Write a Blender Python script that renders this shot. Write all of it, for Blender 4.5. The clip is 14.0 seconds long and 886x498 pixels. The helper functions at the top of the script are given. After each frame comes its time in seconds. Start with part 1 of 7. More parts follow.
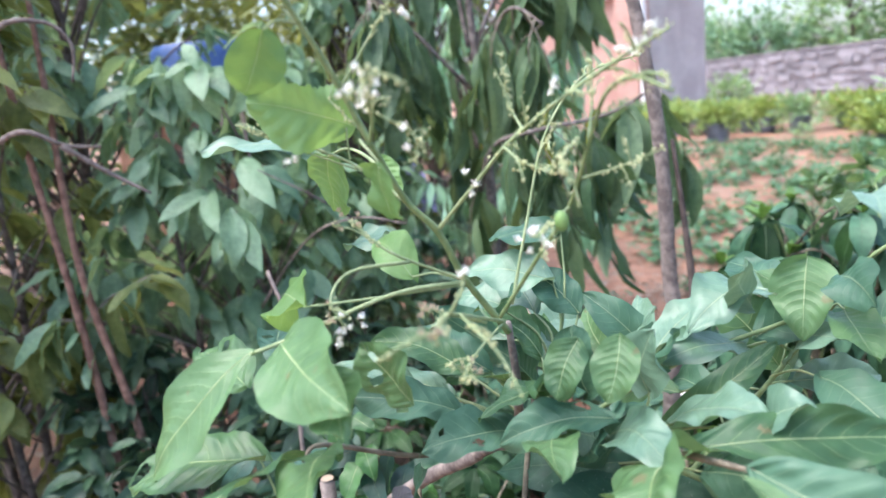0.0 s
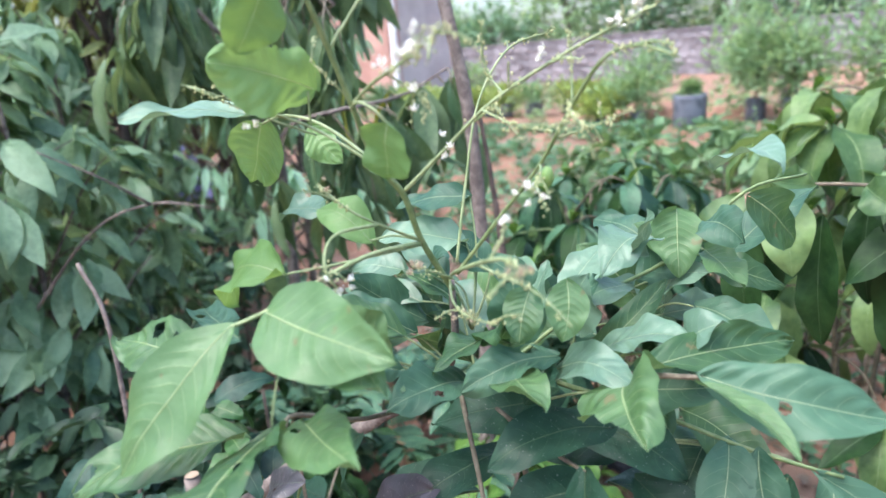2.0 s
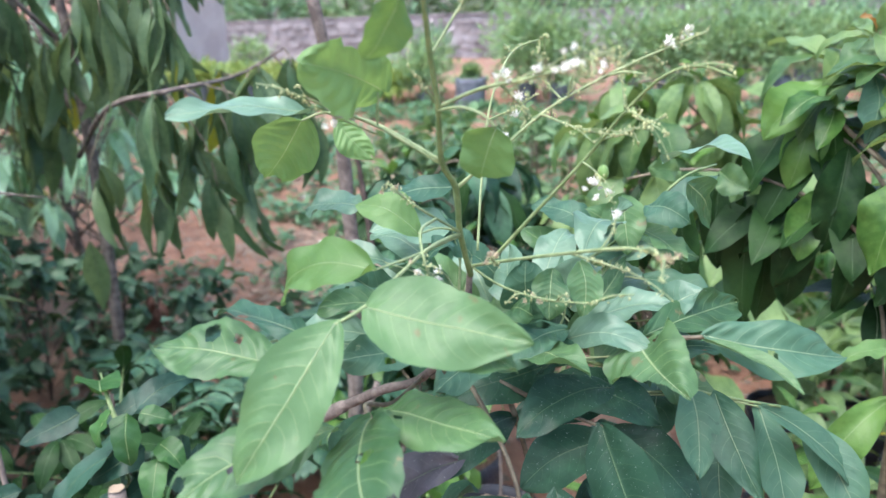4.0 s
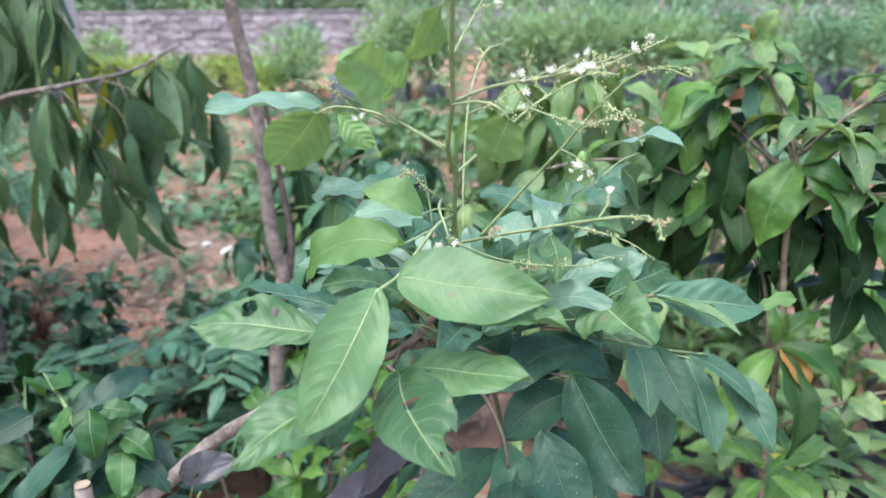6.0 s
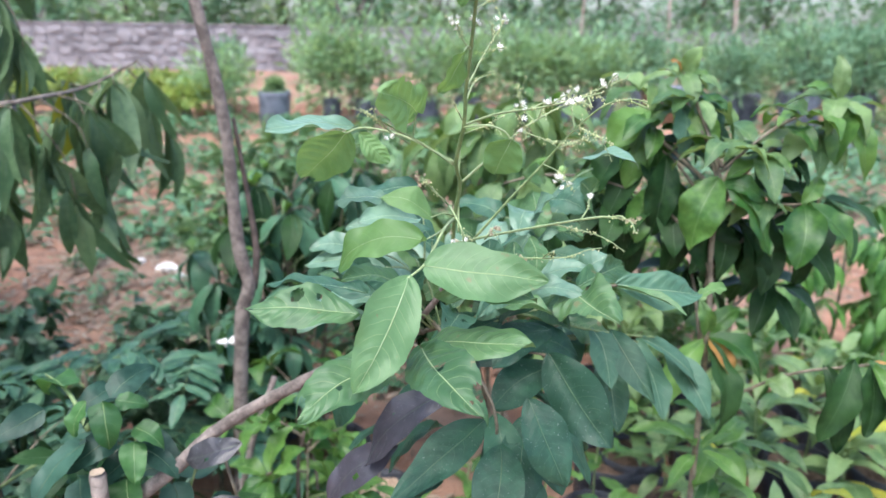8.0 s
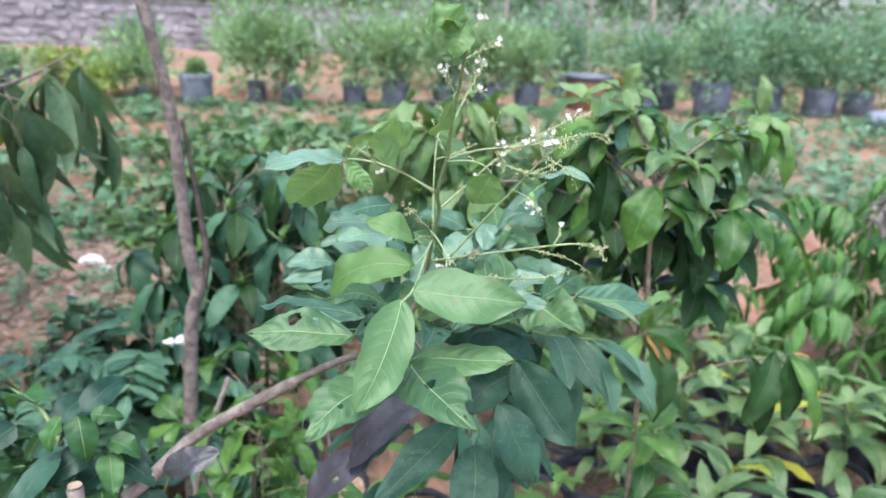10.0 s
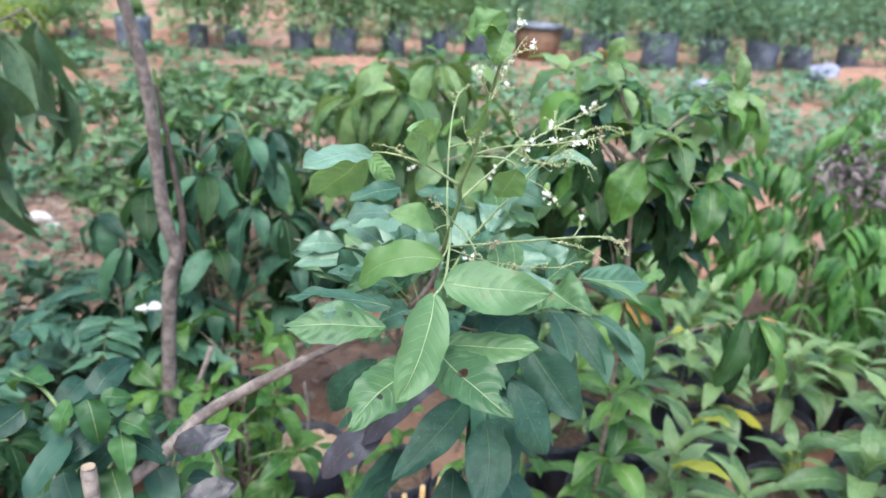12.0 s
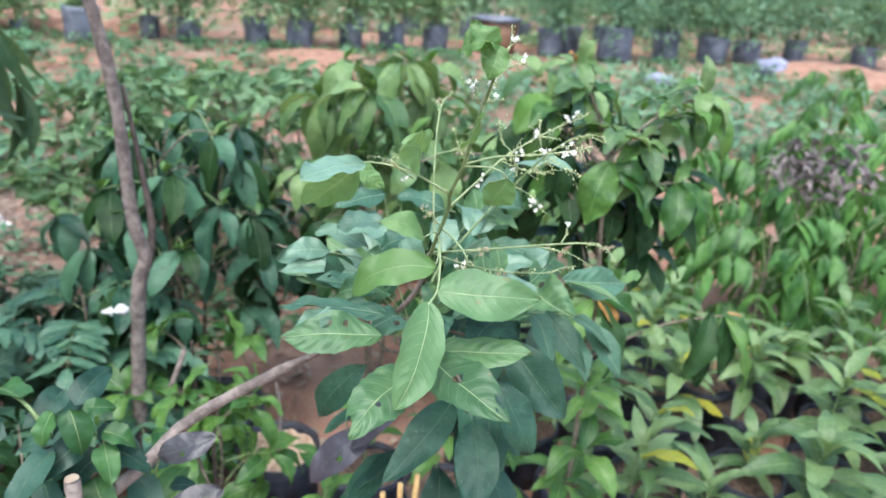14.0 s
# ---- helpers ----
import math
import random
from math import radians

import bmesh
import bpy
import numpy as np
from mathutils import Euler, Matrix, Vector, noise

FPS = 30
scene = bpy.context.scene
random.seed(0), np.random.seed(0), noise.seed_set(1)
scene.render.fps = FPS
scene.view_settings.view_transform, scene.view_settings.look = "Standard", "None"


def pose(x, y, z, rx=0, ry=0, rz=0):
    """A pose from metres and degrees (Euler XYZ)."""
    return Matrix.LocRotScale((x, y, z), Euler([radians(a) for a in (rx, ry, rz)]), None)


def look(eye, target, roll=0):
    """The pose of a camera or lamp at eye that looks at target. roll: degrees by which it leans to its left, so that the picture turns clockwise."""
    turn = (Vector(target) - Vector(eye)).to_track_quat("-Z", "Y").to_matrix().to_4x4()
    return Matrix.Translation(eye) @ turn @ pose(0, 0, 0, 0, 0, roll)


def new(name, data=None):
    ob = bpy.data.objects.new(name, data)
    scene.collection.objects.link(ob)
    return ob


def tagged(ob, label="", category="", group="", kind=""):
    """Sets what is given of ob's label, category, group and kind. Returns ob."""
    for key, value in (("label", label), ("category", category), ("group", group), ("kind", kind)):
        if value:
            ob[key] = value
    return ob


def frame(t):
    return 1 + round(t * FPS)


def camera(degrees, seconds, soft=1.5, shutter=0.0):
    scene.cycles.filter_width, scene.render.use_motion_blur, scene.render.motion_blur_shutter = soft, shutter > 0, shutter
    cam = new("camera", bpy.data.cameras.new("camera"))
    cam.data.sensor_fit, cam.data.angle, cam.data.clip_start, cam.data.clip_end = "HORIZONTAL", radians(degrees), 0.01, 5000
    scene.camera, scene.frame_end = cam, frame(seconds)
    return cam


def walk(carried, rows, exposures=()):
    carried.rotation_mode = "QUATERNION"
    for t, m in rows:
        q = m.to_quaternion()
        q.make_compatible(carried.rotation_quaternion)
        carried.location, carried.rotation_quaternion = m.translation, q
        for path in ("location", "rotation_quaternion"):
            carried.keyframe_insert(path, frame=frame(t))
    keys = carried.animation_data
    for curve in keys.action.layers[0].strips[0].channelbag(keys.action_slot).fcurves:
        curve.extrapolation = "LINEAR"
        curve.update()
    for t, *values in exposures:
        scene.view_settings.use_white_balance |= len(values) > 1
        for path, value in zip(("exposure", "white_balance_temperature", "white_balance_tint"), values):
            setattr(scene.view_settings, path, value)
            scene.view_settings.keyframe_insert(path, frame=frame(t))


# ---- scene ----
cam = camera(64.4, 14.0, soft=1.5)
PATH = [
    (0, (0.353, -0.317, 1.379), (-1.208, 0.863, 0.966), -6.0),
    (0.5, (0.33, -0.353, 1.386), (-1.068, 1.007, 0.942), -5.5),
    (1, (0.312, -0.373, 1.379), (-0.978, 1.08, 0.897), -4.9),
    (1.5, (0.29, -0.396, 1.377), (-0.903, 1.133, 0.883), -4.4),
    (2, (0.27, -0.423, 1.38), (-0.784, 1.197, 0.865), -4.6),
    (2.5, (0.234, -0.45, 1.391), (-0.706, 1.223, 0.83), -4.1),
    (5, (0.058, -0.561, 1.413), (-0.181, 1.329, 0.805), -0.8),
    (5.5, (0.04, -0.577, 1.416), (-0.14, 1.314, 0.797), -0.6),
    (6, (0.033, -0.609, 1.415), (-0.107, 1.287, 0.799), -0.4),
    (6.5, (0.019, -0.649, 1.416), (-0.102, 1.255, 0.819), 0.0),
    (7, (-0.008, -0.689, 1.42), (-0.086, 1.218, 0.828), 0.1),
    (7.5, (-0.021, -0.711, 1.427), (-0.024, 1.204, 0.848), 0.6),
    (8, (-0.036, -0.726, 1.432), (0.032, 1.189, 0.863), 1.0),
    (10.5, (-0.115, -0.764, 1.5), (0.196, 1.107, 0.865), 2.6),
    (11, (-0.138, -0.763, 1.513), (0.203, 1.09, 0.844), 2.8),
    (11.5, (-0.159, -0.759, 1.521), (0.224, 1.069, 0.807), 3.3),
    (12, (-0.177, -0.756, 1.529), (0.249, 1.053, 0.789), 3.8),
    (12.5, (-0.19, -0.756, 1.534), (0.273, 1.038, 0.781), 4.1),
    (13, (-0.202, -0.753, 1.542), (0.296, 1.027, 0.779), 4.5),
    (13.5, (-0.207, -0.755, 1.547), (0.317, 1.018, 0.787), 4.6),
    (14, (-0.213, -0.755, 1.547), (0.327, 1.017, 0.795), 4.5),
]
walk(cam, [(t, look(eye, target, roll)) for t, eye, target, roll in PATH],
     exposures=[(0.0, 1.86, 6000, 12), (2.7, 1.72, 6000, 10), (8.0, 1.60, 5950, 8), (14.0, 1.57, 5900, 7)])
cam.data.dof.use_dof = True
cam.data.dof.focus_distance = 0.62
cam.data.dof.aperture_fstop = 6.4

# ---------------------------------------------------------------- light
world = bpy.data.worlds.new("sky")
scene.world = world
world.use_nodes = True
wn = world.node_tree
sky = wn.nodes.new("ShaderNodeTexSky")
sky.sky_type = "NISHITA"
sky.sun_disc = False
sky.sun_elevation = radians(67)
sky.sun_rotation = radians(211)
sky.dust_density = 4.0
wn.links.new(sky.outputs[0], wn.nodes["Background"].inputs[0])
wn.nodes["Background"].inputs[1].default_value = 0.15
sun = new("sun", bpy.data.lights.new("sun", "SUN"))
sun.data.energy = 1.2
sun.data.angle = radians(60)
sun.data.color = (1.0, 0.96, 0.9)
sun.matrix_world = look((-1.2, -2.0, 5.5), (0, 0, 0))

# ---------------------------------------------------------------- materials


def mat(name):
    m = bpy.data.materials.new(name)
    m.use_nodes = True
    nt = m.node_tree
    return m, nt, nt.nodes["Principled BSDF"]


def node(nt, kind, **kw):
    n = nt.nodes.new(kind)
    for k, v in kw.items():
        if k == "op":
            n.operation = v
    return n


def math_node(nt, op, a, b=None, clamp=False):
    n = nt.nodes.new("ShaderNodeMath")
    n.operation = op
    n.use_clamp = clamp
    for i, v in enumerate((a, b)):
        if v is None:
            continue
        if isinstance(v, (int, float)):
            n.inputs[i].default_value = v
        else:
            nt.links.new(v, n.inputs[i])
    return n.outputs[0]


def mix_col(nt, fac, a, b):
    n = nt.nodes.new("ShaderNodeMix")
    n.data_type = "RGBA"
    for i, v in ((0, fac), (6, a), (7, b)):
        if isinstance(v, (int, float)):
            n.inputs[i].default_value = v
        elif isinstance(v, tuple):
            n.inputs[i].default_value = (*v, 1.0)
        else:
            nt.links.new(v, n.inputs[i])
    return n.outputs[2]


def noise_node(nt, scale, detail=3.0, vec=None, rough=0.55):
    n = nt.nodes.new("ShaderNodeTexNoise")
    n.inputs["Scale"].default_value = scale
    n.inputs["Detail"].default_value = detail
    n.inputs["Roughness"].default_value = rough
    if vec is not None:
        nt.links.new(vec, n.inputs["Vector"])
    return n.outputs["Fac"]


def step_up(nt, value, lo, hi):
    n = nt.nodes.new("ShaderNodeMapRange")
    n.interpolation_type = "SMOOTHSTEP"
    n.inputs[1].default_value, n.inputs[2].default_value = lo, hi
    nt.links.new(value, n.inputs[0])
    return n.outputs[0]


def bump(nt, height, strength, dist, bsdf):
    b = nt.nodes.new("ShaderNodeBump")
    b.inputs["Strength"].default_value = strength
    b.inputs["Distance"].default_value = dist
    nt.links.new(height, b.inputs["Height"])
    nt.links.new(b.outputs[0], bsdf.inputs["Normal"])


def leaf_material(name, dark, light, vein, rough=0.42, glow=0.25, nveins=9.0, vein_amt=0.4, specks=0.0, edge=None, islands=False, spec=0.36, blemish=0.0, cool=1.95, warm_by=1.12):
    """Leaf surface: blotchy green, pale side veins, per-leaf variation, light passing through."""
    if light[1] > light[0] * 1.15:
        dark, light = (tuple(c * k for c, k in zip(q, (warm_by, 1.12, cool))) for q in (dark, light))
    m, nt, bsdf = mat(name)
    geo = nt.nodes.new("ShaderNodeNewGeometry")
    info = nt.nodes.new("ShaderNodeObjectInfo")
    rnd = geo.outputs["Random Per Island"] if islands else info.outputs["Random"]
    uv = nt.nodes.new("ShaderNodeUVMap")
    sep = nt.nodes.new("ShaderNodeSeparateXYZ")
    nt.links.new(uv.outputs[0], sep.inputs[0])
    u, v = sep.outputs[0], math_node(nt, "ABSOLUTE", math_node(nt, "MULTIPLY_ADD", sep.outputs[1], 2.0))
    v.node.inputs[0].links[0].from_node.inputs[2].default_value = -1.0
    pos = geo.outputs["Position"]
    n1 = noise_node(nt, 26.0, 4.0, pos)
    n2 = noise_node(nt, 160.0, 2.0, pos)
    f = math_node(nt, "ADD", math_node(nt, "MULTIPLY", n1, 0.75), math_node(nt, "MULTIPLY", rnd, 0.55))
    f = math_node(nt, "ADD", f, math_node(nt, "MULTIPLY", math_node(nt, "SUBTRACT", noise_node(nt, 85.0, 3.0, pos), 0.5), 0.7))
    f = step_up(nt, f, 0.30, 1.0)
    col = mix_col(nt, f, dark, light)
    curve = math_node(nt, "ADD", math_node(nt, "MULTIPLY", v, 0.10), math_node(nt, "MULTIPLY", math_node(nt, "MULTIPLY", v, v), 0.14))
    curve = math_node(nt, "ADD", curve, math_node(nt, "MULTIPLY", n1, 0.10))
    s = math_node(nt, "MULTIPLY", math_node(nt, "SUBTRACT", u, curve), nveins)
    s = math_node(nt, "FRACT", s)
    s = math_node(nt, "ABSOLUTE", math_node(nt, "SUBTRACT", s, 0.5))
    line = step_up(nt, math_node(nt, "MULTIPLY", s, 2.0), 0.925, 0.99)
    inner = step_up(nt, math_node(nt, "SUBTRACT", 1.0, v), 0.05, 0.5)
    line = math_node(nt, "MULTIPLY", math_node(nt, "MULTIPLY", line, inner), vein_amt)
    taper = math_node(nt, "ADD", math_node(nt, "MULTIPLY", u, 1.5), 0.85)
    mid = step_up(nt, math_node(nt, "SUBTRACT", 1.0, math_node(nt, "MULTIPLY", v, taper)), 0.950, 0.988)
    veins = math_node(nt, "MAXIMUM", line, math_node(nt, "MULTIPLY", mid, min(1.0, vein_amt * 2.2)))
    col = mix_col(nt, veins, col, vein)
    if edge:
        e = math_node(nt, "MULTIPLY", step_up(nt, v, 0.55, 1.0), step_up(nt, n1, 0.4, 0.6))
        col = mix_col(nt, e, col, edge)
    if specks:
        sp = step_up(nt, noise_node(nt, 520.0, 1.0, pos), 0.70, 0.75)
        dust = step_up(nt, noise_node(nt, 60.0, 3.0, pos), 0.55, 0.8)
        amount = math_node(nt, "MAXIMUM", math_node(nt, "MULTIPLY", sp, specks), math_node(nt, "MULTIPLY", dust, specks * 0.06))
        col = mix_col(nt, amount, col, (0.45, 0.46, 0.42))
    if blemish:
        sp = math_node(nt, "MULTIPLY", step_up(nt, noise_node(nt, 48.0, 3.0, pos), 0.68, 0.72), blemish)
        col = mix_col(nt, sp, col, (0.17, 0.13, 0.065))
    nt.links.new(col, bsdf.inputs["Base Color"])
    r = math_node(nt, "MULTIPLY_ADD", n2, 0.2)
    r.node.inputs[2].default_value = rough - 0.1
    nt.links.new(r, bsdf.inputs["Roughness"])
    bsdf.inputs["Specular IOR Level"].default_value = spec
    quilt = math_node(nt, "MULTIPLY", math_node(nt, "MULTIPLY", s, inner), -2.6 * vein_amt)
    h = math_node(nt, "ADD", math_node(nt, "MULTIPLY", veins, -0.4), math_node(nt, "MULTIPLY", n2, 0.55))
    bump(nt, math_node(nt, "ADD", h, quilt), 0.5, 0.0016, bsdf)
    tr = nt.nodes.new("ShaderNodeBsdfTranslucent")
    warm = mix_col(nt, 0.45, col, tuple(min(1.0, c * 1.6) for c in (light[0] * 1.25, light[1], light[2] * 0.5)))
    nt.links.new(warm, tr.inputs[0])
    mix = nt.nodes.new("ShaderNodeMixShader")
    mix.inputs[0].default_value = glow
    nt.links.new(bsdf.outputs[0], mix.inputs[1])
    nt.links.new(tr.outputs[0], mix.inputs[2])
    nt.links.new(mix.outputs[0], nt.nodes["Material Output"].inputs[0])
    return m


def solid(name, a, b, scale=20.0, rough=0.7, bump_amt=0.4, bump_dist=0.003, metal=0.0, detail=5.0, lo=0.35, hi=0.65, spec=0.4):
    """Two tones broken up by coarse and fine noise, with relief."""
    m, nt, bsdf = mat(name)
    tc = nt.nodes.new("ShaderNodeNewGeometry").outputs["Position"]
    n1 = noise_node(nt, scale, detail, tc)
    n2 = noise_node(nt, scale * 7.0, 3.0, tc)
    f = math_node(nt, "MULTIPLY_ADD", n2, 0.3)
    nt.links.new(n1, f.node.inputs[2])
    f = step_up(nt, f, lo + 0.15, hi + 0.15)
    nt.links.new(mix_col(nt, f, a, b), bsdf.inputs["Base Color"])
    bsdf.inputs["Roughness"].default_value = rough
    bsdf.inputs["Metallic"].default_value = metal
    bsdf.inputs["Specular IOR Level"].default_value = spec
    bump(nt, math_node(nt, "ADD", n1, math_node(nt, "MULTIPLY", n2, 0.4)), bump_amt, bump_dist, bsdf)
    return m


VEIN = (0.42, 0.52, 0.24)
M_YOUNG = leaf_material("young_leaf", (0.034, 0.092, 0.025), (0.092, 0.188, 0.050), VEIN, 0.42, 0.28, 9.0, 0.32, blemish=0.7, spec=0.42, cool=1.7, warm_by=1.18)
# young leaf's underside, with light from behind partly put into the colour
M_OLIVE = leaf_material("olive_leaf", (0.088, 0.178, 0.030), (0.155, 0.275, 0.056), (0.30, 0.40, 0.14), 0.46, 0.38, 7.0, 0.2, spec=0.42)
M_BLUISH = leaf_material("bluish_leaf", (0.028, 0.080, 0.029), (0.070, 0.150, 0.052), (0.34, 0.44, 0.26), 0.46, 0.22, 8.0, 0.24, spec=0.34)
# paler copy of the sapling's leaf: sky sheen put into its base colour
M_PALE = leaf_material("pale_sheen_leaf", (0.084, 0.160, 0.060), (0.146, 0.245, 0.096), (0.42, 0.50, 0.32), 0.36, 0.2, 9.0, 0.2, spec=0.5)
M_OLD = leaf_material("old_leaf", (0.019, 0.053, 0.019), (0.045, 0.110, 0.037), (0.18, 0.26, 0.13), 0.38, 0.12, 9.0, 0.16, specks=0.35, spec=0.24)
M_PURPLE = leaf_material("purplish_leaf", (0.030, 0.030, 0.034), (0.058, 0.052, 0.066), (0.15, 0.17, 0.14), 0.36, 0.06, 9.0, 0.16, specks=0.45, spec=0.45)
M_BROAD = leaf_material("broad_leaf", (0.022, 0.070, 0.012), (0.105, 0.195, 0.036), (0.20, 0.32, 0.12), 0.38, 0.28, 10.0, 0.18, cool=1.3, warm_by=1.05)
# shaded copy of M_BROAD: the crown's inner shade is in the base colour
M_BROAD_D = leaf_material("shaded_broad_leaf", (0.007, 0.024, 0.006), (0.022, 0.054, 0.013), (0.06, 0.11, 0.04), 0.48, 0.10, 10.0, 0.15, spec=0.15, cool=1.3, warm_by=1.1)
M_BROAD_M = leaf_material("hanging_oval_leaf", (0.013, 0.044, 0.018), (0.070, 0.160, 0.055), (0.12, 0.20, 0.08), 0.44, 0.22, 10.0, 0.15, spec=0.30, cool=1.8, warm_by=1.15)
M_YELLOW = leaf_material("yellowing_leaf", (0.20, 0.26, 0.03), (0.42, 0.40, 0.05), (0.4, 0.4, 0.12), 0.45, 0.3, 9.0, 0.2)
M_ORANGE = leaf_material("orange_leaf", (0.20, 0.13, 0.05), (0.40, 0.20, 0.06), (0.4, 0.3, 0.12), 0.45, 0.3, 9.0, 0.2, edge=(0.2, 0.24, 0.06))
M_DROOP = leaf_material("droopy_leaf", (0.040, 0.12, 0.042), (0.11, 0.23, 0.085), (0.2, 0.3, 0.15), 0.42, 0.35, 11.0, 0.2)
M_SEED = leaf_material("seedling_leaf", (0.034, 0.086, 0.018), (0.139, 0.235, 0.060), (0.3, 0.42, 0.16), 0.38, 0.3, 8.0, 0.2, cool=1.75, warm_by=1.25)
M_HEART = leaf_material("heart_leaf", (0.022, 0.075, 0.016), (0.064, 0.155, 0.034), (0.20, 0.32, 0.14), 0.40, 0.32, 5.0, 0.16, cool=1.5)
M_DARK_HEART = leaf_material("dark_heart_leaf", (0.010, 0.034, 0.013), (0.034, 0.082, 0.032), (0.10, 0.16, 0.08), 0.42, 0.16, 7.0, 0.15, spec=0.25)
M_PINNATE = leaf_material("pinnate_leaf", (0.022, 0.070, 0.026), (0.072, 0.155, 0.054), (0.2, 0.32, 0.18), 0.42, 0.2, 8.0, 0.15)
M_DRY = leaf_material("dry_leaf", (0.075, 0.035, 0.026), (0.17, 0.085, 0.060), (0.35, 0.25, 0.15), 0.7, 0.05, 8.0, 0.2)
M_HANG = leaf_material("hanging_leaflet", (0.019, 0.067, 0.011), (0.099, 0.211, 0.034), (0.2, 0.3, 0.12), 0.42, 0.32, 8.0, 0.15, cool=1.5, warm_by=1.05)
M_DROOP_D = leaf_material("dark_droopy_leaf", (0.034, 0.082, 0.030), (0.125, 0.205, 0.070), (0.12, 0.18, 0.08), 0.45, 0.34, 11.0, 0.2, cool=1.6, warm_by=1.2)
M_THICK = leaf_material("thicket_leaf", (0.062, 0.140, 0.056), (0.215, 0.350, 0.138), (0.2, 0.3, 0.15), 0.45, 0.42, 9.0, 0.18, islands=True, cool=1.8, warm_by=1.18)
M_THICK_B = leaf_material("olive_thicket_leaf", (0.058, 0.098, 0.027), (0.203, 0.273, 0.078), (0.2, 0.3, 0.12), 0.45, 0.42, 9.0, 0.18, islands=True, cool=1.4, warm_by=1.25)
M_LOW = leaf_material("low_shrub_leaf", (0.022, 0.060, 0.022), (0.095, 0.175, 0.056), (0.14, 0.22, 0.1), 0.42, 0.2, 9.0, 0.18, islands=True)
# shaded copy of M_LOW, the gloom held in its base colour
M_LOW_D = leaf_material("shaded_shrub_leaf", (0.013, 0.036, 0.012), (0.052, 0.100, 0.030), (0.14, 0.22, 0.1), 0.45, 0.2, 9.0, 0.18, islands=True)
M_WITHERED = leaf_material("grey_purple_leaf", (0.105, 0.085, 0.085), (0.27, 0.23, 0.22), (0.3, 0.26, 0.24), 0.75, 0.04, 8.0, 0.2, islands=True)
M_DEAD = leaf_material("withered_leaf", (0.13, 0.10, 0.075), (0.32, 0.25, 0.19), (0.3, 0.26, 0.24), 0.7, 0.05, 8.0, 0.2, islands=True)
# M_FAR and M_FAR_D: greens lifted so that distance haze sits in the colour
M_FAR = leaf_material("hazed_bush_leaf", (0.087, 0.187, 0.054), (0.226, 0.383, 0.122), (0.2, 0.34, 0.1), 0.5, 0.4, 6.0, 0.1, islands=True, warm_by=1.25)
M_FAR_D = leaf_material("hazed_dark_bush_leaf", (0.060, 0.150, 0.052), (0.155, 0.29, 0.10), (0.1, 0.2, 0.08), 0.5, 0.35, 6.0, 0.1, islands=True, warm_by=1.25)
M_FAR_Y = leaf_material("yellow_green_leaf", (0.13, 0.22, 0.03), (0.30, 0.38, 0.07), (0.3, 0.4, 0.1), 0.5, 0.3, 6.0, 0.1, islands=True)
M_WEED = leaf_material("weed_leaf", (0.035, 0.10, 0.028), (0.11, 0.22, 0.065), (0.2, 0.3, 0.1), 0.5, 0.25, 6.0, 0.15, islands=True)
M_DROOP_I = leaf_material("dense_droopy_leaf", (0.182, 0.351, 0.143), (0.403, 0.624, 0.273), (0.2, 0.3, 0.15), 0.45, 0.5, 9.0, 0.18, islands=True)
M_TUFT = leaf_material("tufted_leaf", (0.050, 0.115, 0.028), (0.170, 0.275, 0.075), (0.2, 0.3, 0.12), 0.45, 0.3, 9.0, 0.15, islands=True)
M_MID = leaf_material("mid_green_leaf", (0.041, 0.101, 0.028), (0.149, 0.247, 0.067), (0.2, 0.3, 0.12), 0.42, 0.30, 10.0, 0.16, cool=1.5, warm_by=1.2)
M_RIB = solid("leaf_rib", (0.28, 0.36, 0.19), (0.40, 0.47, 0.29), 60, 0.5, 0.1)
M_RIB_D = solid("dark_leaf_rib", (0.05, 0.09, 0.045), (0.11, 0.16, 0.08), 60, 0.5, 0.1)
M_STEM = solid("green_stem", (0.125, 0.185, 0.070), (0.205, 0.270, 0.115), 90, 0.5, 0.3, 0.001)
M_STALK = solid("pale_stalk", (0.19, 0.255, 0.115), (0.30, 0.365, 0.185), 90, 0.5, 0.3, 0.001)
M_TWIG = solid("brown_twig", (0.10, 0.085, 0.06), (0.20, 0.17, 0.12), 60, 0.75, 0.5, 0.002)
M_BARK = solid("grey_brown_bark", (0.100, 0.081, 0.072), (0.235, 0.195, 0.172), 45, 0.85, 0.8, 0.003)
M_BARK_D = solid("dark_bark", (0.055, 0.042, 0.036), (0.12, 0.092, 0.078), 40, 0.9, 0.8, 0.004)
M_RED = solid("reddish_bark", (0.13, 0.072, 0.052), (0.26, 0.155, 0.115), 40, 0.85, 0.7, 0.003)
M_WOOD = solid("cut_wood", (0.20, 0.155, 0.11), (0.33, 0.26, 0.19), 50, 0.8, 0.4, 0.002)
M_BUD = solid("flower_bud", (0.34, 0.38, 0.17), (0.52, 0.54, 0.30), 200, 0.6, 0.2, 0.001)
M_PETAL = solid("white_petal", (0.78, 0.78, 0.70), (0.86, 0.86, 0.82), 200, 0.5, 0.1, 0.001)
M_WITHER = solid("faded_flower", (0.35, 0.26, 0.18), (0.55, 0.46, 0.33), 200, 0.7, 0.2, 0.001)
M_FRUIT = solid("green_fruit", (0.16, 0.28, 0.08), (0.24, 0.36, 0.12), 120, 0.4, 0.1, 0.001)
M_BAG = solid("black_plastic", (0.012, 0.014, 0.020), (0.035, 0.040, 0.058), 25, 0.35, 0.9, 0.012)
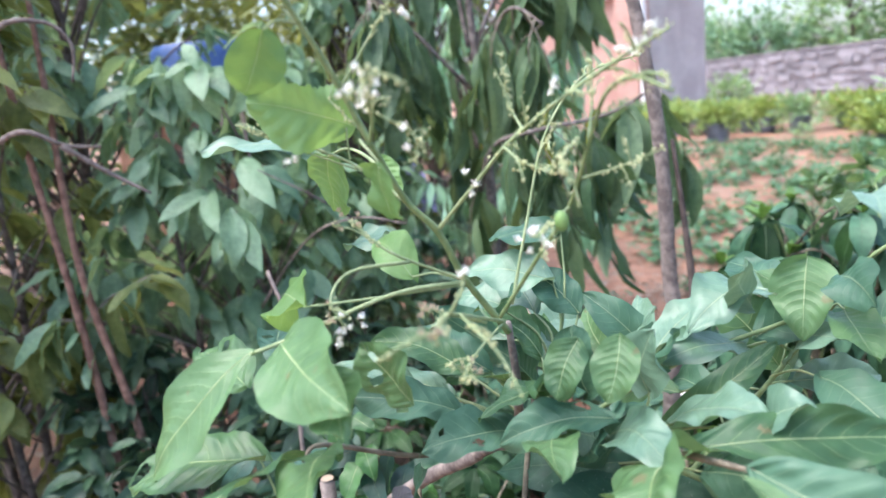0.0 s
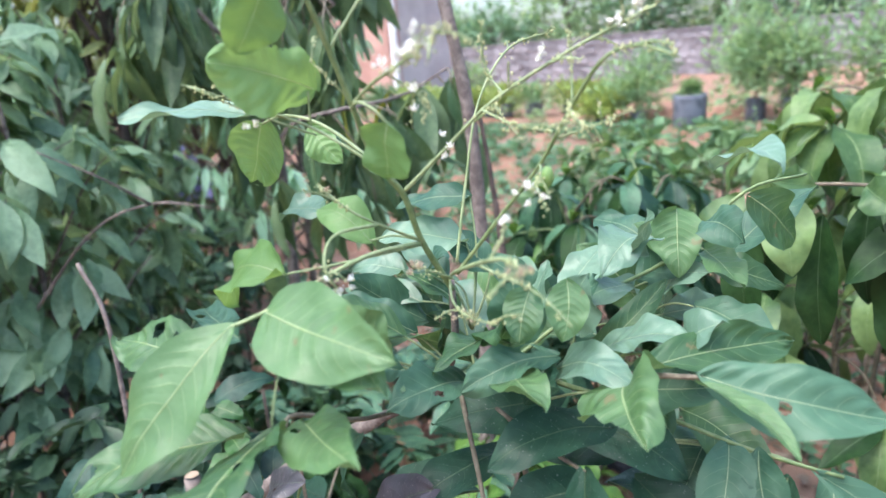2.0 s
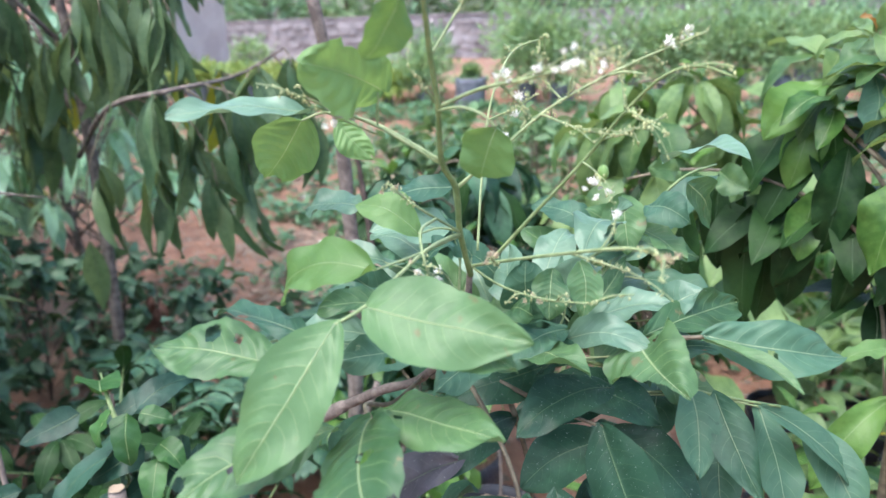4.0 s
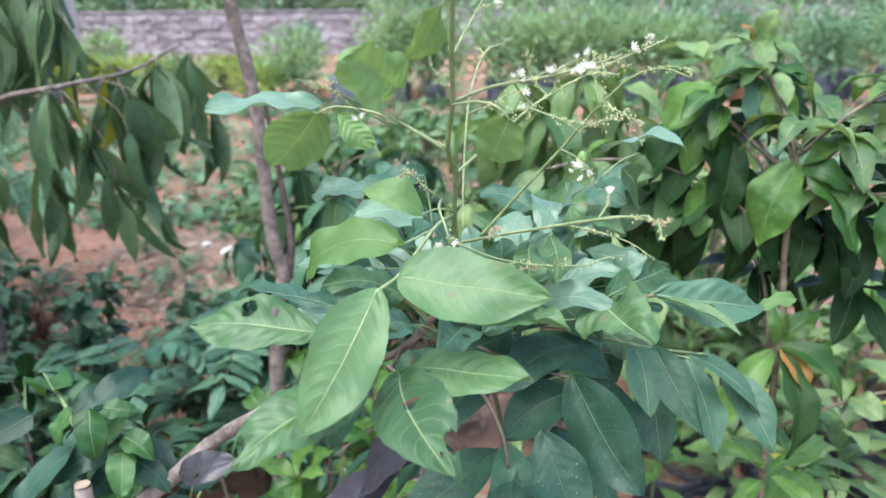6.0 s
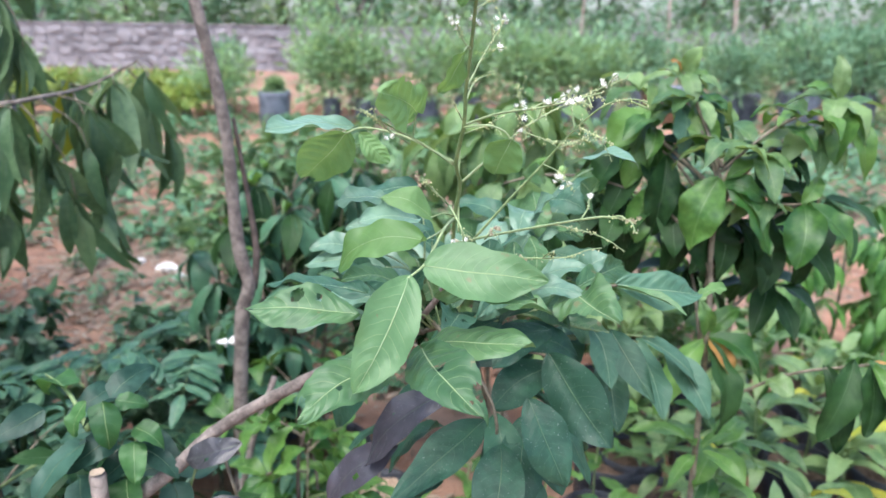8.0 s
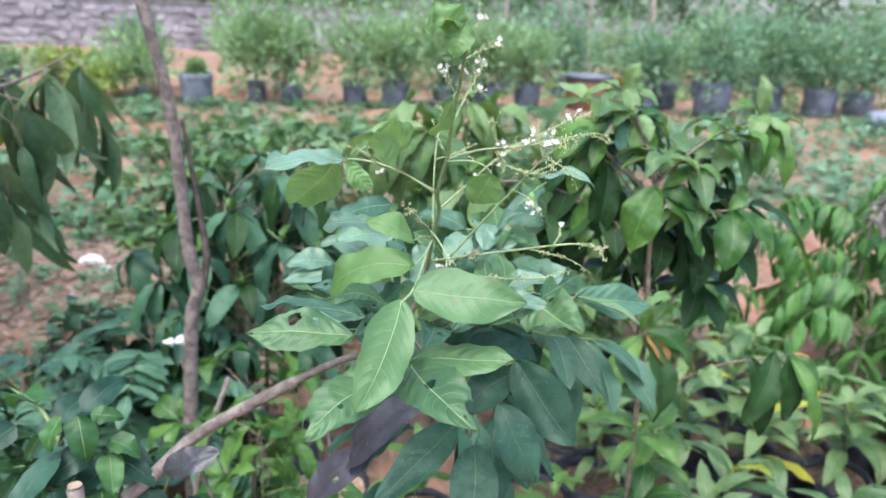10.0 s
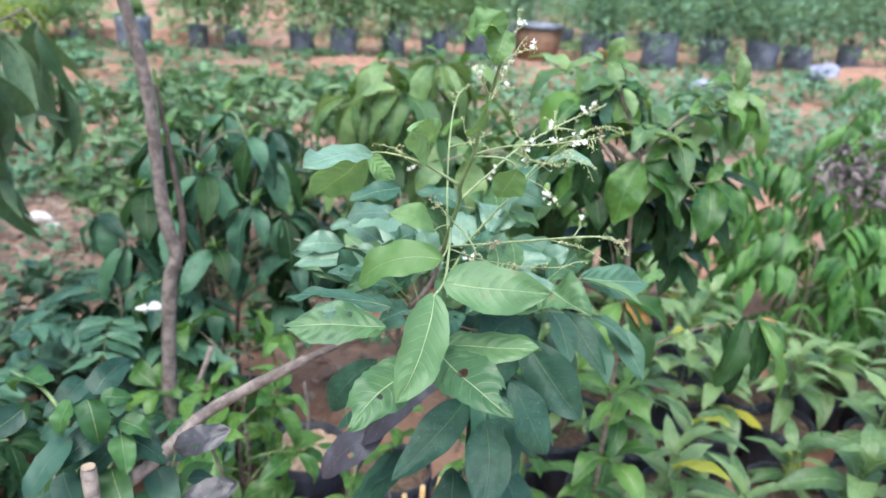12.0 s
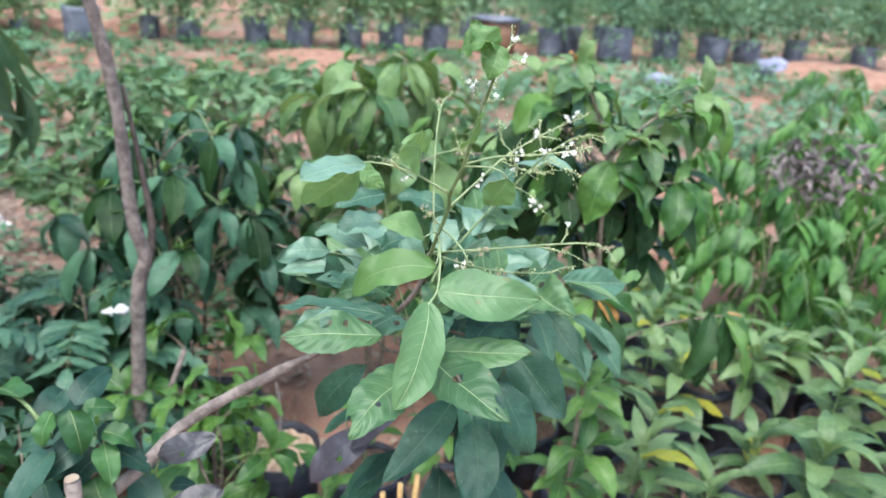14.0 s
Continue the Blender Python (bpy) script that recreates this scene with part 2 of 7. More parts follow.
# faded bag plastic, its grey raised further to stand in for haze
M_BAGF = solid("faded_hazy_black_plastic", (0.075, 0.085, 0.110), (0.16, 0.175, 0.215), 6, 0.45, 0.6, 0.02)
M_SOIL = solid("pot_soil", (0.30, 0.20, 0.135), (0.52, 0.39, 0.28), 60, 0.95, 1.0, 0.01)
# darker copy of M_SOIL: shade in the gaps between plants, painted as colour
M_SOIL_D = solid("shaded_pot_soil", (0.075, 0.048, 0.033), (0.17, 0.115, 0.08), 60, 0.95, 1.0, 0.01)
M_TERRA = solid("brown_tub", (0.20, 0.115, 0.07), (0.29, 0.17, 0.105), 8, 0.7, 0.3, 0.01)
M_CLAY = solid("red_clay", (0.20, 0.105, 0.068), (0.32, 0.18, 0.122), 6, 0.95, 0.8, 0.02)
M_WALL = solid("stone_wall", (0.19, 0.175, 0.185), (0.32, 0.295, 0.31), 1.6, 0.95, 0.6, 0.05)
M_HOUSE = solid("pink_render", (0.42, 0.25, 0.205), (0.52, 0.33, 0.27), 1.5, 0.9, 0.2, 0.01)
M_WHITE = solid("white_paint", (0.72, 0.70, 0.70), (0.82, 0.80, 0.80), 3, 0.6, 0.1, 0.004)
M_WASH = solid("pale_wash", (0.46, 0.40, 0.39), (0.58, 0.52, 0.50), 1.5, 0.85, 0.2, 0.01)
M_ROOF = solid("grey_roof_sheet", (0.30, 0.30, 0.33), (0.42, 0.42, 0.46), 3, 0.5, 0.2, 0.01)
M_POST = solid("weathered_post", (0.26, 0.20, 0.17), (0.42, 0.35, 0.30), 8, 0.9, 0.5, 0.01)
M_BLUE = solid("blue_plastic", (0.03, 0.07, 0.20), (0.06, 0.12, 0.32), 6, 0.4, 0.4, 0.01)
M_SHEET = solid("faded_plastic_sheet", (0.16, 0.17, 0.24), (0.30, 0.31, 0.40), 8, 0.5, 0.5, 0.01)
M_TAG = solid("pale_blue_tag", (0.35, 0.55, 0.75), (0.5, 0.7, 0.85), 40, 0.4, 0.1, 0.001)
M_SCRAP = solid("white_scrap", (0.48, 0.46, 0.45), (0.66, 0.64, 0.62), 30, 0.8, 0.5, 0.004)
M_LILAC = solid("lilac_petal", (0.32, 0.29, 0.66), (0.46, 0.42, 0.80), 60, 0.6, 0.1, 0.001)
M_BAMBOO = solid("split_bamboo", (0.42, 0.25, 0.09), (0.60, 0.40, 0.16), 30, 0.6, 0.3, 0.002)


def ground_material():
    m, nt, bsdf = mat("red_earth")
    p = nt.nodes.new("ShaderNodeNewGeometry").outputs["Position"]
    big, mid = noise_node(nt, 0.9, 4.0, p), noise_node(nt, 6.0, 5.0, p)
    fine, grit = noise_node(nt, 45.0, 4.0, p), noise_node(nt, 220.0, 2.0, p)
    col = mix_col(nt, step_up(nt, mid, 0.3, 0.7), (0.20, 0.105, 0.070), (0.36, 0.195, 0.130))
    col = mix_col(nt, math_node(nt, "MULTIPLY", step_up(nt, big, 0.42, 0.62), 0.75), col, (0.29, 0.205, 0.160))
    col = mix_col(nt, math_node(nt, "MULTIPLY", step_up(nt, fine, 0.5, 0.72), 0.7), col, (0.31, 0.215, 0.165))
    col = mix_col(nt, math_node(nt, "MULTIPLY", step_up(nt, grit, 0.55, 0.8), 0.4), col, (0.12, 0.07, 0.05))
    nt.links.new(col, bsdf.inputs["Base Color"])
    bsdf.inputs["Roughness"].default_value = 0.95
    bsdf.inputs["Specular IOR Level"].default_value = 0.15
    h = math_node(nt, "ADD", math_node(nt, "MULTIPLY", fine, 1.0), math_node(nt, "MULTIPLY", mid, 1.5))
    bump(nt, math_node(nt, "ADD", h, math_node(nt, "MULTIPLY", grit, 0.3)), 0.9, 0.02, bsdf)
    return m


M_GROUND = ground_material()

# ---------------------------------------------------------------- mesh helpers
rng = random.Random(7)


def mesh_from(name, verts, faces, mats, uvs=None, idx=None, smooth=True):
    me = bpy.data.meshes.new(name)
    me.from_pydata([tuple(v) for v in verts], [], faces)
    for m in mats:
        me.materials.append(m)
    if uvs is not None:
        lay = me.uv_layers.new(name="UVMap")
        vi = np.empty(len(me.loops), dtype=np.int32)
        me.loops.foreach_get("vertex_index", vi)
        lay.data.foreach_set("uv", np.asarray(uvs, dtype=np.float32)[vi].ravel())
    if idx is not None:
        me.polygons.foreach_set("material_index", np.asarray(idx, dtype=np.int32))
    me.polygons.foreach_set("use_smooth", np.full(len(me.polygons), smooth))
    me.update()
    return me


def part(name, data, material, parent, label="", m=None):
    """Links a bmesh or mesh as one object under a thing or a part."""
    if isinstance(data, bmesh.types.BMesh):
        me = bpy.data.meshes.new(name)
        data.to_mesh(me)
        data.free()
        data = me
    if material is not None and not data.materials:
        data.materials.append(material)
    ob = new(name, data)
    if parent is not None:
        ob.parent = parent
    if m is not None:
        ob.matrix_basis = m
    if label:
        ob["label"] = label
    return ob


def thing(name, place, label, category, group="", kind=""):
    ob = new(name)
    ob.location = place
    ob.empty_display_size = 0.05
    return tagged(ob, label, category, group, kind)


def smooth_line(pts, steps=6):
    """Catmull-Rom through the points."""
    p = [np.array(q, float) for q in pts]
    p = [2 * p[0] - p[1], *p, 2 * p[-1] - p[-2]]
    out = []
    for a, b, c, d in zip(p, p[1:], p[2:], p[3:]):
        for k in range(steps):
            t = k / steps
            out.append(0.5 * (2 * b + (c - a) * t + (2 * a - 5 * b + 4 * c - d) * t * t + (3 * b - a - 3 * c + d) * t ** 3))
    out.append(p[-2])
    return np.array(out)


def tube_data(pts, r0, r1, sides=7, steps=6, knobs=0.0, seed=0):
    """A tapering tube along a smooth line, closed at both ends."""
    line = smooth_line(pts, steps)
    n = len(line)
    rr = random.Random(seed)
    tang = np.gradient(line, axis=0)
    tang /= np.linalg.norm(tang, axis=1)[:, None] + 1e-12
    ref = np.array([0.31, 0.17, 0.93]) if abs(tang[0][2]) < 0.9 else np.array([1.0, 0.1, 0.0])
    verts, faces = [], []
    for i in range(n):
        a = np.cross(tang[i], ref)
        a /= np.linalg.norm(a)
        b = np.cross(tang[i], a)
        ref = np.cross(a, tang[i])
        r = r0 + (r1 - r0) * i / (n - 1)
        r *= 1 + knobs * (rr.random() - 0.4)
        for k in range(sides):
            t = 2 * math.pi * k / sides
            verts.append(line[i] + r * (math.cos(t) * a + math.sin(t) * b))
    for i in range(n - 1):
        for k in range(sides):
            k2 = (k + 1) % sides
            faces.append((i * sides + k, i * sides + k2, (i + 1) * sides + k2, (i + 1) * sides + k))
    faces.append(tuple(range(sides))[::-1])
    faces.append(tuple((n - 1) * sides + k for k in range(sides)))
    return verts, faces


def tube(name, pts, r0, r1, material, parent, sides=7, steps=6, knobs=0.0, label="", seed=0):
    v, f = tube_data(pts, r0, r1, sides, steps, knobs, seed)
    return part(name, mesh_from(name, v, f, [material]), None, parent, label)


def profile(u, shape):
    if shape == "ovate":
        w = math.sin(math.pi * min(1, u ** 0.72)) ** 0.75
    elif shape == "round":
        w = math.sin(math.pi * u ** 0.9) ** 0.5
    elif shape == "heart":
        w = math.sin(math.pi * min(1, u ** 0.62)) ** 0.55
    elif shape == "obovate":
        w = math.sin(math.pi * u ** 1.35) ** 0.7
    elif shape == "lance":
        w = math.sin(math.pi * u ** 0.85) ** 0.95
    else:
        w = math.sin(math.pi * u ** 0.95) ** 0.72
    return w


def leaf_data(length, width, arch=0.08, fold=0.12, droop=0.0, wave=0.06, shape="oblong", nu=20, nv=8, rib=0.0036,
              holes=(), seed=0, twist=0.0, ripple=0.013, ragged=0.0):
    """A leaf along +x with its upper side to +z: blade (slot 0) with raised side ribs, and a midrib (slot 1).
    holes: (u, v, radius) gaps eaten out of the blade, v from -1 to 1."""
    rr = random.Random(seed)
    ph = [rr.uniform(0, 6.28) for _ in range(4)]
    bow = rr.uniform(-0.07, 0.07)
    verts, uvs, faces, idx = [], [], [], []

    def spot(u, v):
        w = 0.5 * width * max(profile(min(max(u, 0.0), 1.0), shape), 0.015)
        edge = 1 + ragged * math.sin(u * 37 + ph[0]) * math.sin(u * 17 + ph[1])
        edge += 0.085 * math.sin(6 * u + ph[3] + (2.2 if v > 0 else 0))
        y = v * w * edge + 4 * bow * length * u * (1 - u)
        x = u * length - 0.04 * length * abs(v) * (1 - u)
        z = 4 * arch * u * (1 - u) * length - droop * u * u * length + fold * abs(v * w)
        z += wave * width * v * v * (math.sin(9 * u + ph[2] + (1.5 if v > 0 else 0)) + 0.6 * math.sin(19 * u + ph[1] + (2.5 if v > 0 else 0)))
        z += 0.06 * width * math.sin(5 * u + ph[0]) * v
        z += 0.035 * width * math.sin(6.3 * u + 2.6 * v + ph[1]) * math.sin(4.1 * u - 3.3 * v + ph[2])
        z += ripple * width * (1 - abs(v)) * abs(v) * 4 * math.sin(2 * math.pi * 7 * (u - 0.1 * abs(v) - 0.14 * v * v) + ph[3])
        ang = twist * (u - 0.2)
        c, s = math.cos(ang), math.sin(ang)
        zz = z - (4 * arch * u * (1 - u) * length - droop * u * u * length)
        y, z = y * c - zz * s, z - zz + y * s + zz * c
        return (x, y, z)

    for i in range(nu + 1):
        u = i / nu
        for j in range(nv + 1):
            v = 2 * j / nv - 1
            verts.append(spot(u, v))
            uvs.append((u, 0.5 + 0.5 * v))
    for i in range(nu):
        for j in range(nv):
            u, v = (i + 0.5) / nu, 2 * (j + 0.5) / nv - 1
            if any(((u - hu) * length) ** 2 + ((v - hv) * 0.5 * width) ** 2 < (hr * (0.94 + 0.12 * rr.random())) ** 2 for hu, hv, hr in holes):
                continue
            a = i * (nv + 1) + j
            faces.append((a, a + 1, a + nv + 2, a + nv + 1))
            idx.append(0)
    if rib:
        base = len(verts)
        for i in range(nu + 1):
            u = i / nu
            r = rib * width * (1.25 - u)
            x, y, z = spot(u, 0.0)
            for dy, dz in ((-r, 0.0), (0.0, r * 0.9), (r, 0.0), (0.0, -r * 1.3)):
                verts.append((x, y + dy, z + dz + 0.0006 * (width > 0.02)))
                uvs.append((u, 0.5))
        for i in range(nu):
            for k in range(4):
                a, b = base + i * 4 + k, base + i * 4 + (k + 1) % 4
                faces.append((a, b, b + 4, a + 4))
                idx.append(1)
    return verts, faces, uvs, idx


def leaf_mesh(name, material, rib_material=None, **kw):
    v, f, uv, idx = leaf_data(**kw)
    return mesh_from(name, v, f, [material, rib_material or M_RIB], uv, idx)


def leaf_frame(base, tip, normal):
    """The pose of a leaf that starts at base, points to tip and faces normal."""
    x = (Vector(tip) - Vector(base)).normalized()
    n = Vector(normal)
    y = n.cross(x).normalized()
    z = x.cross(y)
    return Matrix.Translation(base) @ Matrix((x, y, z)).transposed().to_4x4()


def blade(parent, base, tip, width, normal, material=None, label="", rib_material=None, **kw):
    """One leaf of its own shape, from base to tip."""
    kw.setdefault("seed", rng.randrange(10 ** 6))
    kw["length"], kw["width"] = (Vector(tip) - Vector(base)).length, width
    me = leaf_mesh("leaf", material or M_YOUNG, rib_material, **kw)
    off = parent.matrix_basis.inverted() if parent else Matrix()
    return part("leaf", me, None, parent, label, off @ leaf_frame(base, tip, normal))


def blob_data(place, r, squash=1.0, seg=6, rings=4):
    verts, faces = [], []
    x, y, z = place
    for i in range(1, rings):
        a = math.pi * i / rings
        for k in range(seg):
            t = 2 * math.pi * k / seg
            verts.append((x + r * math.sin(a) * math.cos(t), y + r * math.sin(a) * math.sin(t), z + r * squash * math.cos(a)))
    top, bot = len(verts), len(verts) + 1
    verts += [(x, y, z + r * squash), (x, y, z - r * squash)]
    for i in range(rings - 2):
        for k in range(seg):
            k2 = (k + 1) % seg
            faces.append((i * seg + k, (i + 1) * seg + k, (i + 1) * seg + k2, i * seg + k2))
    for k in range(seg):
        k2 = (k + 1) % seg
        faces.append((top, k, k2))
        faces.append((bot, (rings - 2) * seg + k2, (rings - 2) * seg + k))
    return verts, faces


def join_data(chunks):
    """Several (verts, faces) as one."""
    verts, faces = [], []
    for v, f in chunks:
        n = len(verts)
        verts += list(v)
        faces += [tuple(a + n for a in q) for q in f]
    return verts, faces


def lathe_data(rings, seg=24, wob=0.0, seed=0, cap=True):
    """A body turned about z from (radius, height) rings, with uneven folds."""
    rr = random.Random(seed)
    ph = [rr.uniform(0, 6.28) for _ in range(3)]
    verts, faces = [], []
    for i, (r, z) in enumerate(rings):
        for k in range(seg):
            t = 2 * math.pi * k / seg
            q = r * (1 + wob * (math.sin(3 * t + ph[0] + z * 9) + 0.6 * math.sin(7 * t + ph[1] - z * 14) + 0.4 * math.sin(11 * t + ph[2])))
            verts.append((q * math.cos(t), q * math.sin(t), z + wob * 0.3 * r * math.sin(5 * t + ph[2])))
    for i in range(len(rings) - 1):
        for k in range(seg):
            k2 = (k + 1) % seg
            faces.append((i * seg + k, i * seg + k2, (i + 1) * seg + k2, (i + 1) * seg + k))
    if cap:
        faces.append(tuple(range(seg))[::-1])
    return verts, faces


def disc_data(r, z, seg=24, bumpy=0.01, seed=0):
    rr = random.Random(seed)
    verts, faces = [(0, 0, z + bumpy)], []
    for ring in (0.5, 1.0):
        for k in range(seg):
            t = 2 * math.pi * k / seg
            verts.append((r * ring * math.cos(t), r * ring * math.sin(t), z + rr.uniform(-bumpy, bumpy)))
    for k in range(seg):
        k2 = (k + 1) % seg
        faces.append((0, 1 + k, 1 + k2))
        faces.append((1 + k, 1 + seg + k, 1 + seg + k2, 1 + k2))
    return verts, faces


def box_bm(sx, sy, sz, bevel=0.0, centre=(0, 0, 0)):
    bm = bmesh.new()
    bmesh.ops.create_cube(bm, size=1.0)
    bmesh.ops.scale(bm, vec=(sx, sy, sz), verts=bm.verts)
    bmesh.ops.translate(bm, vec=centre, verts=bm.verts)
    if bevel:
        bmesh.ops.bevel(bm, geom=bm.edges[:], offset=bevel, segments=2, affect="EDGES")
    return bm


def leaf_cloud(name, spots, material, kw, parent, label="", rib=None):
    """Many small leaves joined in one mesh. spots: rows of (base, tip, normal, width)."""
    V, F, U = [], [], []
    count = 0
    shapes = []
    for s in range(3):
        v, f, uv, _ = leaf_data(length=1.0, width=1.0, rib=0, seed=s, **kw)
        shapes.append((np.array(v), np.array(f), np.array(uv)))
    for base, tip, normal, width in spots:
        v, f, uv = shapes[rng.randrange(3)]
        b, t = np.array(base, float), np.array(tip, float)
        x = t - b
        ln = np.linalg.norm(x)
        x = x / ln
        y = np.cross(np.array(normal, float), x)
        y /= np.linalg.norm(y) + 1e-9
        z = np.cross(x, y)
        V.append(b + (v[:, :1] * ln) * x + (v[:, 1:2] * width) * y + (v[:, 2:3] * ln * 0.5) * z)
        F.append(f + count)
        U.append(uv)
        count += len(v)
    me = mesh_from(name, np.concatenate(V), [tuple(q) for q in np.concatenate(F).tolist()], [material], np.concatenate(U))
    return part(name, me, None, parent, label)

# ---------------------------------------------------------------- ground and distance


def ground_height(x, y):
    h = 0.05 * noise.noise(Vector((x * 0.35, y * 0.35, 0))) + 0.025 * noise.noise(Vector((x * 1.7, y * 1.7, 3)))
    bank = 0.5 + 0.5 * math.tanh((y - 9.2 - 0.4 * noise.noise(Vector((x * 0.5, 0, 5)))) * 1.5)
    return h + 0.10 * bank


def build_ground():
    n = 190
    k = 5.2
    s = np.linspace(-1, 1, n)
    xs = np.sinh(s * k) / math.sinh(k) * 900
    ys = np.sinh(s * k) / math.sinh(k) * 900 + 2.0
    verts = [(x, y, ground_height(x, y)) for y in ys for x in xs]
    faces = [(j * n + i, j * n + i + 1, (j + 1) * n + i + 1, (j + 1) * n + i) for j in range(n - 1) for i in range(n - 1)]
    ob = part("ground", mesh_from("ground", verts, faces, [M_GROUND]), None, None)
    tagged(ob, "red-brown bare earth with dry litter and grit", "ground", kind="structure")


build_ground()


def stone_wall():
    """A long low rubble wall far behind the plant beds, its stones told apart."""
    w = thing("wall_north", (0, 0, 0), "long low grey rubble stone wall at the plot's edge", "wall", kind="structure")
    part("wall_core", box_bm(46, 0.5, 1.80, 0.03, (-9, 29.5, 0.90)), M_WALL, w)
    rr = random.Random(3)
    kinds = []
    for k in range(5):
        bm = box_bm(0.62, 0.16, 0.30, 0.05)
        for v in bm.verts:
            v.co += Vector((rr.uniform(-0.05, 0.05), rr.uniform(-0.03, 0.03), rr.uniform(-0.03, 0.03)))
        me = bpy.data.meshes.new("stone")
        bm.to_mesh(me)
        bm.free()
        me.materials.append(M_WALL)
        kinds.append(me)
    for row in range(5):
        x = -24.0 + 0.3 * (row % 2)
        while x < 9:
            st = part("stone", kinds[rr.randrange(5)], None, w, m=pose(x, 29.275 + rr.uniform(-0.03, 0.02), 0.2 + row * 0.34 + rr.uniform(-0.08, 0.08), rr.uniform(-8, 8), rr.uniform(-14, 14), rr.uniform(-6, 6)) @ Matrix.Diagonal((rr.uniform(0.5, 1.2), 1, rr.uniform(0.75, 1.35), 1)))
            x += rr.uniform(0.42, 0.75)
    part("wall_cap", box_bm(46, 0.6, 0.10, 0.02, (-9, 29.5, 1.85)), M_WALL, w)




def crown_spots(centre, radius, n, size, width, rr, up=0.3, hollow=0.45, droop=0.0):
    """Leaf places inside an uneven crown."""
    out = []
    ph = [rr.uniform(0, 6.28) for _ in range(3)]
    while len(out) < n:
        d = Vector((rr.gauss(0, 1), rr.gauss(0, 1), rr.gauss(0, 1))).normalized()
        a = math.atan2(d.y, d.x)
        lump = 1 + 0.22 * math.sin(3 * a + ph[0]) + 0.18 * math.sin(5 * a + 4 * d.z + ph[1])
        q = rr.uniform(hollow, 1.0) * lump
        p = Vector(centre) + Vector((d.x * radius[0], d.y * radius[1], d.z * radius[2])) * q
        if p.z < 0.03:
            continue
        way = (d + Vector((rr.gauss(0, 0.7), rr.gauss(0, 0.7), rr.gauss(0, 0.5) + up - droop))).normalized()
        nrm = (Vector((0, 0, 1)) + 0.6 * d + Vector((rr.gauss(0, 0.4), rr.gauss(0, 0.4), 0))).normalized()
        s = size * rr.uniform(0.6, 1.3)
        out.append((p, p + way * s, nrm, width * s / size))
    return out


CHEAP = dict(nu=4, nv=2, arch=0.06, fold=0.2, wave=0.0, ripple=0.0, shape="lance")


def branch_fan(base, top, n, spread, rr, r0):
    chunks = [tube_data([base, ((base[0] + top[0]) / 2 + rr.uniform(-1, 1) * spread * 0.1, (base[1] + top[1]) / 2, (base[2] + top[2]) / 2), top], r0, r0 * 0.45, 6, 4, 0.15)]
    for _ in range(n):
        t = rr.uniform(0.25, 0.9)
        s = [base[i] + (top[i] - base[i]) * t for i in range(3)]
        a = rr.uniform(0, 6.28)
        e = (s[0] + spread * math.cos(a) * rr.uniform(0.5, 1), s[1] + spread * math.sin(a) * rr.uniform(0.5, 1), s[2] + spread * rr.uniform(0.3, 1.0))
        mid = tuple((s[i] + e[i]) / 2 + (0.1 * spread if i == 2 else 0) for i in range(3))
        chunks.append(tube_data([s, mid, e], r0 * 0.4, r0 * 0.12, 5, 3, 0.1))
    return join_data(chunks)


def bush(name, place, radius, height, n, material, label, category, size=0.12, width=0.04, trunk=None, seed=0, droop=0.0, group="", low=0.25, hollow=0.35):
    """A bush or tree seen from some way off: stems and a crown of joined leaves."""
    rr = random.Random(seed)
    z0 = ground_height(place[0], place[1])
    b = thing(name, (place[0], place[1], z0), label, category, group)
    v, f = branch_fan((0, 0, 0), (rr.uniform(-0.1, 0.1) * radius, 0, height * 0.75), 7, radius * 0.8, rr, trunk or 0.03)
    part("trunk", mesh_from("trunk", v, f, [M_BARK_D]), None, b)
    spots = crown_spots((0, 0, height * (0.5 + low / 2)), (radius, radius, height * (0.5 - low / 2)), n, size, width, rr, droop=droop, hollow=hollow)
    leaf_cloud("crown", spots, material, CHEAP, b)
    return b


# hedge and trees beyond the wall
for k, (x, y, r, h, m) in enumerate([
        (-27, 33, 3.4, 4.6, 1), (-22, 34, 3.2, 5.0, 0), (-17.5, 33, 2.8, 3.9, 1), (-14, 35, 3.0, 4.6, 0), (-10, 34, 2.6, 4.2, 1),
        (-6.5, 35, 2.8, 4.4, 0), (-3, 33, 2.4, 3.6, 1), (1, 35, 2.8, 4.2, 0), (5, 34, 2.6, 4.4, 1), (9, 36, 3.0, 5.0, 1), (13, 33, 2.8, 5.2, 1),
        (17, 35, 3.2, 5.6, 1), (21.5, 32, 3.0, 5.4, 1), (26, 31, 3.2, 5.8, 0), (31, 28, 3.4, 6.0, 1), (36, 23, 3.4, 6.0, 1)]):
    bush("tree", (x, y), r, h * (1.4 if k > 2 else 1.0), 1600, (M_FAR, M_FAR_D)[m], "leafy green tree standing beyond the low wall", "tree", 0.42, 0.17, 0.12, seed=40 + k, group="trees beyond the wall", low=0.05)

# trees behind the plinth
for k, (x, y, r, h) in enumerate([(-8.4, 2.6, 1.7, 4.6), (-8.0, 0.6, 1.7, 4.8), (-8.8, 5.0, 1.8, 4.6), (-7.4, -1.6, 1.7, 4.6)]):
    bush("tree", (x, y), r, h, 2600, (M_THICK_B, M_FAR_D)[k % 2], "leafy dull green tree behind the plinth", "tree", 0.24, 0.085, 0.06, seed=140 + k, group="trees behind the plinth", low=0.05, hollow=0.2)

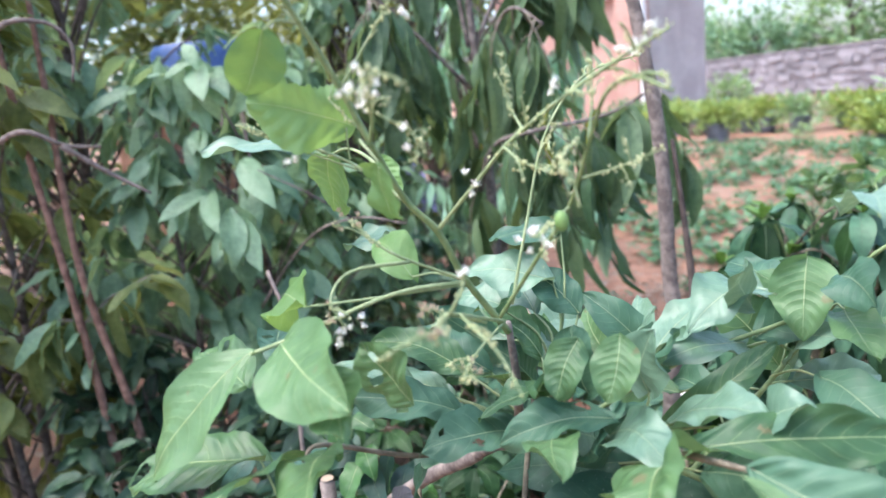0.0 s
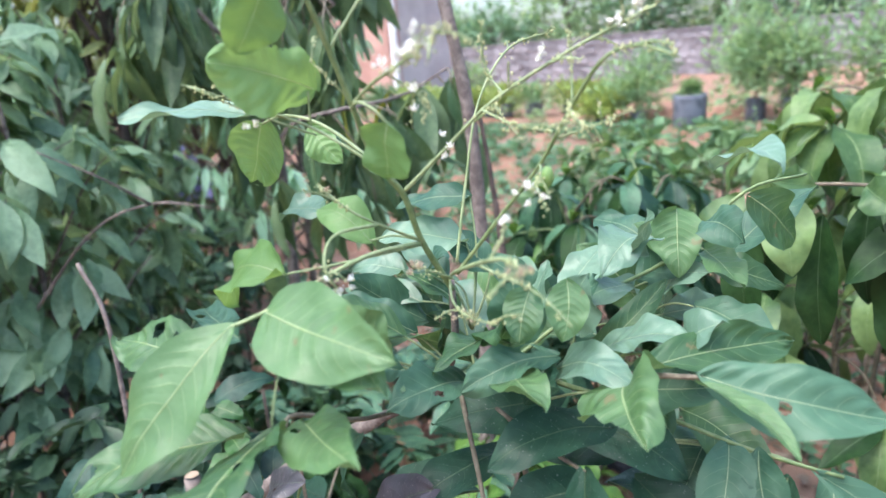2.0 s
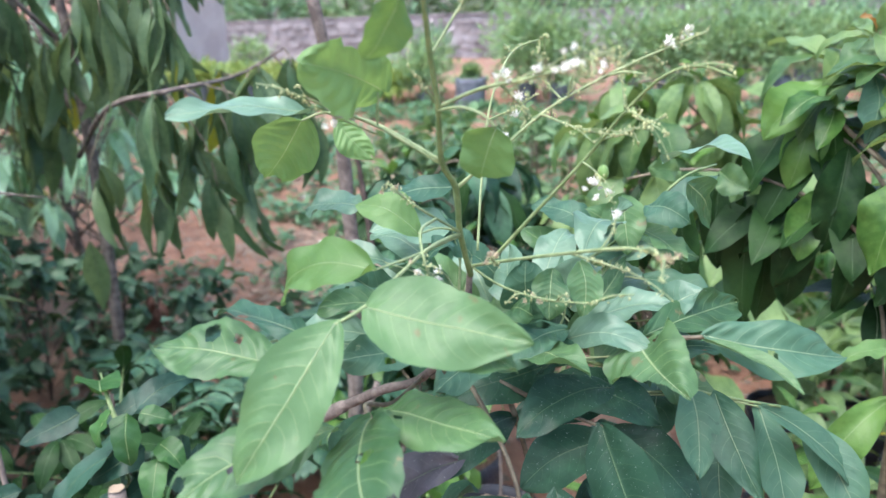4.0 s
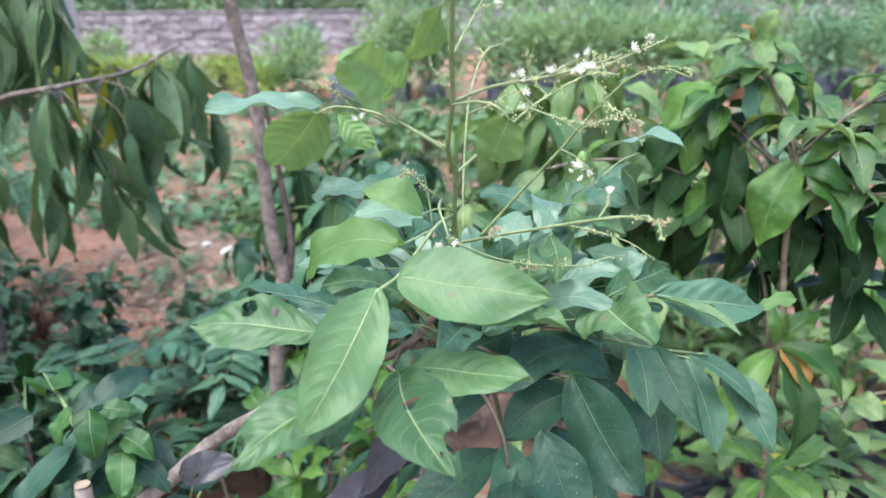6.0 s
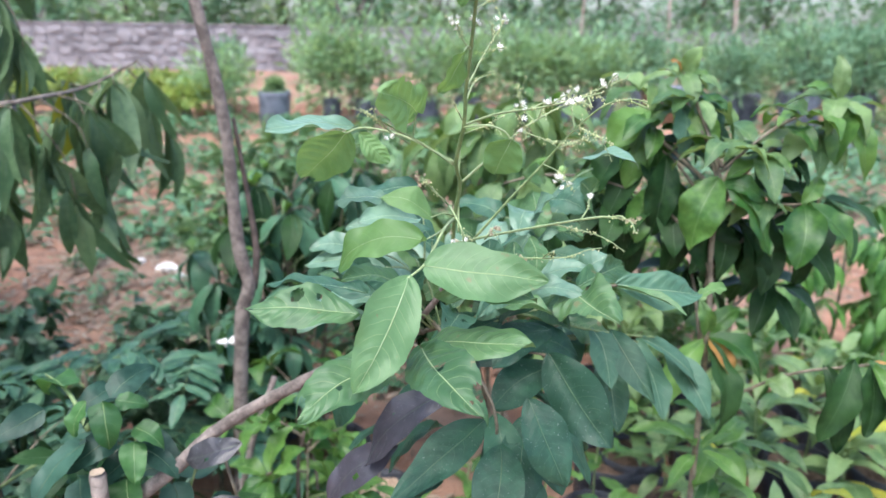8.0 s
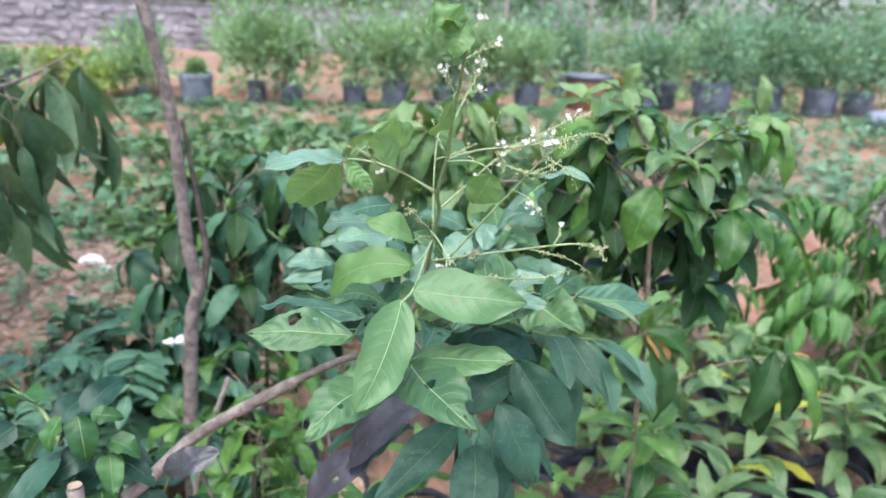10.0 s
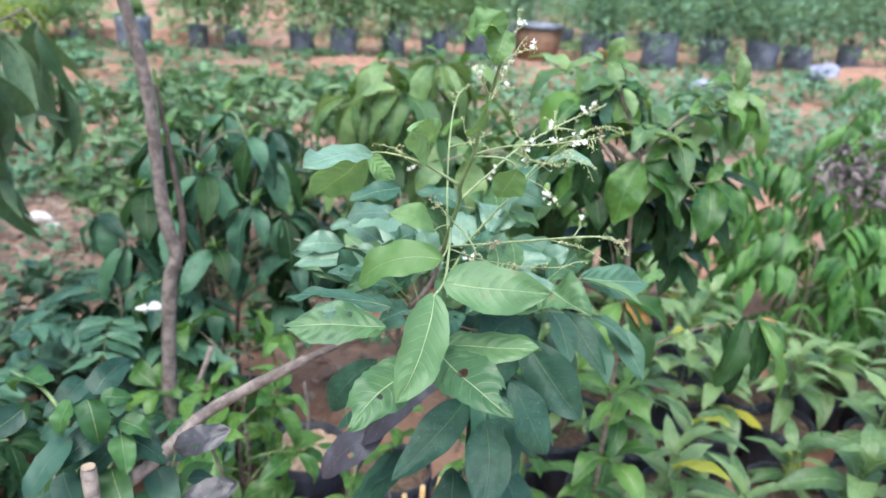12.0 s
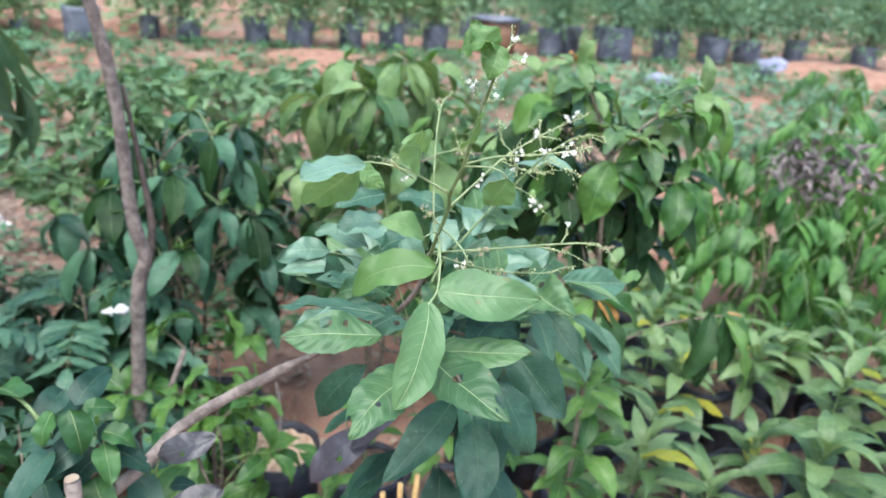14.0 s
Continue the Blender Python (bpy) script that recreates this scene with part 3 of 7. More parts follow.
# hedge rows between the beds and the wall
for k in range(13):
    x = 3.2 + k * 1.7
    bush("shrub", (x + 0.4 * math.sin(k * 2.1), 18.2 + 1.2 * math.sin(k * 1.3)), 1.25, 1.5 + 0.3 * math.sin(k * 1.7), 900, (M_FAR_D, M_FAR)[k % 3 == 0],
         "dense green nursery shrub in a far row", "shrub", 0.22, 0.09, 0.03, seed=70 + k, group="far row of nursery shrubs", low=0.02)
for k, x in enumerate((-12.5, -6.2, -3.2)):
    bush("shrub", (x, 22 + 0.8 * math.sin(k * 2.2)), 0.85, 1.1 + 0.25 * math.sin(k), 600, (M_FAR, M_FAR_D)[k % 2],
         "low green shrub before the stone wall", "shrub", 0.2, 0.08, 0.025, seed=95 + k, group="low shrubs before the wall", low=0.02)


def house():
    h = thing("house", (-10.3, 13.5, 0), "pink-rendered house with a pale corner pillar, half hidden by trees", "house")
    part("wall", box_bm(4.6, 3.0, 4.6, 0.02, (-2.2, 1.8, 2.3)), M_HOUSE, h)
    part("pillar", box_bm(0.62, 0.5, 4.6, 0.02, (0.25, 0.1, 2.3)), M_HOUSE, h, "pink brick-coloured pillar")
    part("pipe", mesh_from("pipe", *tube_data([(0.68, -0.1, 0), (0.68, -0.1, 2.3), (0.68, -0.1, 4.6)], 0.09, 0.09, 10), [M_WHITE]), None, h, "white drain pipe")
    part("lintel", box_bm(4.8, 0.2, 0.25, 0.02, (-2.2, 0.18, 3.4)), M_WHITE, h)
    part("side_wall", box_bm(0.02, 2.96, 4.56, 0.004, (0.112, 1.8, 2.3)), M_WASH, h, "pale washed side wall")
    part("roof", box_bm(5.6, 4.2, 0.14, 0.02, (-2.0, 1.6, 4.7)), M_ROOF, h)
    return h


house()


def post(x, y, h, lean, r=0.07):
    p = thing("post", (x, y, 0.0), "thin weathered wooden post standing upright", "post", "far posts")
    tube("pole", [(0, 0, -0.1), (lean * 0.5, 0, h / 2), (lean, 0, h)], r, r * 0.85, M_POST, p, 8, 4, 0.06)


post(7.9, 17.2, 3.4, -0.35)
post(6.3, 17.6, 3.3, -0.2, 0.05)
post(4.9, 22, 3.6, 0.1, 0.05)


def bare_tree(x, y):
    t = thing("young_tree", (x, y, 0), "thin forked grey young tree with sparse leaves", "tree")
    ch = [tube_data([(0, 0, -0.05), (0.03, 0, 0.9), (0, 0, 1.5)], 0.06, 0.05, 7, 4),
          tube_data([(0, 0, 1.45), (-0.25, 0, 2.1), (-0.4, 0, 3.2)], 0.04, 0.02, 6, 4),
          tube_data([(0, 0, 1.45), (0.3, 0.1, 2.2), (0.55, 0.1, 3.3)], 0.04, 0.02, 6, 4),
          tube_data([(0.02, 0, 1.2), (0.3, -0.1, 1.7), (0.5, -0.1, 2.4)], 0.03, 0.012, 6, 4)]
    part("trunk", mesh_from("trunk", *join_data(ch), [M_BARK]), None, t)
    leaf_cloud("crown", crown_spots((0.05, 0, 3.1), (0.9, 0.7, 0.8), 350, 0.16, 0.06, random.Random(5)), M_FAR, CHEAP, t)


bare_tree(-1.35, 13.0)

# ---------------------------------------------------------------- bagged nursery plants in the far rows


def grow_bag(parent, r, h, material=None, seed=0, soil=True, seg=20, earth=None):
    rings = [(r * 0.96, 0.0), (r * 1.03, h * 0.12), (r * 1.0, h * 0.5), (r * 1.04, h * 0.85), (r * 1.02, h), (r * 0.97, h * 1.005), (r * 0.95, h * 0.88)]
    v, f = lathe_data(rings, seg, 0.018, seed)
    b = part("bag", mesh_from("bag", v, f, [material or M_BAG]), None, parent, "black plastic grow bag")
    if soil:
        part("soil", mesh_from("soil", *disc_data(r * 0.95, h * 0.89, seg, 0.008, seed), [earth or M_SOIL]), None, b, "dry brown potting soil")
    return b


def bagged_bush(x, y, r, h, bag_h, n, material, seed, label="bushy bright green shrub in a black grow bag"):
    rr = random.Random(seed)
    z0 = ground_height(x, y)
    r, h = r * 1.3, h * 1.3
    b = thing("bagged_shrub", (x, y, z0), label, "potted shrub", "row of bagged shrubs")
    bag = grow_bag(b, bag_h * rr.uniform(0.42, 0.60), bag_h, M_BAGF, seed, True, 16)
    bag.rotation_euler = (rr.uniform(-0.07, 0.07), rr.uniform(-0.07, 0.07), 0)
    v, f = branch_fan((0, 0, bag_h * 0.85), (0, 0, bag_h + h * 0.7), 6, r * 0.7, rr, 0.02)
    part("stem", mesh_from("stem", v, f, [M_BARK_D]), None, b)
    leaf_cloud("crown", crown_spots((0, 0, bag_h + h * 0.42), (r, r, h * 0.56), int(n * 1.3), 0.15, 0.045, rr, 0.3, 0.2), material, CHEAP, b)


far_row = [(-8.6, 11.4, 0.35, 0.35, 0.4, 1), (-7.6, 11.2, 0.4, 0.3, 0.42, 2), (-6.9, 11.8, 0.35, 0.3, 0.35, 2), (-3.9, 11.2, 0.35, 0.3, 0.2, 2),
           (-3.3, 11.3, 0.45, 0.75, 0.25, 0), (-2.4, 11.0, 0.05, 0.1, 0.5, 0), (-1.55, 11.6, 0.62, 1.25, 0.35, 0), (-0.95, 11.3, 0.5, 1.0, 0.35, 0),
           (0.1, 11.5, 0.62, 0.95, 0.42, 0), (0.75, 11.3, 0.5, 0.9, 0.42, 0), (1.6, 11.5, 0.62, 1.0, 0.4, 0), (2.3, 11.4, 0.5, 0.9, 0.42, 0), (3.1, 11.6, 0.5, 0.8, 0.45, 0),
           (5.3, 11.6, 0.5, 0.8, 0.5, 1), (6.35, 11.1, 0.62, 0.95, 0.6, 1), (7.7, 11.6, 0.75, 1.1, 0.55, 1), (8.6, 11.4, 0.6, 0.9, 0.5, 1),
           (9.8, 11.9, 0.7, 1.2, 0.45, 1), (11.2, 12.2, 0.8, 1.3, 0.45, 1), (12.8, 11.9, 0.8, 1.4, 0.45, 1)]
for k, (x, y, r, h, bh, kind) in enumerate(far_row):
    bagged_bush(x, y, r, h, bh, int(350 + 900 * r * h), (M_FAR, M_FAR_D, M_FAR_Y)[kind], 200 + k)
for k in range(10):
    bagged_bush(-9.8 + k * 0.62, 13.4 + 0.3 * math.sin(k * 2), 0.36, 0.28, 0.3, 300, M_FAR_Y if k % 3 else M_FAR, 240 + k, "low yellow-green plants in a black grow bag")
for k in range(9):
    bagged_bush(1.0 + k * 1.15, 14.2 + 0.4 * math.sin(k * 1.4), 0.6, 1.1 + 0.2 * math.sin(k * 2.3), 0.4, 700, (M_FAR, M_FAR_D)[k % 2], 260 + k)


def brown_tub(x, y):
    t = thing("brown_tub", (x, y, ground_height(x, y)), "large brown tub with a dark rolled rim", "tub")
    v, f = lathe_data([(0.36, 0), (0.40, 0.3), (0.43, 0.56), (0.40, 0.56), (0.38, 0.45)], 28, 0.004, 1)
    part("body", mesh_from("body", v, f, [M_TERRA]), None, t)
    v, f = lathe_data([(0.44, 0.55), (0.48, 0.56), (0.48, 0.62), (0.42, 0.63), (0.40, 0.56)], 28, 0.003, 2, False)
    part("rim", mesh_from("rim", v, f, [M_BAGF]), None, t, "dark rim")
    part("soil", mesh_from("soil", *disc_data(0.40, 0.5, 24, 0.01, 4), [M_SOIL]), None, t)


brown_tub(4.35, 12.0)
bagged_bush(5.9, 12.2, 0.05, 0.1, 0.5, 40, M_FAR, 301, "red-brown clay block pot beside the bags")


def earth_mound(x, y, r, h, seed):
    rr = random.Random(seed)
    n, m = 18, 6
    verts, faces = [(0, 0, h)], []
    for i in range(1, m + 1):
        q = i / m
        for k in range(n):
            t = 2 * math.pi * k / n
            verts.append((r * q * math.cos(t) * (1 + rr.uniform(-0.1, 0.1)), r * q * math.sin(t) * (1 + rr.uniform(-0.1, 0.1)), h * (1 - q * q) * (1 + rr.uniform(-0.15, 0.15)) - 0.03 * (i == m)))
    for k in range(n):
        faces.append((0, 1 + k, 1 + (k + 1) % n))
    for i in range(m - 1):
        for k in range(n):
            a, b = 1 + i * n + k, 1 + i * n + (k + 1) % n
            faces.append((a, a + n, b + n, b))
    ob = part("earth_mound", mesh_from("earth_mound", verts, faces, [M_CLAY]), None, None, m=pose(x, y, ground_height(x, y)))
    tagged(ob, "low heap of red clay soil on bare ground", "earth mound", "earth mounds")


for k, (x, y, r, h) in enumerate([(-3.4, 12.4, 1.0, 0.3), (-1.9, 12.6, 0.7, 0.28), (10.3, 10.0, 1.5, 0.25), (3.8, 9.6, 0.8, 0.16), (0.9, 9.9, 0.9, 0.14), (12.5, 9.2, 1.3, 0.2)]):
    earth_mound(x, y, r, h, k)


def crumpled(name, place, size, material, label, category, seed, flat=0.35):
    """Crushed plastic or paper lying on the ground."""
    bm = bmesh.new()
    bmesh.ops.create_icosphere(bm, subdivisions=3, radius=1.0)
    for v in bm.verts:
        q = 1 + 0.45 * noise.noise(v.co * 1.7 + Vector((seed, 0, 0))) + 0.2 * noise.noise(v.co * 4 + Vector((0, seed, 0)))
        v.co = Vector((v.co.x * q * size[0], v.co.y * q * size[1], max(-0.7, v.co.z) * q * size[2]))
    ob = part(name, bm, material, None, m=pose(place[0], place[1], place[2] + size[2] * 0.45, 0, 0, seed * 47))
    return tagged(ob, label, category, "litter on the ground")


crumpled("plastic_sheet", (6.0, 8.9, ground_height(6.0, 8.9)), (0.28, 0.2, 0.12), M_SHEET, "crumpled blue-grey plastic sheet on red earth", "plastic sheet", 3)
crumpled("plastic_sheet", (9.4, 10.6, ground_height(9.4, 10.6)), (0.5, 0.3, 0.16), M_SHEET, "crumpled faded blue plastic sheet on red earth", "plastic sheet", 5)
crumpled("plastic_sheet", (8.4, 9.6, ground_height(8.4, 9.6)), (0.22, 0.2, 0.12), M_BAG, "crumpled black plastic on red earth", "plastic sheet", 6)
for k, (x, y, s) in enumerate([(-1.62, 3.55, 0.055), (-1.5, 3.4, 0.035), (-1.85, 3.7, 0.03), (-0.6, 4.2, 0.03), (-2.6, 5.0, 0.04), (-1.0, 5.2, 0.03)]):
    crumpled("paper_scrap", (x, y, ground_height(x, y)), (s * 1.3, s, s * 0.6), M_SCRAP, "small crumpled white scrap on the earth", "scrap", 11 + k)


def weeds(name, zone, n, size, width, label, seed, material=None, height=0.12):
    """Low weeds over a stretch of ground, past counting."""
    rr = random.Random(seed)
    spots = []
    x0, x1, y0, y1 = zone
    while len(spots) < n:
        cx, cy = rr.uniform(x0, x1), rr.uniform(y0, y1)
        if noise.noise(Vector((cx * 1.7, cy * 1.7, seed + 0.37))) < -0.12 + 0.35 * rr.random() - 0.2:
            continue
        for _ in range(rr.randrange(5, 12)):
            a = rr.uniform(0, 6.28)
            z = ground_height(cx, cy)
            p = Vector((cx + rr.gauss(0, size * 0.6), cy + rr.gauss(0, size * 0.6), z + rr.uniform(0.0, height)))
            way = Vector((math.cos(a), math.sin(a), rr.uniform(0.0, 0.7))).normalized()
            s = size * rr.uniform(0.6, 1.3)
            spots.append((p, p + way * s, (rr.gauss(0, 0.3), rr.gauss(0, 0.3), 1), width * s / size))
    ob = leaf_cloud(name, spots, material or M_WEED, CHEAP, None)
    tagged(ob, label, "weeds", kind="stuff")


weeds("weeds", (-7, 9, 4.0, 11.2), 15000, 0.10, 0.05, "low green weeds scattered over red earth", 1, height=0.12)
weeds("weeds", (-2.6, 1.2, 1.9, 4.6), 4200, 0.055, 0.028, "small green weeds among dry litter", 2, height=0.07)
weeds("weeds", (-8.5, -0.8, 5.0, 10.6), 3200, 0.10, 0.05, "low green weeds scattered over red earth", 3, height=0.14)
weeds("weeds", (2.2, 9.5, 4.5, 9.2), 3600, 0.13, 0.06, "rank green weeds beside the red earth", 4, M_FAR_D, 0.3)
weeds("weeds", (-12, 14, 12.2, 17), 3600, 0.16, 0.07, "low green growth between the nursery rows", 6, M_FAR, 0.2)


def dry_litter(zone, n, seed):
    rr = random.Random(seed)
    spots = []
    x0, x1, y0, y1 = zone
    for _ in range(n):
        x, y = rr.uniform(x0, x1), rr.uniform(y0, y1)
        p = Vector((x, y, ground_height(x, y) + rr.uniform(0.004, 0.02)))
        a = rr.uniform(0, 6.28)
        spots.append((p, p + Vector((math.cos(a), math.sin(a), rr.uniform(-0.1, 0.2))) * rr.uniform(0.03, 0.09), (rr.gauss(0, 0.3), rr.gauss(0, 0.3), 1), rr.uniform(0.008, 0.03)))
    ob = leaf_cloud("dry_litter", spots, M_DEAD, CHEAP, None)
    tagged(ob, "fallen dry leaves and twigs over the earth", "leaf litter", kind="stuff")


dry_litter((-3.2, 3.0, -0.6, 6.0), 6500, 8)
dry_litter((-2.4, 0.4, 1.9, 5.0), 3500, 9)

# ---------------------------------------------------------------- leaf stock for the nearer shrubs


def stock(name, material, n, rib_material=None, **kw):
    base = dict(length=1.0, width=0.42, nu=10, nv=4, rib=0.014)
    base.update(kw)
    return [leaf_mesh("leaf", material, rib_material, **{**base, "seed": 31 * k + 5, "arch": base.get("arch", 0.08) + 0.05 * (k % 3 - 1), "twist": 0.5 * math.sin(k * 2.3)}) for k in range(n)]


M_RIB_M = solid("mid_green_rib", (0.16, 0.24, 0.09), (0.26, 0.34, 0.14), 60, 0.5, 0.1)
S_DROOP_D = stock("droop_dark", M_DROOP_D, 5, M_RIB_D, width=0.26, shape="lance", droop=0.12, arch=0.06, fold=0.3)
S_BROAD = stock("broad", M_BROAD, 6, M_RIB_M, width=0.48, shape="oblong", droop=0.2, arch=0.14, fold=0.32, wave=0.1)
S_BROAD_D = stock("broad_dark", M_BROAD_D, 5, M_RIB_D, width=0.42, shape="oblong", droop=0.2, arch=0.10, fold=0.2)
S_BROAD_M = stock("broad_mid", M_BROAD_M, 6, M_RIB_D, width=0.41, shape="oblong", droop=0.22, arch=0.12, fold=0.25, wave=0.08)
S_SEED = stock("seedling", M_SEED, 5, M_RIB_M, width=0.30, shape="lance", droop=0.22, arch=0.12, fold=0.2)
S_SEED_B = stock("seedling_b", M_BROAD, 4, M_RIB_M, width=0.36, shape="oblong", droop=0.2, arch=0.10, fold=0.2)
S_YELLOW = stock("yellow", M_YELLOW, 2, M_RIB_M, width=0.36, shape="lance", droop=0.2, arch=0.08, fold=0.2)
S_HEART = stock("heart", M_HEART, 6, M_RIB_M, width=0.66, shape="heart", droop=0.15, arch=0.08, fold=0.22, wave=0.09)
S_HEART_D = stock("heart_dark", M_DARK_HEART, 5, M_RIB_D, width=0.50, shape="heart", droop=0.15, arch=0.08, fold=0.15)
S_PINN = stock("pinnate", M_PINNATE, 4, M_RIB_M, width=0.36, shape="oblong", droop=0.08, arch=0.06, fold=0.15)
S_MID = stock("mid_broad", M_MID, 6, M_RIB_M, width=0.46, shape="oblong", droop=0.25, arch=0.14, fold=0.3, wave=0.08)
S_DRYL = stock("dry", M_DRY, 2, M_DRY, width=0.4, shape="lance", droop=0.5, arch=0.1, fold=0.6)


def set_leaf(parent, meshes, base, tip, normal, rr=rng):
    """A leaf out of stock, from base to tip, under a thing."""
    ln = (Vector(tip) - Vector(base)).length
    ob = part("leaf", meshes[rr.randrange(len(meshes))], None, parent)
    ob.matrix_basis = Matrix.Translation(parent.location).inverted() @ leaf_frame(base, tip, normal) @ Matrix.Scale(ln, 4)
    return ob


def whorl(parent, at, way, n, size, meshes, rr, spread=0.9, sag=0.3, facing=None):
    """Leaves round a twig's end."""
    way = Vector(way).normalized()
    side = way.orthogonal().normalized()
    a0 = rr.uniform(0, 6.28)
    for k in range(n):
        a = a0 + 6.28 * k / n + rr.uniform(-0.35, 0.35)
        out = Matrix.Rotation(a, 3, way) @ side
        d = (way * rr.uniform(0.15, 0.7) + out * spread + Vector((0, 0, -sag))).normalized()
        s = size * rr.uniform(0.7, 1.15)
        b = Vector(at) - way * rr.uniform(0, 0.25) * size + d * 0.012
        nrm = (way * 0.8 + Vector((0, 0, 0.8)) + Vector((rr.gauss(0, 0.2), rr.gauss(0, 0.2), 0))).normalized()
        set_leaf(parent, meshes, b, b + d * s, nrm, rr)


def leafy_shrub(name, place, top_z, low_z, radius, n_twigs, per, size, meshes, label, category, seed, r0=0.012, sag=0.3, material=None, spread=0.9, group="", gap=0.0):
    """A near shrub: a stem, many twigs, and a whorl of single leaves at each twig's end."""
    rr = random.Random(seed)
    z0 = ground_height(place[0], place[1]) - 0.01
    t = thing(name, (place[0], place[1], z0), label, category, group)
    o = Vector(t.location)
    tube("stem", [(0, 0, 0), (rr.uniform(-0.03, 0.03), rr.uniform(-0.03, 0.03), (low_z + top_z) / 2 - z0), (0, 0, top_z - z0 - 0.04)], r0, r0 * 0.4, material or M_BARK_D, t, 7, 5, 0.12)
    for k in range(n_twigs):
        q = (k + 0.5) / n_twigs
        z = low_z + (top_z - low_z) * q
        a = 2.4 * k + rr.uniform(-0.4, 0.4)
        rad = radius * (0.45 + 0.55 * math.sin(math.pi * min(1, 0.25 + 0.75 * (1 - q)))) * rr.uniform(0.55, 1.05)
        e = Vector((math.cos(a) * rad, math.sin(a) * rad, z - z0))
        s = Vector((0, 0, max(0.05, z - z0 - rad * rr.uniform(0.4, 0.8))))
        mid = s.lerp(e, 0.55) + Vector((0, 0, 0.06 * radius))
        tube("twig", [tuple(s), tuple(mid), tuple(e)], r0 * 0.42, r0 * 0.16, M_STEM if rr.random() < 0.5 else M_TWIG, t, 5, 4)
        whorl(t, o + e, (e - mid) + Vector((0, 0, 0.05)), per, size, meshes, rr, spread, sag)
        whorl(t, o + mid.lerp(e, 0.4), (e - mid), max(2, per // 2), size * 0.9, meshes, rr, spread, sag)
    return t


FINE = dict(nu=6, nv=4, arch=0.10, fold=0.22, droop=0.15, wave=0.05, ripple=0.0, shape="lance")


def thicket(name, place, z0, z1, radius, clusters, per, size, width, material, label, category, seed, group="", sag=0.9, bark=None, r0=0.02, limbs=(), stems=2, own_twigs=False):
    """A dense small tree: leaning stems, side limbs, and leaves hung in bunches at the limbs' ends, with gaps between."""
    rr = random.Random(seed)
    zg = ground_height(place[0], place[1]) - 0.02
    t = thing(name, (place[0], place[1], zg), label, category, group)
    o = Vector(t.location)
    lines = []
    for k in range(stems):
        a = 6.28 * k / stems + rr.uniform(-0.5, 0.5)
        q = radius * 0.35
        top = Vector((math.cos(a) * q, math.sin(a) * q, z1 - zg - 0.15 * (z1 - z0)))
        foot = Vector((math.cos(a) * 0.05, math.sin(a) * 0.05, 0))
        mid = foot.lerp(top, 0.5) + Vector((rr.uniform(-0.1, 0.1) * radius, rr.uniform(-0.1, 0.1) * radius, 0))
        lines.append((foot, mid, top))
    twigs = [tube_data(ln, r0, r0 * 0.35, 7, 6, 0.15, seed) for ln in lines]
    spots = []
    ph = [rr.uniform(0, 6.28) for _ in range(3)]
    for k in range(clusters):
        a = 2.4 * k + rr.uniform(-0.5, 0.5)
        q = rr.random()
        z = z0 + (z1 - z0) * q
        lump = 1 + 0.25 * math.sin(2 * a + 5 * q + ph[0]) + 0.15 * math.sin(3 * a - 8 * q + ph[1])
        rad = radius * lump * rr.uniform(0.35, 1.0) * (1.0 - 0.45 * max(0.0, q - 0.6) / 0.4)
        e = Vector((math.cos(a) * rad, math.sin(a) * rad, z - zg))
        ln = lines[k % stems]
        f = min(0.95, max(0.1, (z - zg - rad * 0.6) / (z1 - zg)))
        s = ln[0].lerp(ln[1], f * 2) if f < 0.5 else ln[1].lerp(ln[2], f * 2 - 1)
        mid = s.lerp(e, 0.6) + Vector((0, 0, 0.12 * rad))
        tw = tube_data([s, mid, e], r0 * 0.3, r0 * 0.08, 5, 3, 0.1)
        if own_twigs:
            part("twig", mesh_from("twig", *tw, [bark or M_BARK_D]), None, t)
        else:
            twigs.append(tw)
        for i in range(per):
            b = mid.lerp(e, rr.uniform(0.3, 1.05)) + Vector((rr.gauss(0, 0.012), rr.gauss(0, 0.012), rr.gauss(0, 0.012)))
            out = Vector((math.cos(a) * 0.5 + rr.gauss(0, 0.6), math.sin(a) * 0.5 + rr.gauss(0, 0.6), rr.gauss(-sag, 0.35))).normalized()
            w = size * rr.uniform(0.65, 1.25)
            n = Vector((math.cos(a) * 0.7 + rr.gauss(0, 0.4), math.sin(a) * 0.7 + rr.gauss(0, 0.4), 0.7))
            spots.append((b, b + out * w, n, width * w / size))
    for pts, r in limbs:
        v, f = tube_data([Vector(p) - o for p in pts], r, r * 0.4, 7, 6, 0.25, seed)
        part("limb", mesh_from("limb", v, f, [M_BARK]), None, t, "bare grey-brown limb")
    part("trunk", mesh_from("trunk", *join_data(twigs), [bark or M_BARK_D]), None, t)
    leaf_cloud("crown", spots, material, FINE, t)
    return t


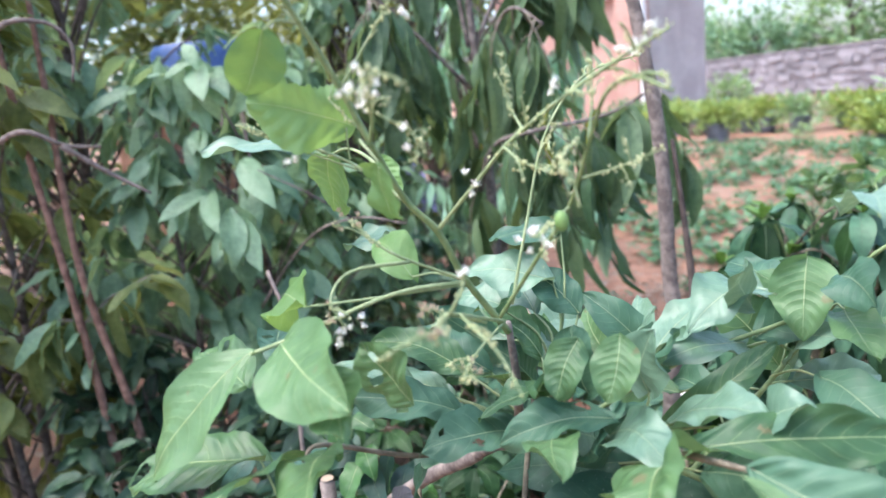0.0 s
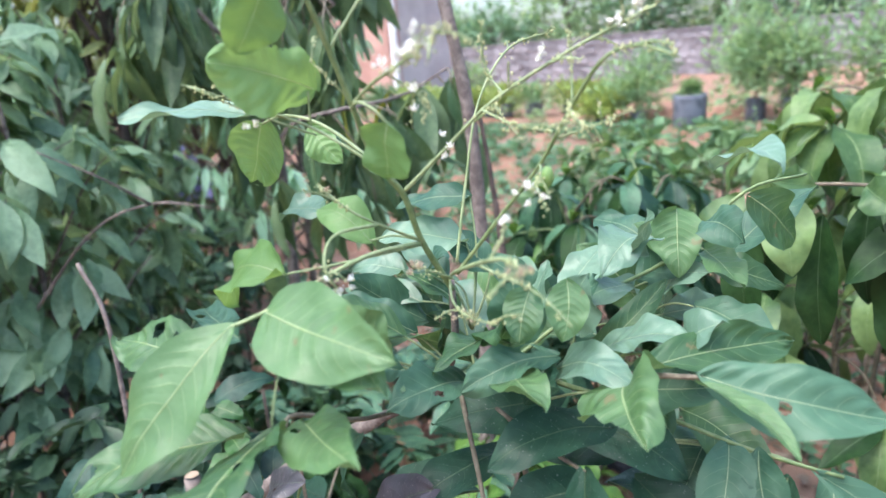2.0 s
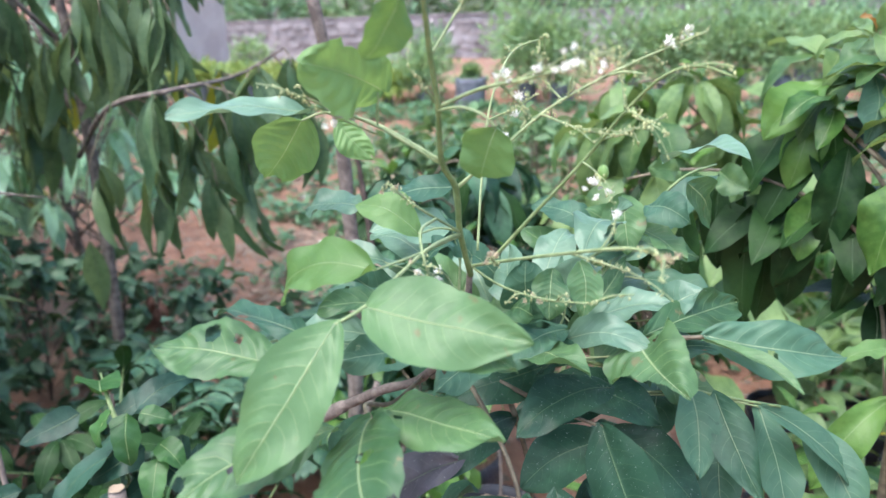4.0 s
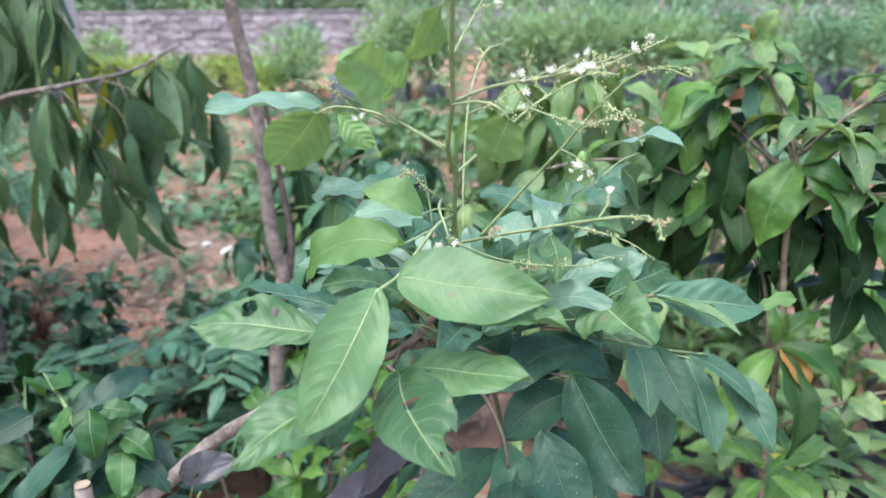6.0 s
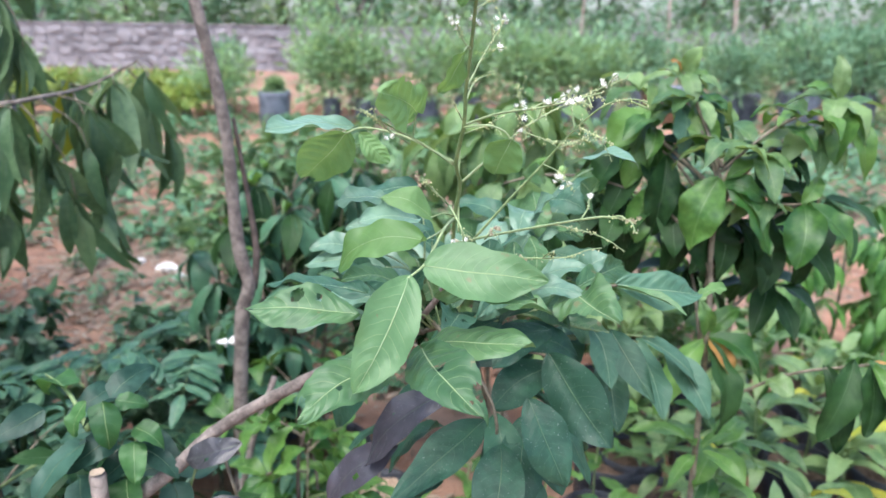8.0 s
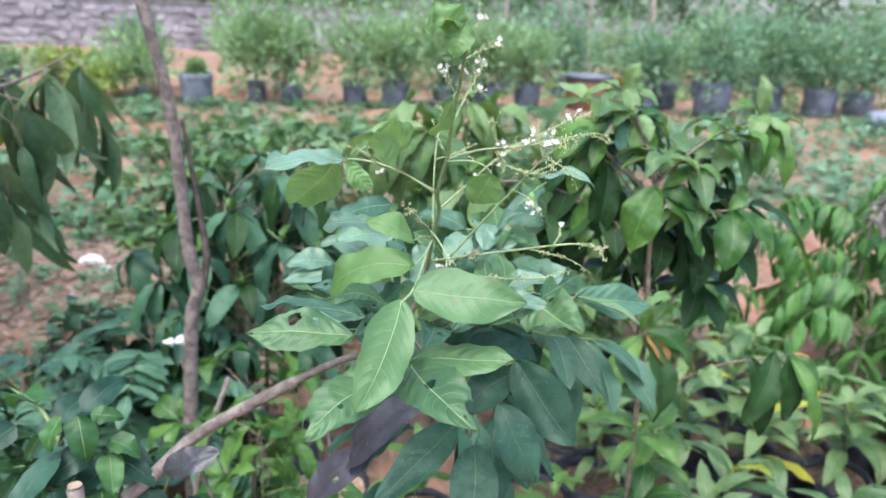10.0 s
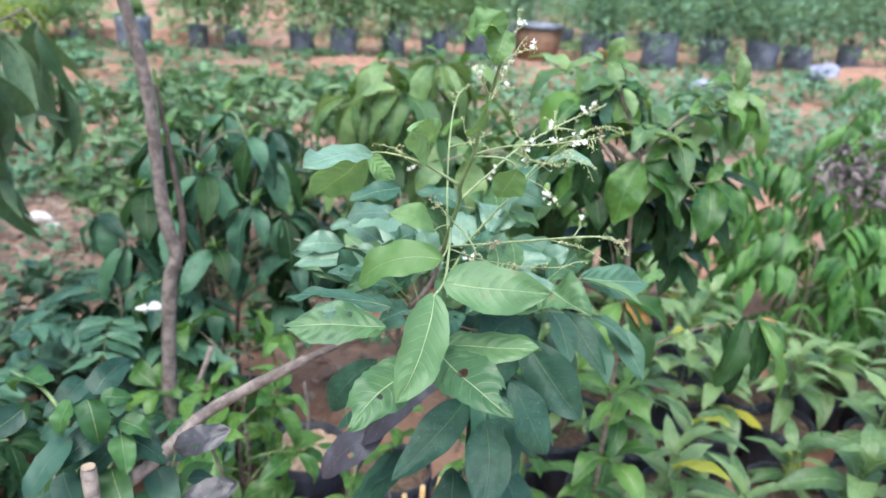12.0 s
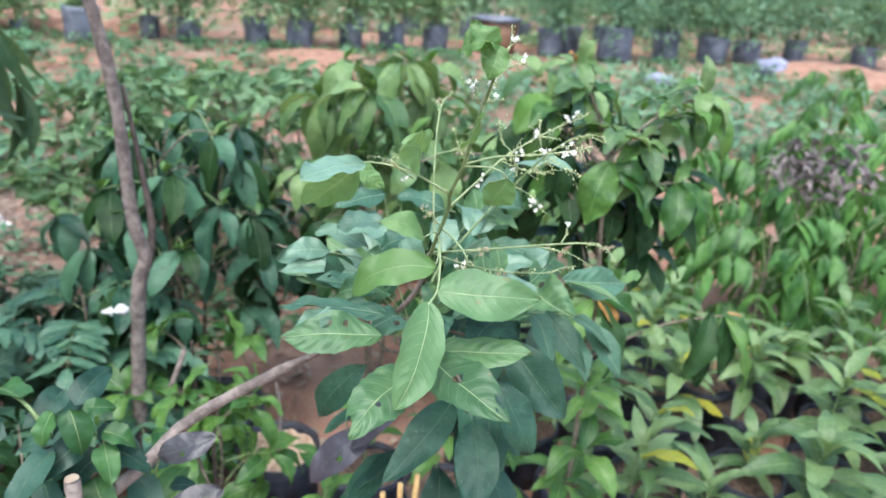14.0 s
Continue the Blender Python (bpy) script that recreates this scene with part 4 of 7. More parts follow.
def hanging_tree(place, limbs, size, meshes, label, seed, group=""):
    """A small tree whose long leaves hang in bunches from near-level limbs."""
    rr = random.Random(seed)
    zg = ground_height(place[0], place[1]) - 0.02
    t = thing("drooping_tree", (place[0], place[1], zg), label, "tree", group)
    o = Vector(t.location)
    top = max(p[2] for limb in limbs for p in limb)
    tube("trunk", [(0, 0, 0), (0.03, 0.02, top * 0.5), (0, 0, top * 0.98)], 0.024, 0.010, M_BARK, t, 8, 6, 0.15)
    for limb in limbs:
        tube("limb", [tuple(Vector(p) - o) for p in limb], 0.009, 0.0035, M_BARK, t, 6, 6, 0.2, seed=seed)
        line = smooth_line(limb, 8)
        n = len(line)
        for i in range(n // 4, n, 2):
            p = Vector(line[i])
            a = rr.uniform(0, 6.28)
            e = p + Vector((math.cos(a) * 0.10, math.sin(a) * 0.10, rr.uniform(-0.36, 0.02)))
            tube("twig", [tuple(p - o), tuple(p.lerp(e, 0.5) + Vector((math.cos(a), math.sin(a), 0)) * 0.03 - o), tuple(e - o)], 0.003, 0.0015, M_TWIG, t, 5, 3)
            for _ in range(rr.randrange(4, 8)):
                b = p.lerp(e, rr.uniform(0.4, 1.05))
                d = Vector((rr.gauss(0, 0.28), rr.gauss(0, 0.28), -1)).normalized()
                s = size * rr.uniform(0.7, 1.2)
                set_leaf(t, meshes if rr.random() > 0.015 else S_YELLOW, b, b + d * s, (rr.gauss(0, 1), rr.gauss(-0.6, 0.7), 0.3), rr)
    return t

# ---------------------------------------------------------------- the flowering sapling in the middle
sapling = thing("flowering_sapling", (-1.15, 0.02, 0.0), "leaning sapling with glossy green leaves and sprays of tiny white flowers", "sapling")
SO = Vector(sapling.location)


def local(pts):
    return [tuple(Vector(p) - SO) for p in pts]


def floret_mesh(name, material, petals=7, seed=0, open_=0.55):
    """A small flower: narrow cupped petals round a knob, with fine stamens."""
    rr = random.Random(seed)
    verts, faces = blob_data((0, 0, 0.12), 0.22, 1.0, 5, 4)
    idx = [1] * len(faces)
    for k in range(petals):
        t = 6.283 * k / petals + rr.uniform(-0.2, 0.2)
        lift = open_ + rr.uniform(-0.25, 0.3)
        c, s = math.cos(t), math.sin(t)
        n = len(verts)
        for r, z, w in ((0.1, 0.1, 0.09), (0.55, 0.1 + 0.55 * lift, 0.14), (0.9, 0.1 + 0.85 * lift, 0.07)):
            verts += [(c * r - s * w, s * r + c * w, z), (c * r, s * r, z - 0.08), (c * r + s * w, s * r - c * w, z)]
        for i in (0, 3):
            faces += [(n + i, n + i + 1, n + i + 4, n + i + 3), (n + i + 1, n + i + 2, n + i + 5, n + i + 4)]
            idx += [0, 0]
    for k in range(12):
        t = rr.uniform(0, 6.28)
        v, f = tube_data([(0, 0, 0.1), (0.25 * math.cos(t), 0.25 * math.sin(t), 0.7), (0.4 * math.cos(t), 0.4 * math.sin(t), 1.0)], 0.03, 0.045, 3, 1)
        n = len(verts)
        verts += v
        faces += [tuple(a + n for a in q) for q in f]
        idx += [0] * len(f)
    return mesh_from(name, verts, faces, [material, M_BUD], None, idx)


FLORETS = [floret_mesh("flower", M_PETAL, 7, k, 0.9) for k in range(3)]
FADED = [floret_mesh("flower", M_WITHER, 5, 9 + k, 0.9) for k in range(2)]


def flowers(parent, at, n, spread, size=0.0042, meshes=None, rr=rng):
    """Loose flowers round a place."""
    o = parent.parent.location if parent.parent else parent.location
    for _ in range(n):
        p = Vector(at) - o + Vector((rr.gauss(0, spread), rr.gauss(0, spread), rr.gauss(0, spread)))
        m = Matrix.Translation(p) @ Euler((rr.uniform(-1.2, 1.2), rr.uniform(-1.2, 1.2), rr.uniform(0, 6.28))).to_matrix().to_4x4()
        s = size * rr.uniform(0.75, 1.2)
        ms = meshes or FLORETS
        part("flower", ms[rr.randrange(len(ms))], None, parent, m=m @ Matrix.Scale(s, 4))


def raceme(parent, pts, r0=0.0013, buds=26, start=0.35, twiglets=3, material=None, seed=0, label="", bud=0.00066):
    """A flower stalk with short side shoots and many buds, as one part."""
    rr = random.Random(seed)
    pts = [tuple(Vector(p) - parent.location) for p in pts]
    line = smooth_line(pts, 8)
    chunks = [tube_data(pts, r0, r0 * 0.55, 6, 8, 0.1, seed)]
    bchunks = []
    n = len(line)
    for _ in range(int(buds * 1.3)):
        i = int(n * rr.uniform(start, 0.999))
        d = Vector((rr.gauss(0, 1), rr.gauss(0, 1), rr.gauss(0, 1))).normalized()
        q = Vector(line[i]) + d * r0 * rr.uniform(1.0, 3.2)
        bchunks.append(blob_data(q, bud * rr.uniform(0.7, 1.4), 1.2, 5, 4))
    for k in range(twiglets):
        i = int(n * (start + (0.95 - start) * (k + rr.random()) / max(1, twiglets)))
        i = min(i, n - 2)
        d = Vector((rr.gauss(0, 1), rr.gauss(0, 1), rr.gauss(0, 0.7))).normalized()
        a = Vector(line[i])
        ln = rr.uniform(0.010, 0.026)
        e = a + (d * 0.8 + (Vector(line[i + 1]) - a).normalized() * 0.6) * ln
        chunks.append(tube_data([tuple(a), tuple(a.lerp(e, 0.5) + Vector((0, 0, 0.002))), tuple(e)], r0 * 0.6, r0 * 0.4, 5, 4))
        for _ in range(6):
            q = a.lerp(e, rr.uniform(0.25, 1.05)) + Vector((rr.gauss(0, 1), rr.gauss(0, 1), rr.gauss(0, 1))) * 0.0013
            bchunks.append(blob_data(q, bud * rr.uniform(0.7, 1.4), 1.2, 5, 4))
    v1, f1 = join_data(chunks)
    v2, f2 = join_data(bchunks) if bchunks else ([], [])
    verts = list(v1) + list(v2)
    faces = list(f1) + [tuple(a + len(v1) for a in q) for q in f2]
    me = mesh_from("raceme", verts, faces, [material or M_STALK, M_BUD], None, [0] * len(f1) + [1] * len(f2))
    return part("raceme", me, None, parent, label)


# trunk and green upper stem
tube("trunk", local([(-1.15, 0.02, 0.0), (-1.08, 0.03, 0.32), (-0.75, 0.05, 0.60), (-0.394, 0.082, 0.856), (-0.295, 0.110, 0.936), (-0.16, 0.088, 1.026)]),
     0.0135, 0.0072, M_BARK, sapling, 10, 8, 0.14, "grey-brown leaning trunk")
tube("upper_trunk", local([(-0.172, 0.091, 1.018), (-0.11, 0.07, 1.06), (-0.06, 0.05, 1.09), (-0.012, 0.015, 1.16), (0, 0, 1.222)]),
     0.0056, 0.0024, M_BARK, sapling, 10, 8, 0.14, "thin grey-brown upper trunk")
tube("stem", local([(0, 0, 1.215), (0.0, -0.034, 1.261), (0.003, -0.055, 1.298), (-0.002, -0.074, 1.322), (0.003, -0.098, 1.361), (0.003, -0.112, 1.391), (0.005, -0.132, 1.425), (0.007, -0.166, 1.479)]),
     0.0024, 0.0015, M_STEM, sapling, 8, 8, 0.06, "slender green flowering stem")
tube("twig", local([(-0.305, 0.107, 0.93), (-0.285, 0.09, 0.88), (-0.262, 0.07, 0.80), (-0.25, 0.06, 0.66)]), 0.0026, 0.0018, M_TWIG, sapling, 6, 5, 0.2)
tube("twig", local([(-0.05, 0.045, 1.095), (0.02, 0.05, 1.115), (0.09, 0.03, 1.15), (0.137, 0.004, 1.168), (0.182, -0.005, 1.178)]), 0.0032, 0.0016, M_TWIG, sapling, 6, 5, 0.1)
tube("twig", local([(0.06, 0.045, 1.13), (0.13, 0.08, 1.10), (0.20, 0.08, 1.085), (0.26, 0.078, 1.08)]), 0.0022, 0.0013, M_STEM, sapling, 6, 5)
tube("twig", local([(0.0, 0.04, 1.12), (0.06, 0.12, 1.17), (0.12, 0.19, 1.20), (0.17, 0.20, 1.255), (0.21, 0.26, 1.26)]), 0.0021, 0.0012, M_STEM, sapling, 6, 5)
tube("twig", local([(-0.03, 0.04, 1.10), (-0.07, 0.09, 1.14), (-0.12, 0.14, 1.16), (-0.17, 0.17, 1.17)]), 0.0028, 0.0013, M_TWIG, sapling, 6, 5)
tube("twig", local([(-0.02, 0.03, 1.12), (0.03, -0.03, 1.08), (0.05, -0.05, 1.03), (0.04, -0.04, 0.97)]), 0.0024, 0.0014, M_TWIG, sapling, 6, 5)
tube("twig", local([(0.02, 0.02, 1.11), (0.07, 0.0, 1.10), (0.11, -0.02, 1.10)]), 0.0022, 0.0013, M_TWIG, sapling, 6, 5)
tube("twig", local([(-0.06, 0.05, 1.09), (-0.055, -0.05, 1.12), (-0.045, -0.13, 1.165), (-0.032, -0.153, 1.168)]), 0.0022, 0.0013, M_TWIG, sapling, 6, 5)

# stalk that carries the drooping leaf and the oval leaf
tube("leaf_stalk", local([(0, -0.035, 1.26), (-0.012, -0.085, 1.262), (-0.030, -0.148, 1.248), (-0.045, -0.170, 1.241)]), 0.0016, 0.0012, M_STALK, sapling, 6, 6)
tube("leaf_stalk", local([(-0.002, -0.074, 1.322), (-0.05, -0.065, 1.345), (-0.088, -0.06, 1.352), (-0.106, -0.066, 1.347)]), 0.0013, 0.0008, M_STALK, sapling, 6, 6)
tube("leaf_stalk", local([(-0.002, -0.072, 1.319), (-0.04, -0.085, 1.345), (-0.066, -0.11, 1.362), (-0.085, -0.14, 1.377)]), 0.0012, 0.0007, M_STALK, sapling, 6, 6)
tube("leaf_stalk", local([(-0.042, -0.085, 1.346), (-0.041, -0.086, 1.358), (-0.040, -0.086, 1.368)]), 0.0008, 0.0006, M_STALK, sapling, 5, 4)
tube("leaf_stalk", local([(0.003, -0.098, 1.358), (0.022, -0.115, 1.362), (0.036, -0.120, 1.358), (0.043, -0.118, 1.350)]), 0.0010, 0.0007, M_STALK, sapling, 5, 6)
tube("leaf_stalk", local([(0.0, -0.036, 1.262), (-0.012, -0.05, 1.268), (-0.024, -0.059, 1.266)]), 0.0010, 0.0007, M_STALK, sapling, 5, 4)
tube("leaf_stalk", local([(0.0, -0.034, 1.258), (-0.018, -0.10, 1.262), (-0.032, -0.136, 1.264)]), 0.0010, 0.0007, M_STALK, sapling, 5, 4)
tube("leaf_stalk", local([(0.005, -0.132, 1.425), (0.002, -0.143, 1.428), (-0.002, -0.151, 1.424)]), 0.0008, 0.0006, M_STALK, sapling, 5, 4)

# leaves one by one, upper ones first
blade(sapling, (-0.045, -0.170, 1.241), (-0.086, -0.230, 1.166), 0.049, (0.18, -0.80, 0.57), M_YOUNG, "drooping glossy green leaf with a pale midrib", arch=0.10, droop=0.0, wave=0.05, fold=0.10, shape="oblong", nu=30, nv=10, ragged=0.03)
blade(sapling, (-0.029, -0.155, 1.246), (0.073, -0.170, 1.239), 0.053, (-0.04, -0.70, 0.72), M_YOUNG, "broad oval green leaf with a pale midrib", arch=0.04, wave=0.05, fold=0.10, shape="ovate", nu=30, nv=10, ragged=0.015)
blade(sapling, (-0.002, -0.150, 1.228), (0.064, -0.172, 1.222), 0.036, (-0.1, -0.45, 0.85), M_YOUNG, arch=0.03, fold=0.12)
blade(sapling, (-0.032, -0.153, 1.168), (0.013, -0.264, 1.164), 0.054, (-0.31, -0.20, 0.93), M_YOUNG, "insect-eaten green leaf with pale veins", arch=0.10, wave=0.06, fold=0.12, nu=64, nv=28, holes=((0.42, 0.12, 0.006), (0.83, 0.75, 0.007), (0.86, 0.2, 0.002)), ragged=0.05)
blade(sapling, (-0.030, -0.138, 1.168), (0.061, -0.194, 1.190), 0.040, (-0.19, -0.12, 0.97), M_YOUNG, "green leaf with a brown spot", arch=0.05, wave=0.09, fold=0.15, nu=64, nv=28, holes=((0.30, -0.45, 0.003),), twist=0.4)
blade(sapling, (-0.050, -0.170, 1.168), (-0.130, -0.236, 1.146), 0.054, (-0.10, -0.35, 0.93), M_YOUNG, "ragged green leaf eaten at its edge", arch=0.07, wave=0.06, fold=0.14, nu=64, nv=28, holes=((0.62, 0.15, 0.003), (0.93, -0.6, 0.007)), ragged=0.06)
blade(sapling, (-0.090, -0.160, 1.205), (-0.186, -0.155, 1.207), 0.042, (-0.10, -0.55, 0.82), M_YOUNG, "torn green leaf with holes", arch=0.04, wave=0.08, fold=0.12, nu=64, nv=28, holes=((0.55, -0.55, 0.006), (0.98, 0.15, 0.006), (0.35, -0.5, 0.003)), ragged=0.05)
blade(sapling, (-0.082, -0.135, 1.215), (-0.182, -0.085, 1.205), 0.030, (-0.1, -0.25, 0.95), M_BLUISH, arch=0.06, wave=0.12, fold=0.2, nu=64, nv=28, twist=0.7, holes=((0.5, 0.5, 0.004),))
blade(sapling, (-0.032, -0.136, 1.264), (-0.110, -0.109, 1.227), 0.040, (0.10, -0.55, 0.75), M_OLIVE, "olive leaf curled over backwards", arch=0.20, wave=0.10, fold=0.10, shape="round", nu=24, nv=8)
blade(sapling, (-0.024, -0.059, 1.264), (-0.074, -0.054, 1.284), 0.030, (0.0, -0.6, 0.8), M_OLIVE, "olive leaf arching over", arch=0.18, wave=0.05, fold=0.12, nu=22, nv=8)
blade(sapling, (-0.070, -0.052, 1.282), (-0.118, -0.047, 1.277), 0.034, (0.05, -0.35, 0.93), M_PALE, "pale leaf with sky sheen in its colour", arch=0.08, wave=0.08, fold=0.15, nu=22, nv=8)
tube("leaf_stalk", local([(-0.024, -0.059, 1.266), (-0.05, -0.052, 1.274), (-0.070, -0.052, 1.282)]), 0.0009, 0.0006, M_STALK, sapling, 5, 4)
for k, (b, t, w) in enumerate([((-0.036, 0.085, 1.226), (-0.105, 0.050, 1.232), 0.044), ((-0.038, 0.100, 1.264), (-0.104, 0.080, 1.254), 0.034), ((-0.080, 0.070, 1.172), (-0.172, 0.075, 1.172), 0.034),
                               ((-0.108, 0.095, 1.188), (-0.168, 0.085, 1.190), 0.036), ((-0.020, 0.095, 1.200), (-0.062, 0.080, 1.232), 0.036),
                               ((0.072, 0.060, 1.168), (0.090, 0.045, 1.222), 0.046), ((0.148, 0.060, 1.162), (0.184, 0.050, 1.196), 0.036), ((-0.050, 0.045, 1.208), (-0.024, 0.030, 1.230), 0.028),
                               ((-0.060, 0.085, 1.195), (-0.125, 0.105, 1.212), 0.038)]):
    blade(sapling, b, t, w, (0.12 + 2 * b[0], -0.45 - 0.15 * math.sin(k * 2.1), 0.85), (M_PALE, M_BLUISH, M_PALE)[k % 3], "", arch=0.10, wave=0.08, fold=0.16, nu=20, nv=8, twist=0.3 * math.sin(k * 1.7))
    hub = (-0.030, 0.075, 1.15) if b[0] < 0.05 else (0.06, 0.05, 1.13)
    tube("leaf_stalk", local([hub, tuple(0.5 * (hub[i] + b[i]) + (0.008 if i == 2 else 0.004) for i in range(3)), b]), 0.0013, 0.0008, M_STALK, sapling, 5, 4)
blade(sapling, (-0.095, -0.078, 1.354), (-0.164, -0.137, 1.358), 0.040, (0.10, -0.30, 0.95), M_PALE, "bluish-green leaf with sky sheen in its colour", arch=0.05, wave=0.08, fold=0.12, shape="obovate", nu=26, nv=8, ragged=0.05)
blade(sapling, (-0.106, -0.066, 1.347), (-0.152, -0.040, 1.300), 0.046, (0.15, -0.85, -0.30), M_OLIVE, "rounded olive leaf notched at the tip", arch=0.03, wave=0.04, fold=0.08, shape="round", nu=64, nv=28, holes=((0.98, 0.55, 0.009),))
blade(sapling, (-0.038, -0.083, 1.369), (-0.068, -0.138, 1.390), 0.047, (0.85, -0.50, -0.25), M_OLIVE, "large olive leaf with a wavy edge", arch=0.05, wave=0.10, fold=0.10, shape="round", nu=64, nv=30, ragged=0.05, holes=((0.58, -1.08, 0.009), (0.42, -1.10, 0.008)))
blade(sapling, (-0.094, -0.030, 1.342), (-0.066, -0.030, 1.314), 0.024, (0.3, -0.85, 0.3), M_OLIVE, arch=0.03, fold=0.1, nu=56, nv=24, holes=((0.95, 0.2, 0.002),))
blade(sapling, (-0.002, -0.151, 1.424), (-0.021, -0.158, 1.392), 0.030, (0.92, -0.33, 0.1), M_OLIVE, "small olive leaf hanging from the stem", arch=0.05, fold=0.15, shape="round")
blade(sapling, (0.043, -0.118, 1.350), (0.031, -0.105, 1.318), 0.036, (0.10, -0.95, 0.15), M_OLIVE, "small rounded olive leaf", arch=0.03, fold=0.12, shape="round")
blade(sapling, (0.000, -0.158, 1.474), (-0.022, -0.154, 1.502), 0.028, (-0.2, -0.8, 0.6), M_OLIVE, arch=0.2, fold=0.35, shape="oblong", wave=0.2, ragged=0.08)
blade(sapling, (0.003, -0.163, 1.484), (-0.030, -0.156, 1.476), 0.027, (-0.2, -0.6, 0.8), M_OLIVE, arch=0.25, fold=0.35, shape="oblong", wave=0.2, ragged=0.08)
blade(sapling, (0.004, -0.164, 1.484), (-0.006, -0.170, 1.456), 0.024, (-0.2, -0.9, 0.3), M_OLIVE, arch=0.15, fold=0.3, wave=0.1)
# right-hand spray
blade(sapling, (0.135, 0.003, 1.167), (0.168, -0.072, 1.160), 0.064, (-0.42, -0.42, 0.78), M_YOUNG, "green leaf with its tip bitten off", shape="ovate", arch=0.12, wave=0.11, fold=0.20, nu=64, nv=28, holes=((0.85, -0.75, 0.017), (0.62, -0.95, 0.010), (0.25, 0.55, 0.006)), ragged=0.04)
blade(sapling, (0.138, 0.006, 1.170), (0.222, 0.110, 1.164), 0.036, (0.20, -0.50, 0.82), M_YOUNG, arch=0.08, wave=0.14, fold=0.2, nu=64, nv=28, twist=0.6, holes=((0.97, 0.3, 0.006),))
blade(sapling, (0.182, -0.004, 1.178), (0.287, 0.022, 1.158), 0.045, (0.0, -0.66, 0.74), M_BLUISH, "long smooth blue-green leaf", arch=0.10, wave=0.07, fold=0.16, nu=64, nv=28, holes=((0.42, -0.25, 0.004),))
blade(sapling, (0.182, -0.015, 1.178), (0.243, -0.052, 1.162), 0.016, (0.3, -0.2, 0.9), M_YOUNG, arch=0.04, fold=0.6, wave=0.05)
blade(sapling, (0.285, 0.030, 1.150), (0.326, 0.045, 1.157), 0.018, (0.0, -0.4, 0.9), M_OLIVE, arch=0.2, fold=0.2, wave=0.15)
blade(sapling, (0.205, 0.078, 1.087), (0.240, 0.000, 1.030), 0.036, (-0.40, -0.50, 0.75), M_BLUISH, arch=0.10, fold=0.15, shape="lance", wave=0.04)
blade(sapling, (0.245, 0.077, 1.078), (0.342, 0.095, 0.980), 0.034, (0.50, -0.45, 0.60), M_BLUISH, arch=0.10, fold=0.16, shape="lance", wave=0.04)
for k, (b, t, w) in enumerate([((0.160, 0.155, 1.062), (0.150, 0.070, 1.030), 0.050), ((0.250, 0.120, 1.055), (0.272, 0.050, 0.980), 0.042), ((0.220, 0.140, 1.030), (0.222, 0.070, 0.950), 0.044), ((0.290, 0.125, 1.045), (0.335, 0.060, 0.975), 0.040)]):
    blade(sapling, b, t, w, (0.3 * math.sin(k * 2.0), -0.6, 0.7), M_BLUISH, arch=0.10, fold=0.18, wave=0.08, nu=20, nv=8, shape="oblong")
    tube("leaf_stalk", local([(0.12, 0.09, 1.07), tuple(0.5 * (u + v) for u, v in zip((0.12, 0.09, 1.09), b)), b]), 0.0013, 0.0009, M_STALK, sapling, 5, 4)
blade(sapling, (0.183, 0.085, 1.088), (0.188, 0.010, 1.040), 0.038, (0.20, -0.50, 0.80), M_BLUISH, arch=0.10, fold=0.15, shape="oblong")
blade(sapling, (0.030, 0.028, 1.166), (0.000, -0.035, 1.160), 0.036, (-0.2, -0.5, 0.85), M_YOUNG, arch=0.14, fold=0.2, wave=0.12, nu=26, nv=8, twist=0.4)
blade(sapling, (0.076, 0.015, 1.167), (0.026, -0.040, 1.153), 0.036, (-0.1, -0.6, 0.8), M_BLUISH, arch=0.12, fold=0.2, wave=0.12, nu=64, nv=28, twist=-0.5, holes=((0.25, -0.6, 0.006),))
blade(sapling, (0.046, 0.028, 1.172), (0.042, 0.020, 1.222), 0.044, (0.1, -0.95, 0.2), M_BLUISH, arch=0.06, fold=0.14, wave=0.06, shape="round", nu=20, nv=8)
blade(sapling, (0.066, -0.002, 1.224), (0.066, -0.024, 1.190), 0.030, (0.3, -0.8, 0.5), M_YOUNG, arch=0.08, fold=0.16, wave=0.08, nu=20, nv=6)
blade(sapling, (0.086, 0.014, 1.226), (0.090, -0.006, 1.188), 0.030, (0.35, -0.8, 0.5), M_YOUNG, arch=0.08, fold=0.16, wave=0.08, nu=20, nv=6)
blade(sapling, (0.005, -0.090, 1.195), (-0.026, -0.105, 1.233), 0.040, (-0.2, -0.8, 0.5), M_YOUNG, arch=0.06, fold=0.14, wave=0.10, nu=64, nv=28, holes=((0.55, 0.4, 0.005), (0.75, -0.1, 0.004)))
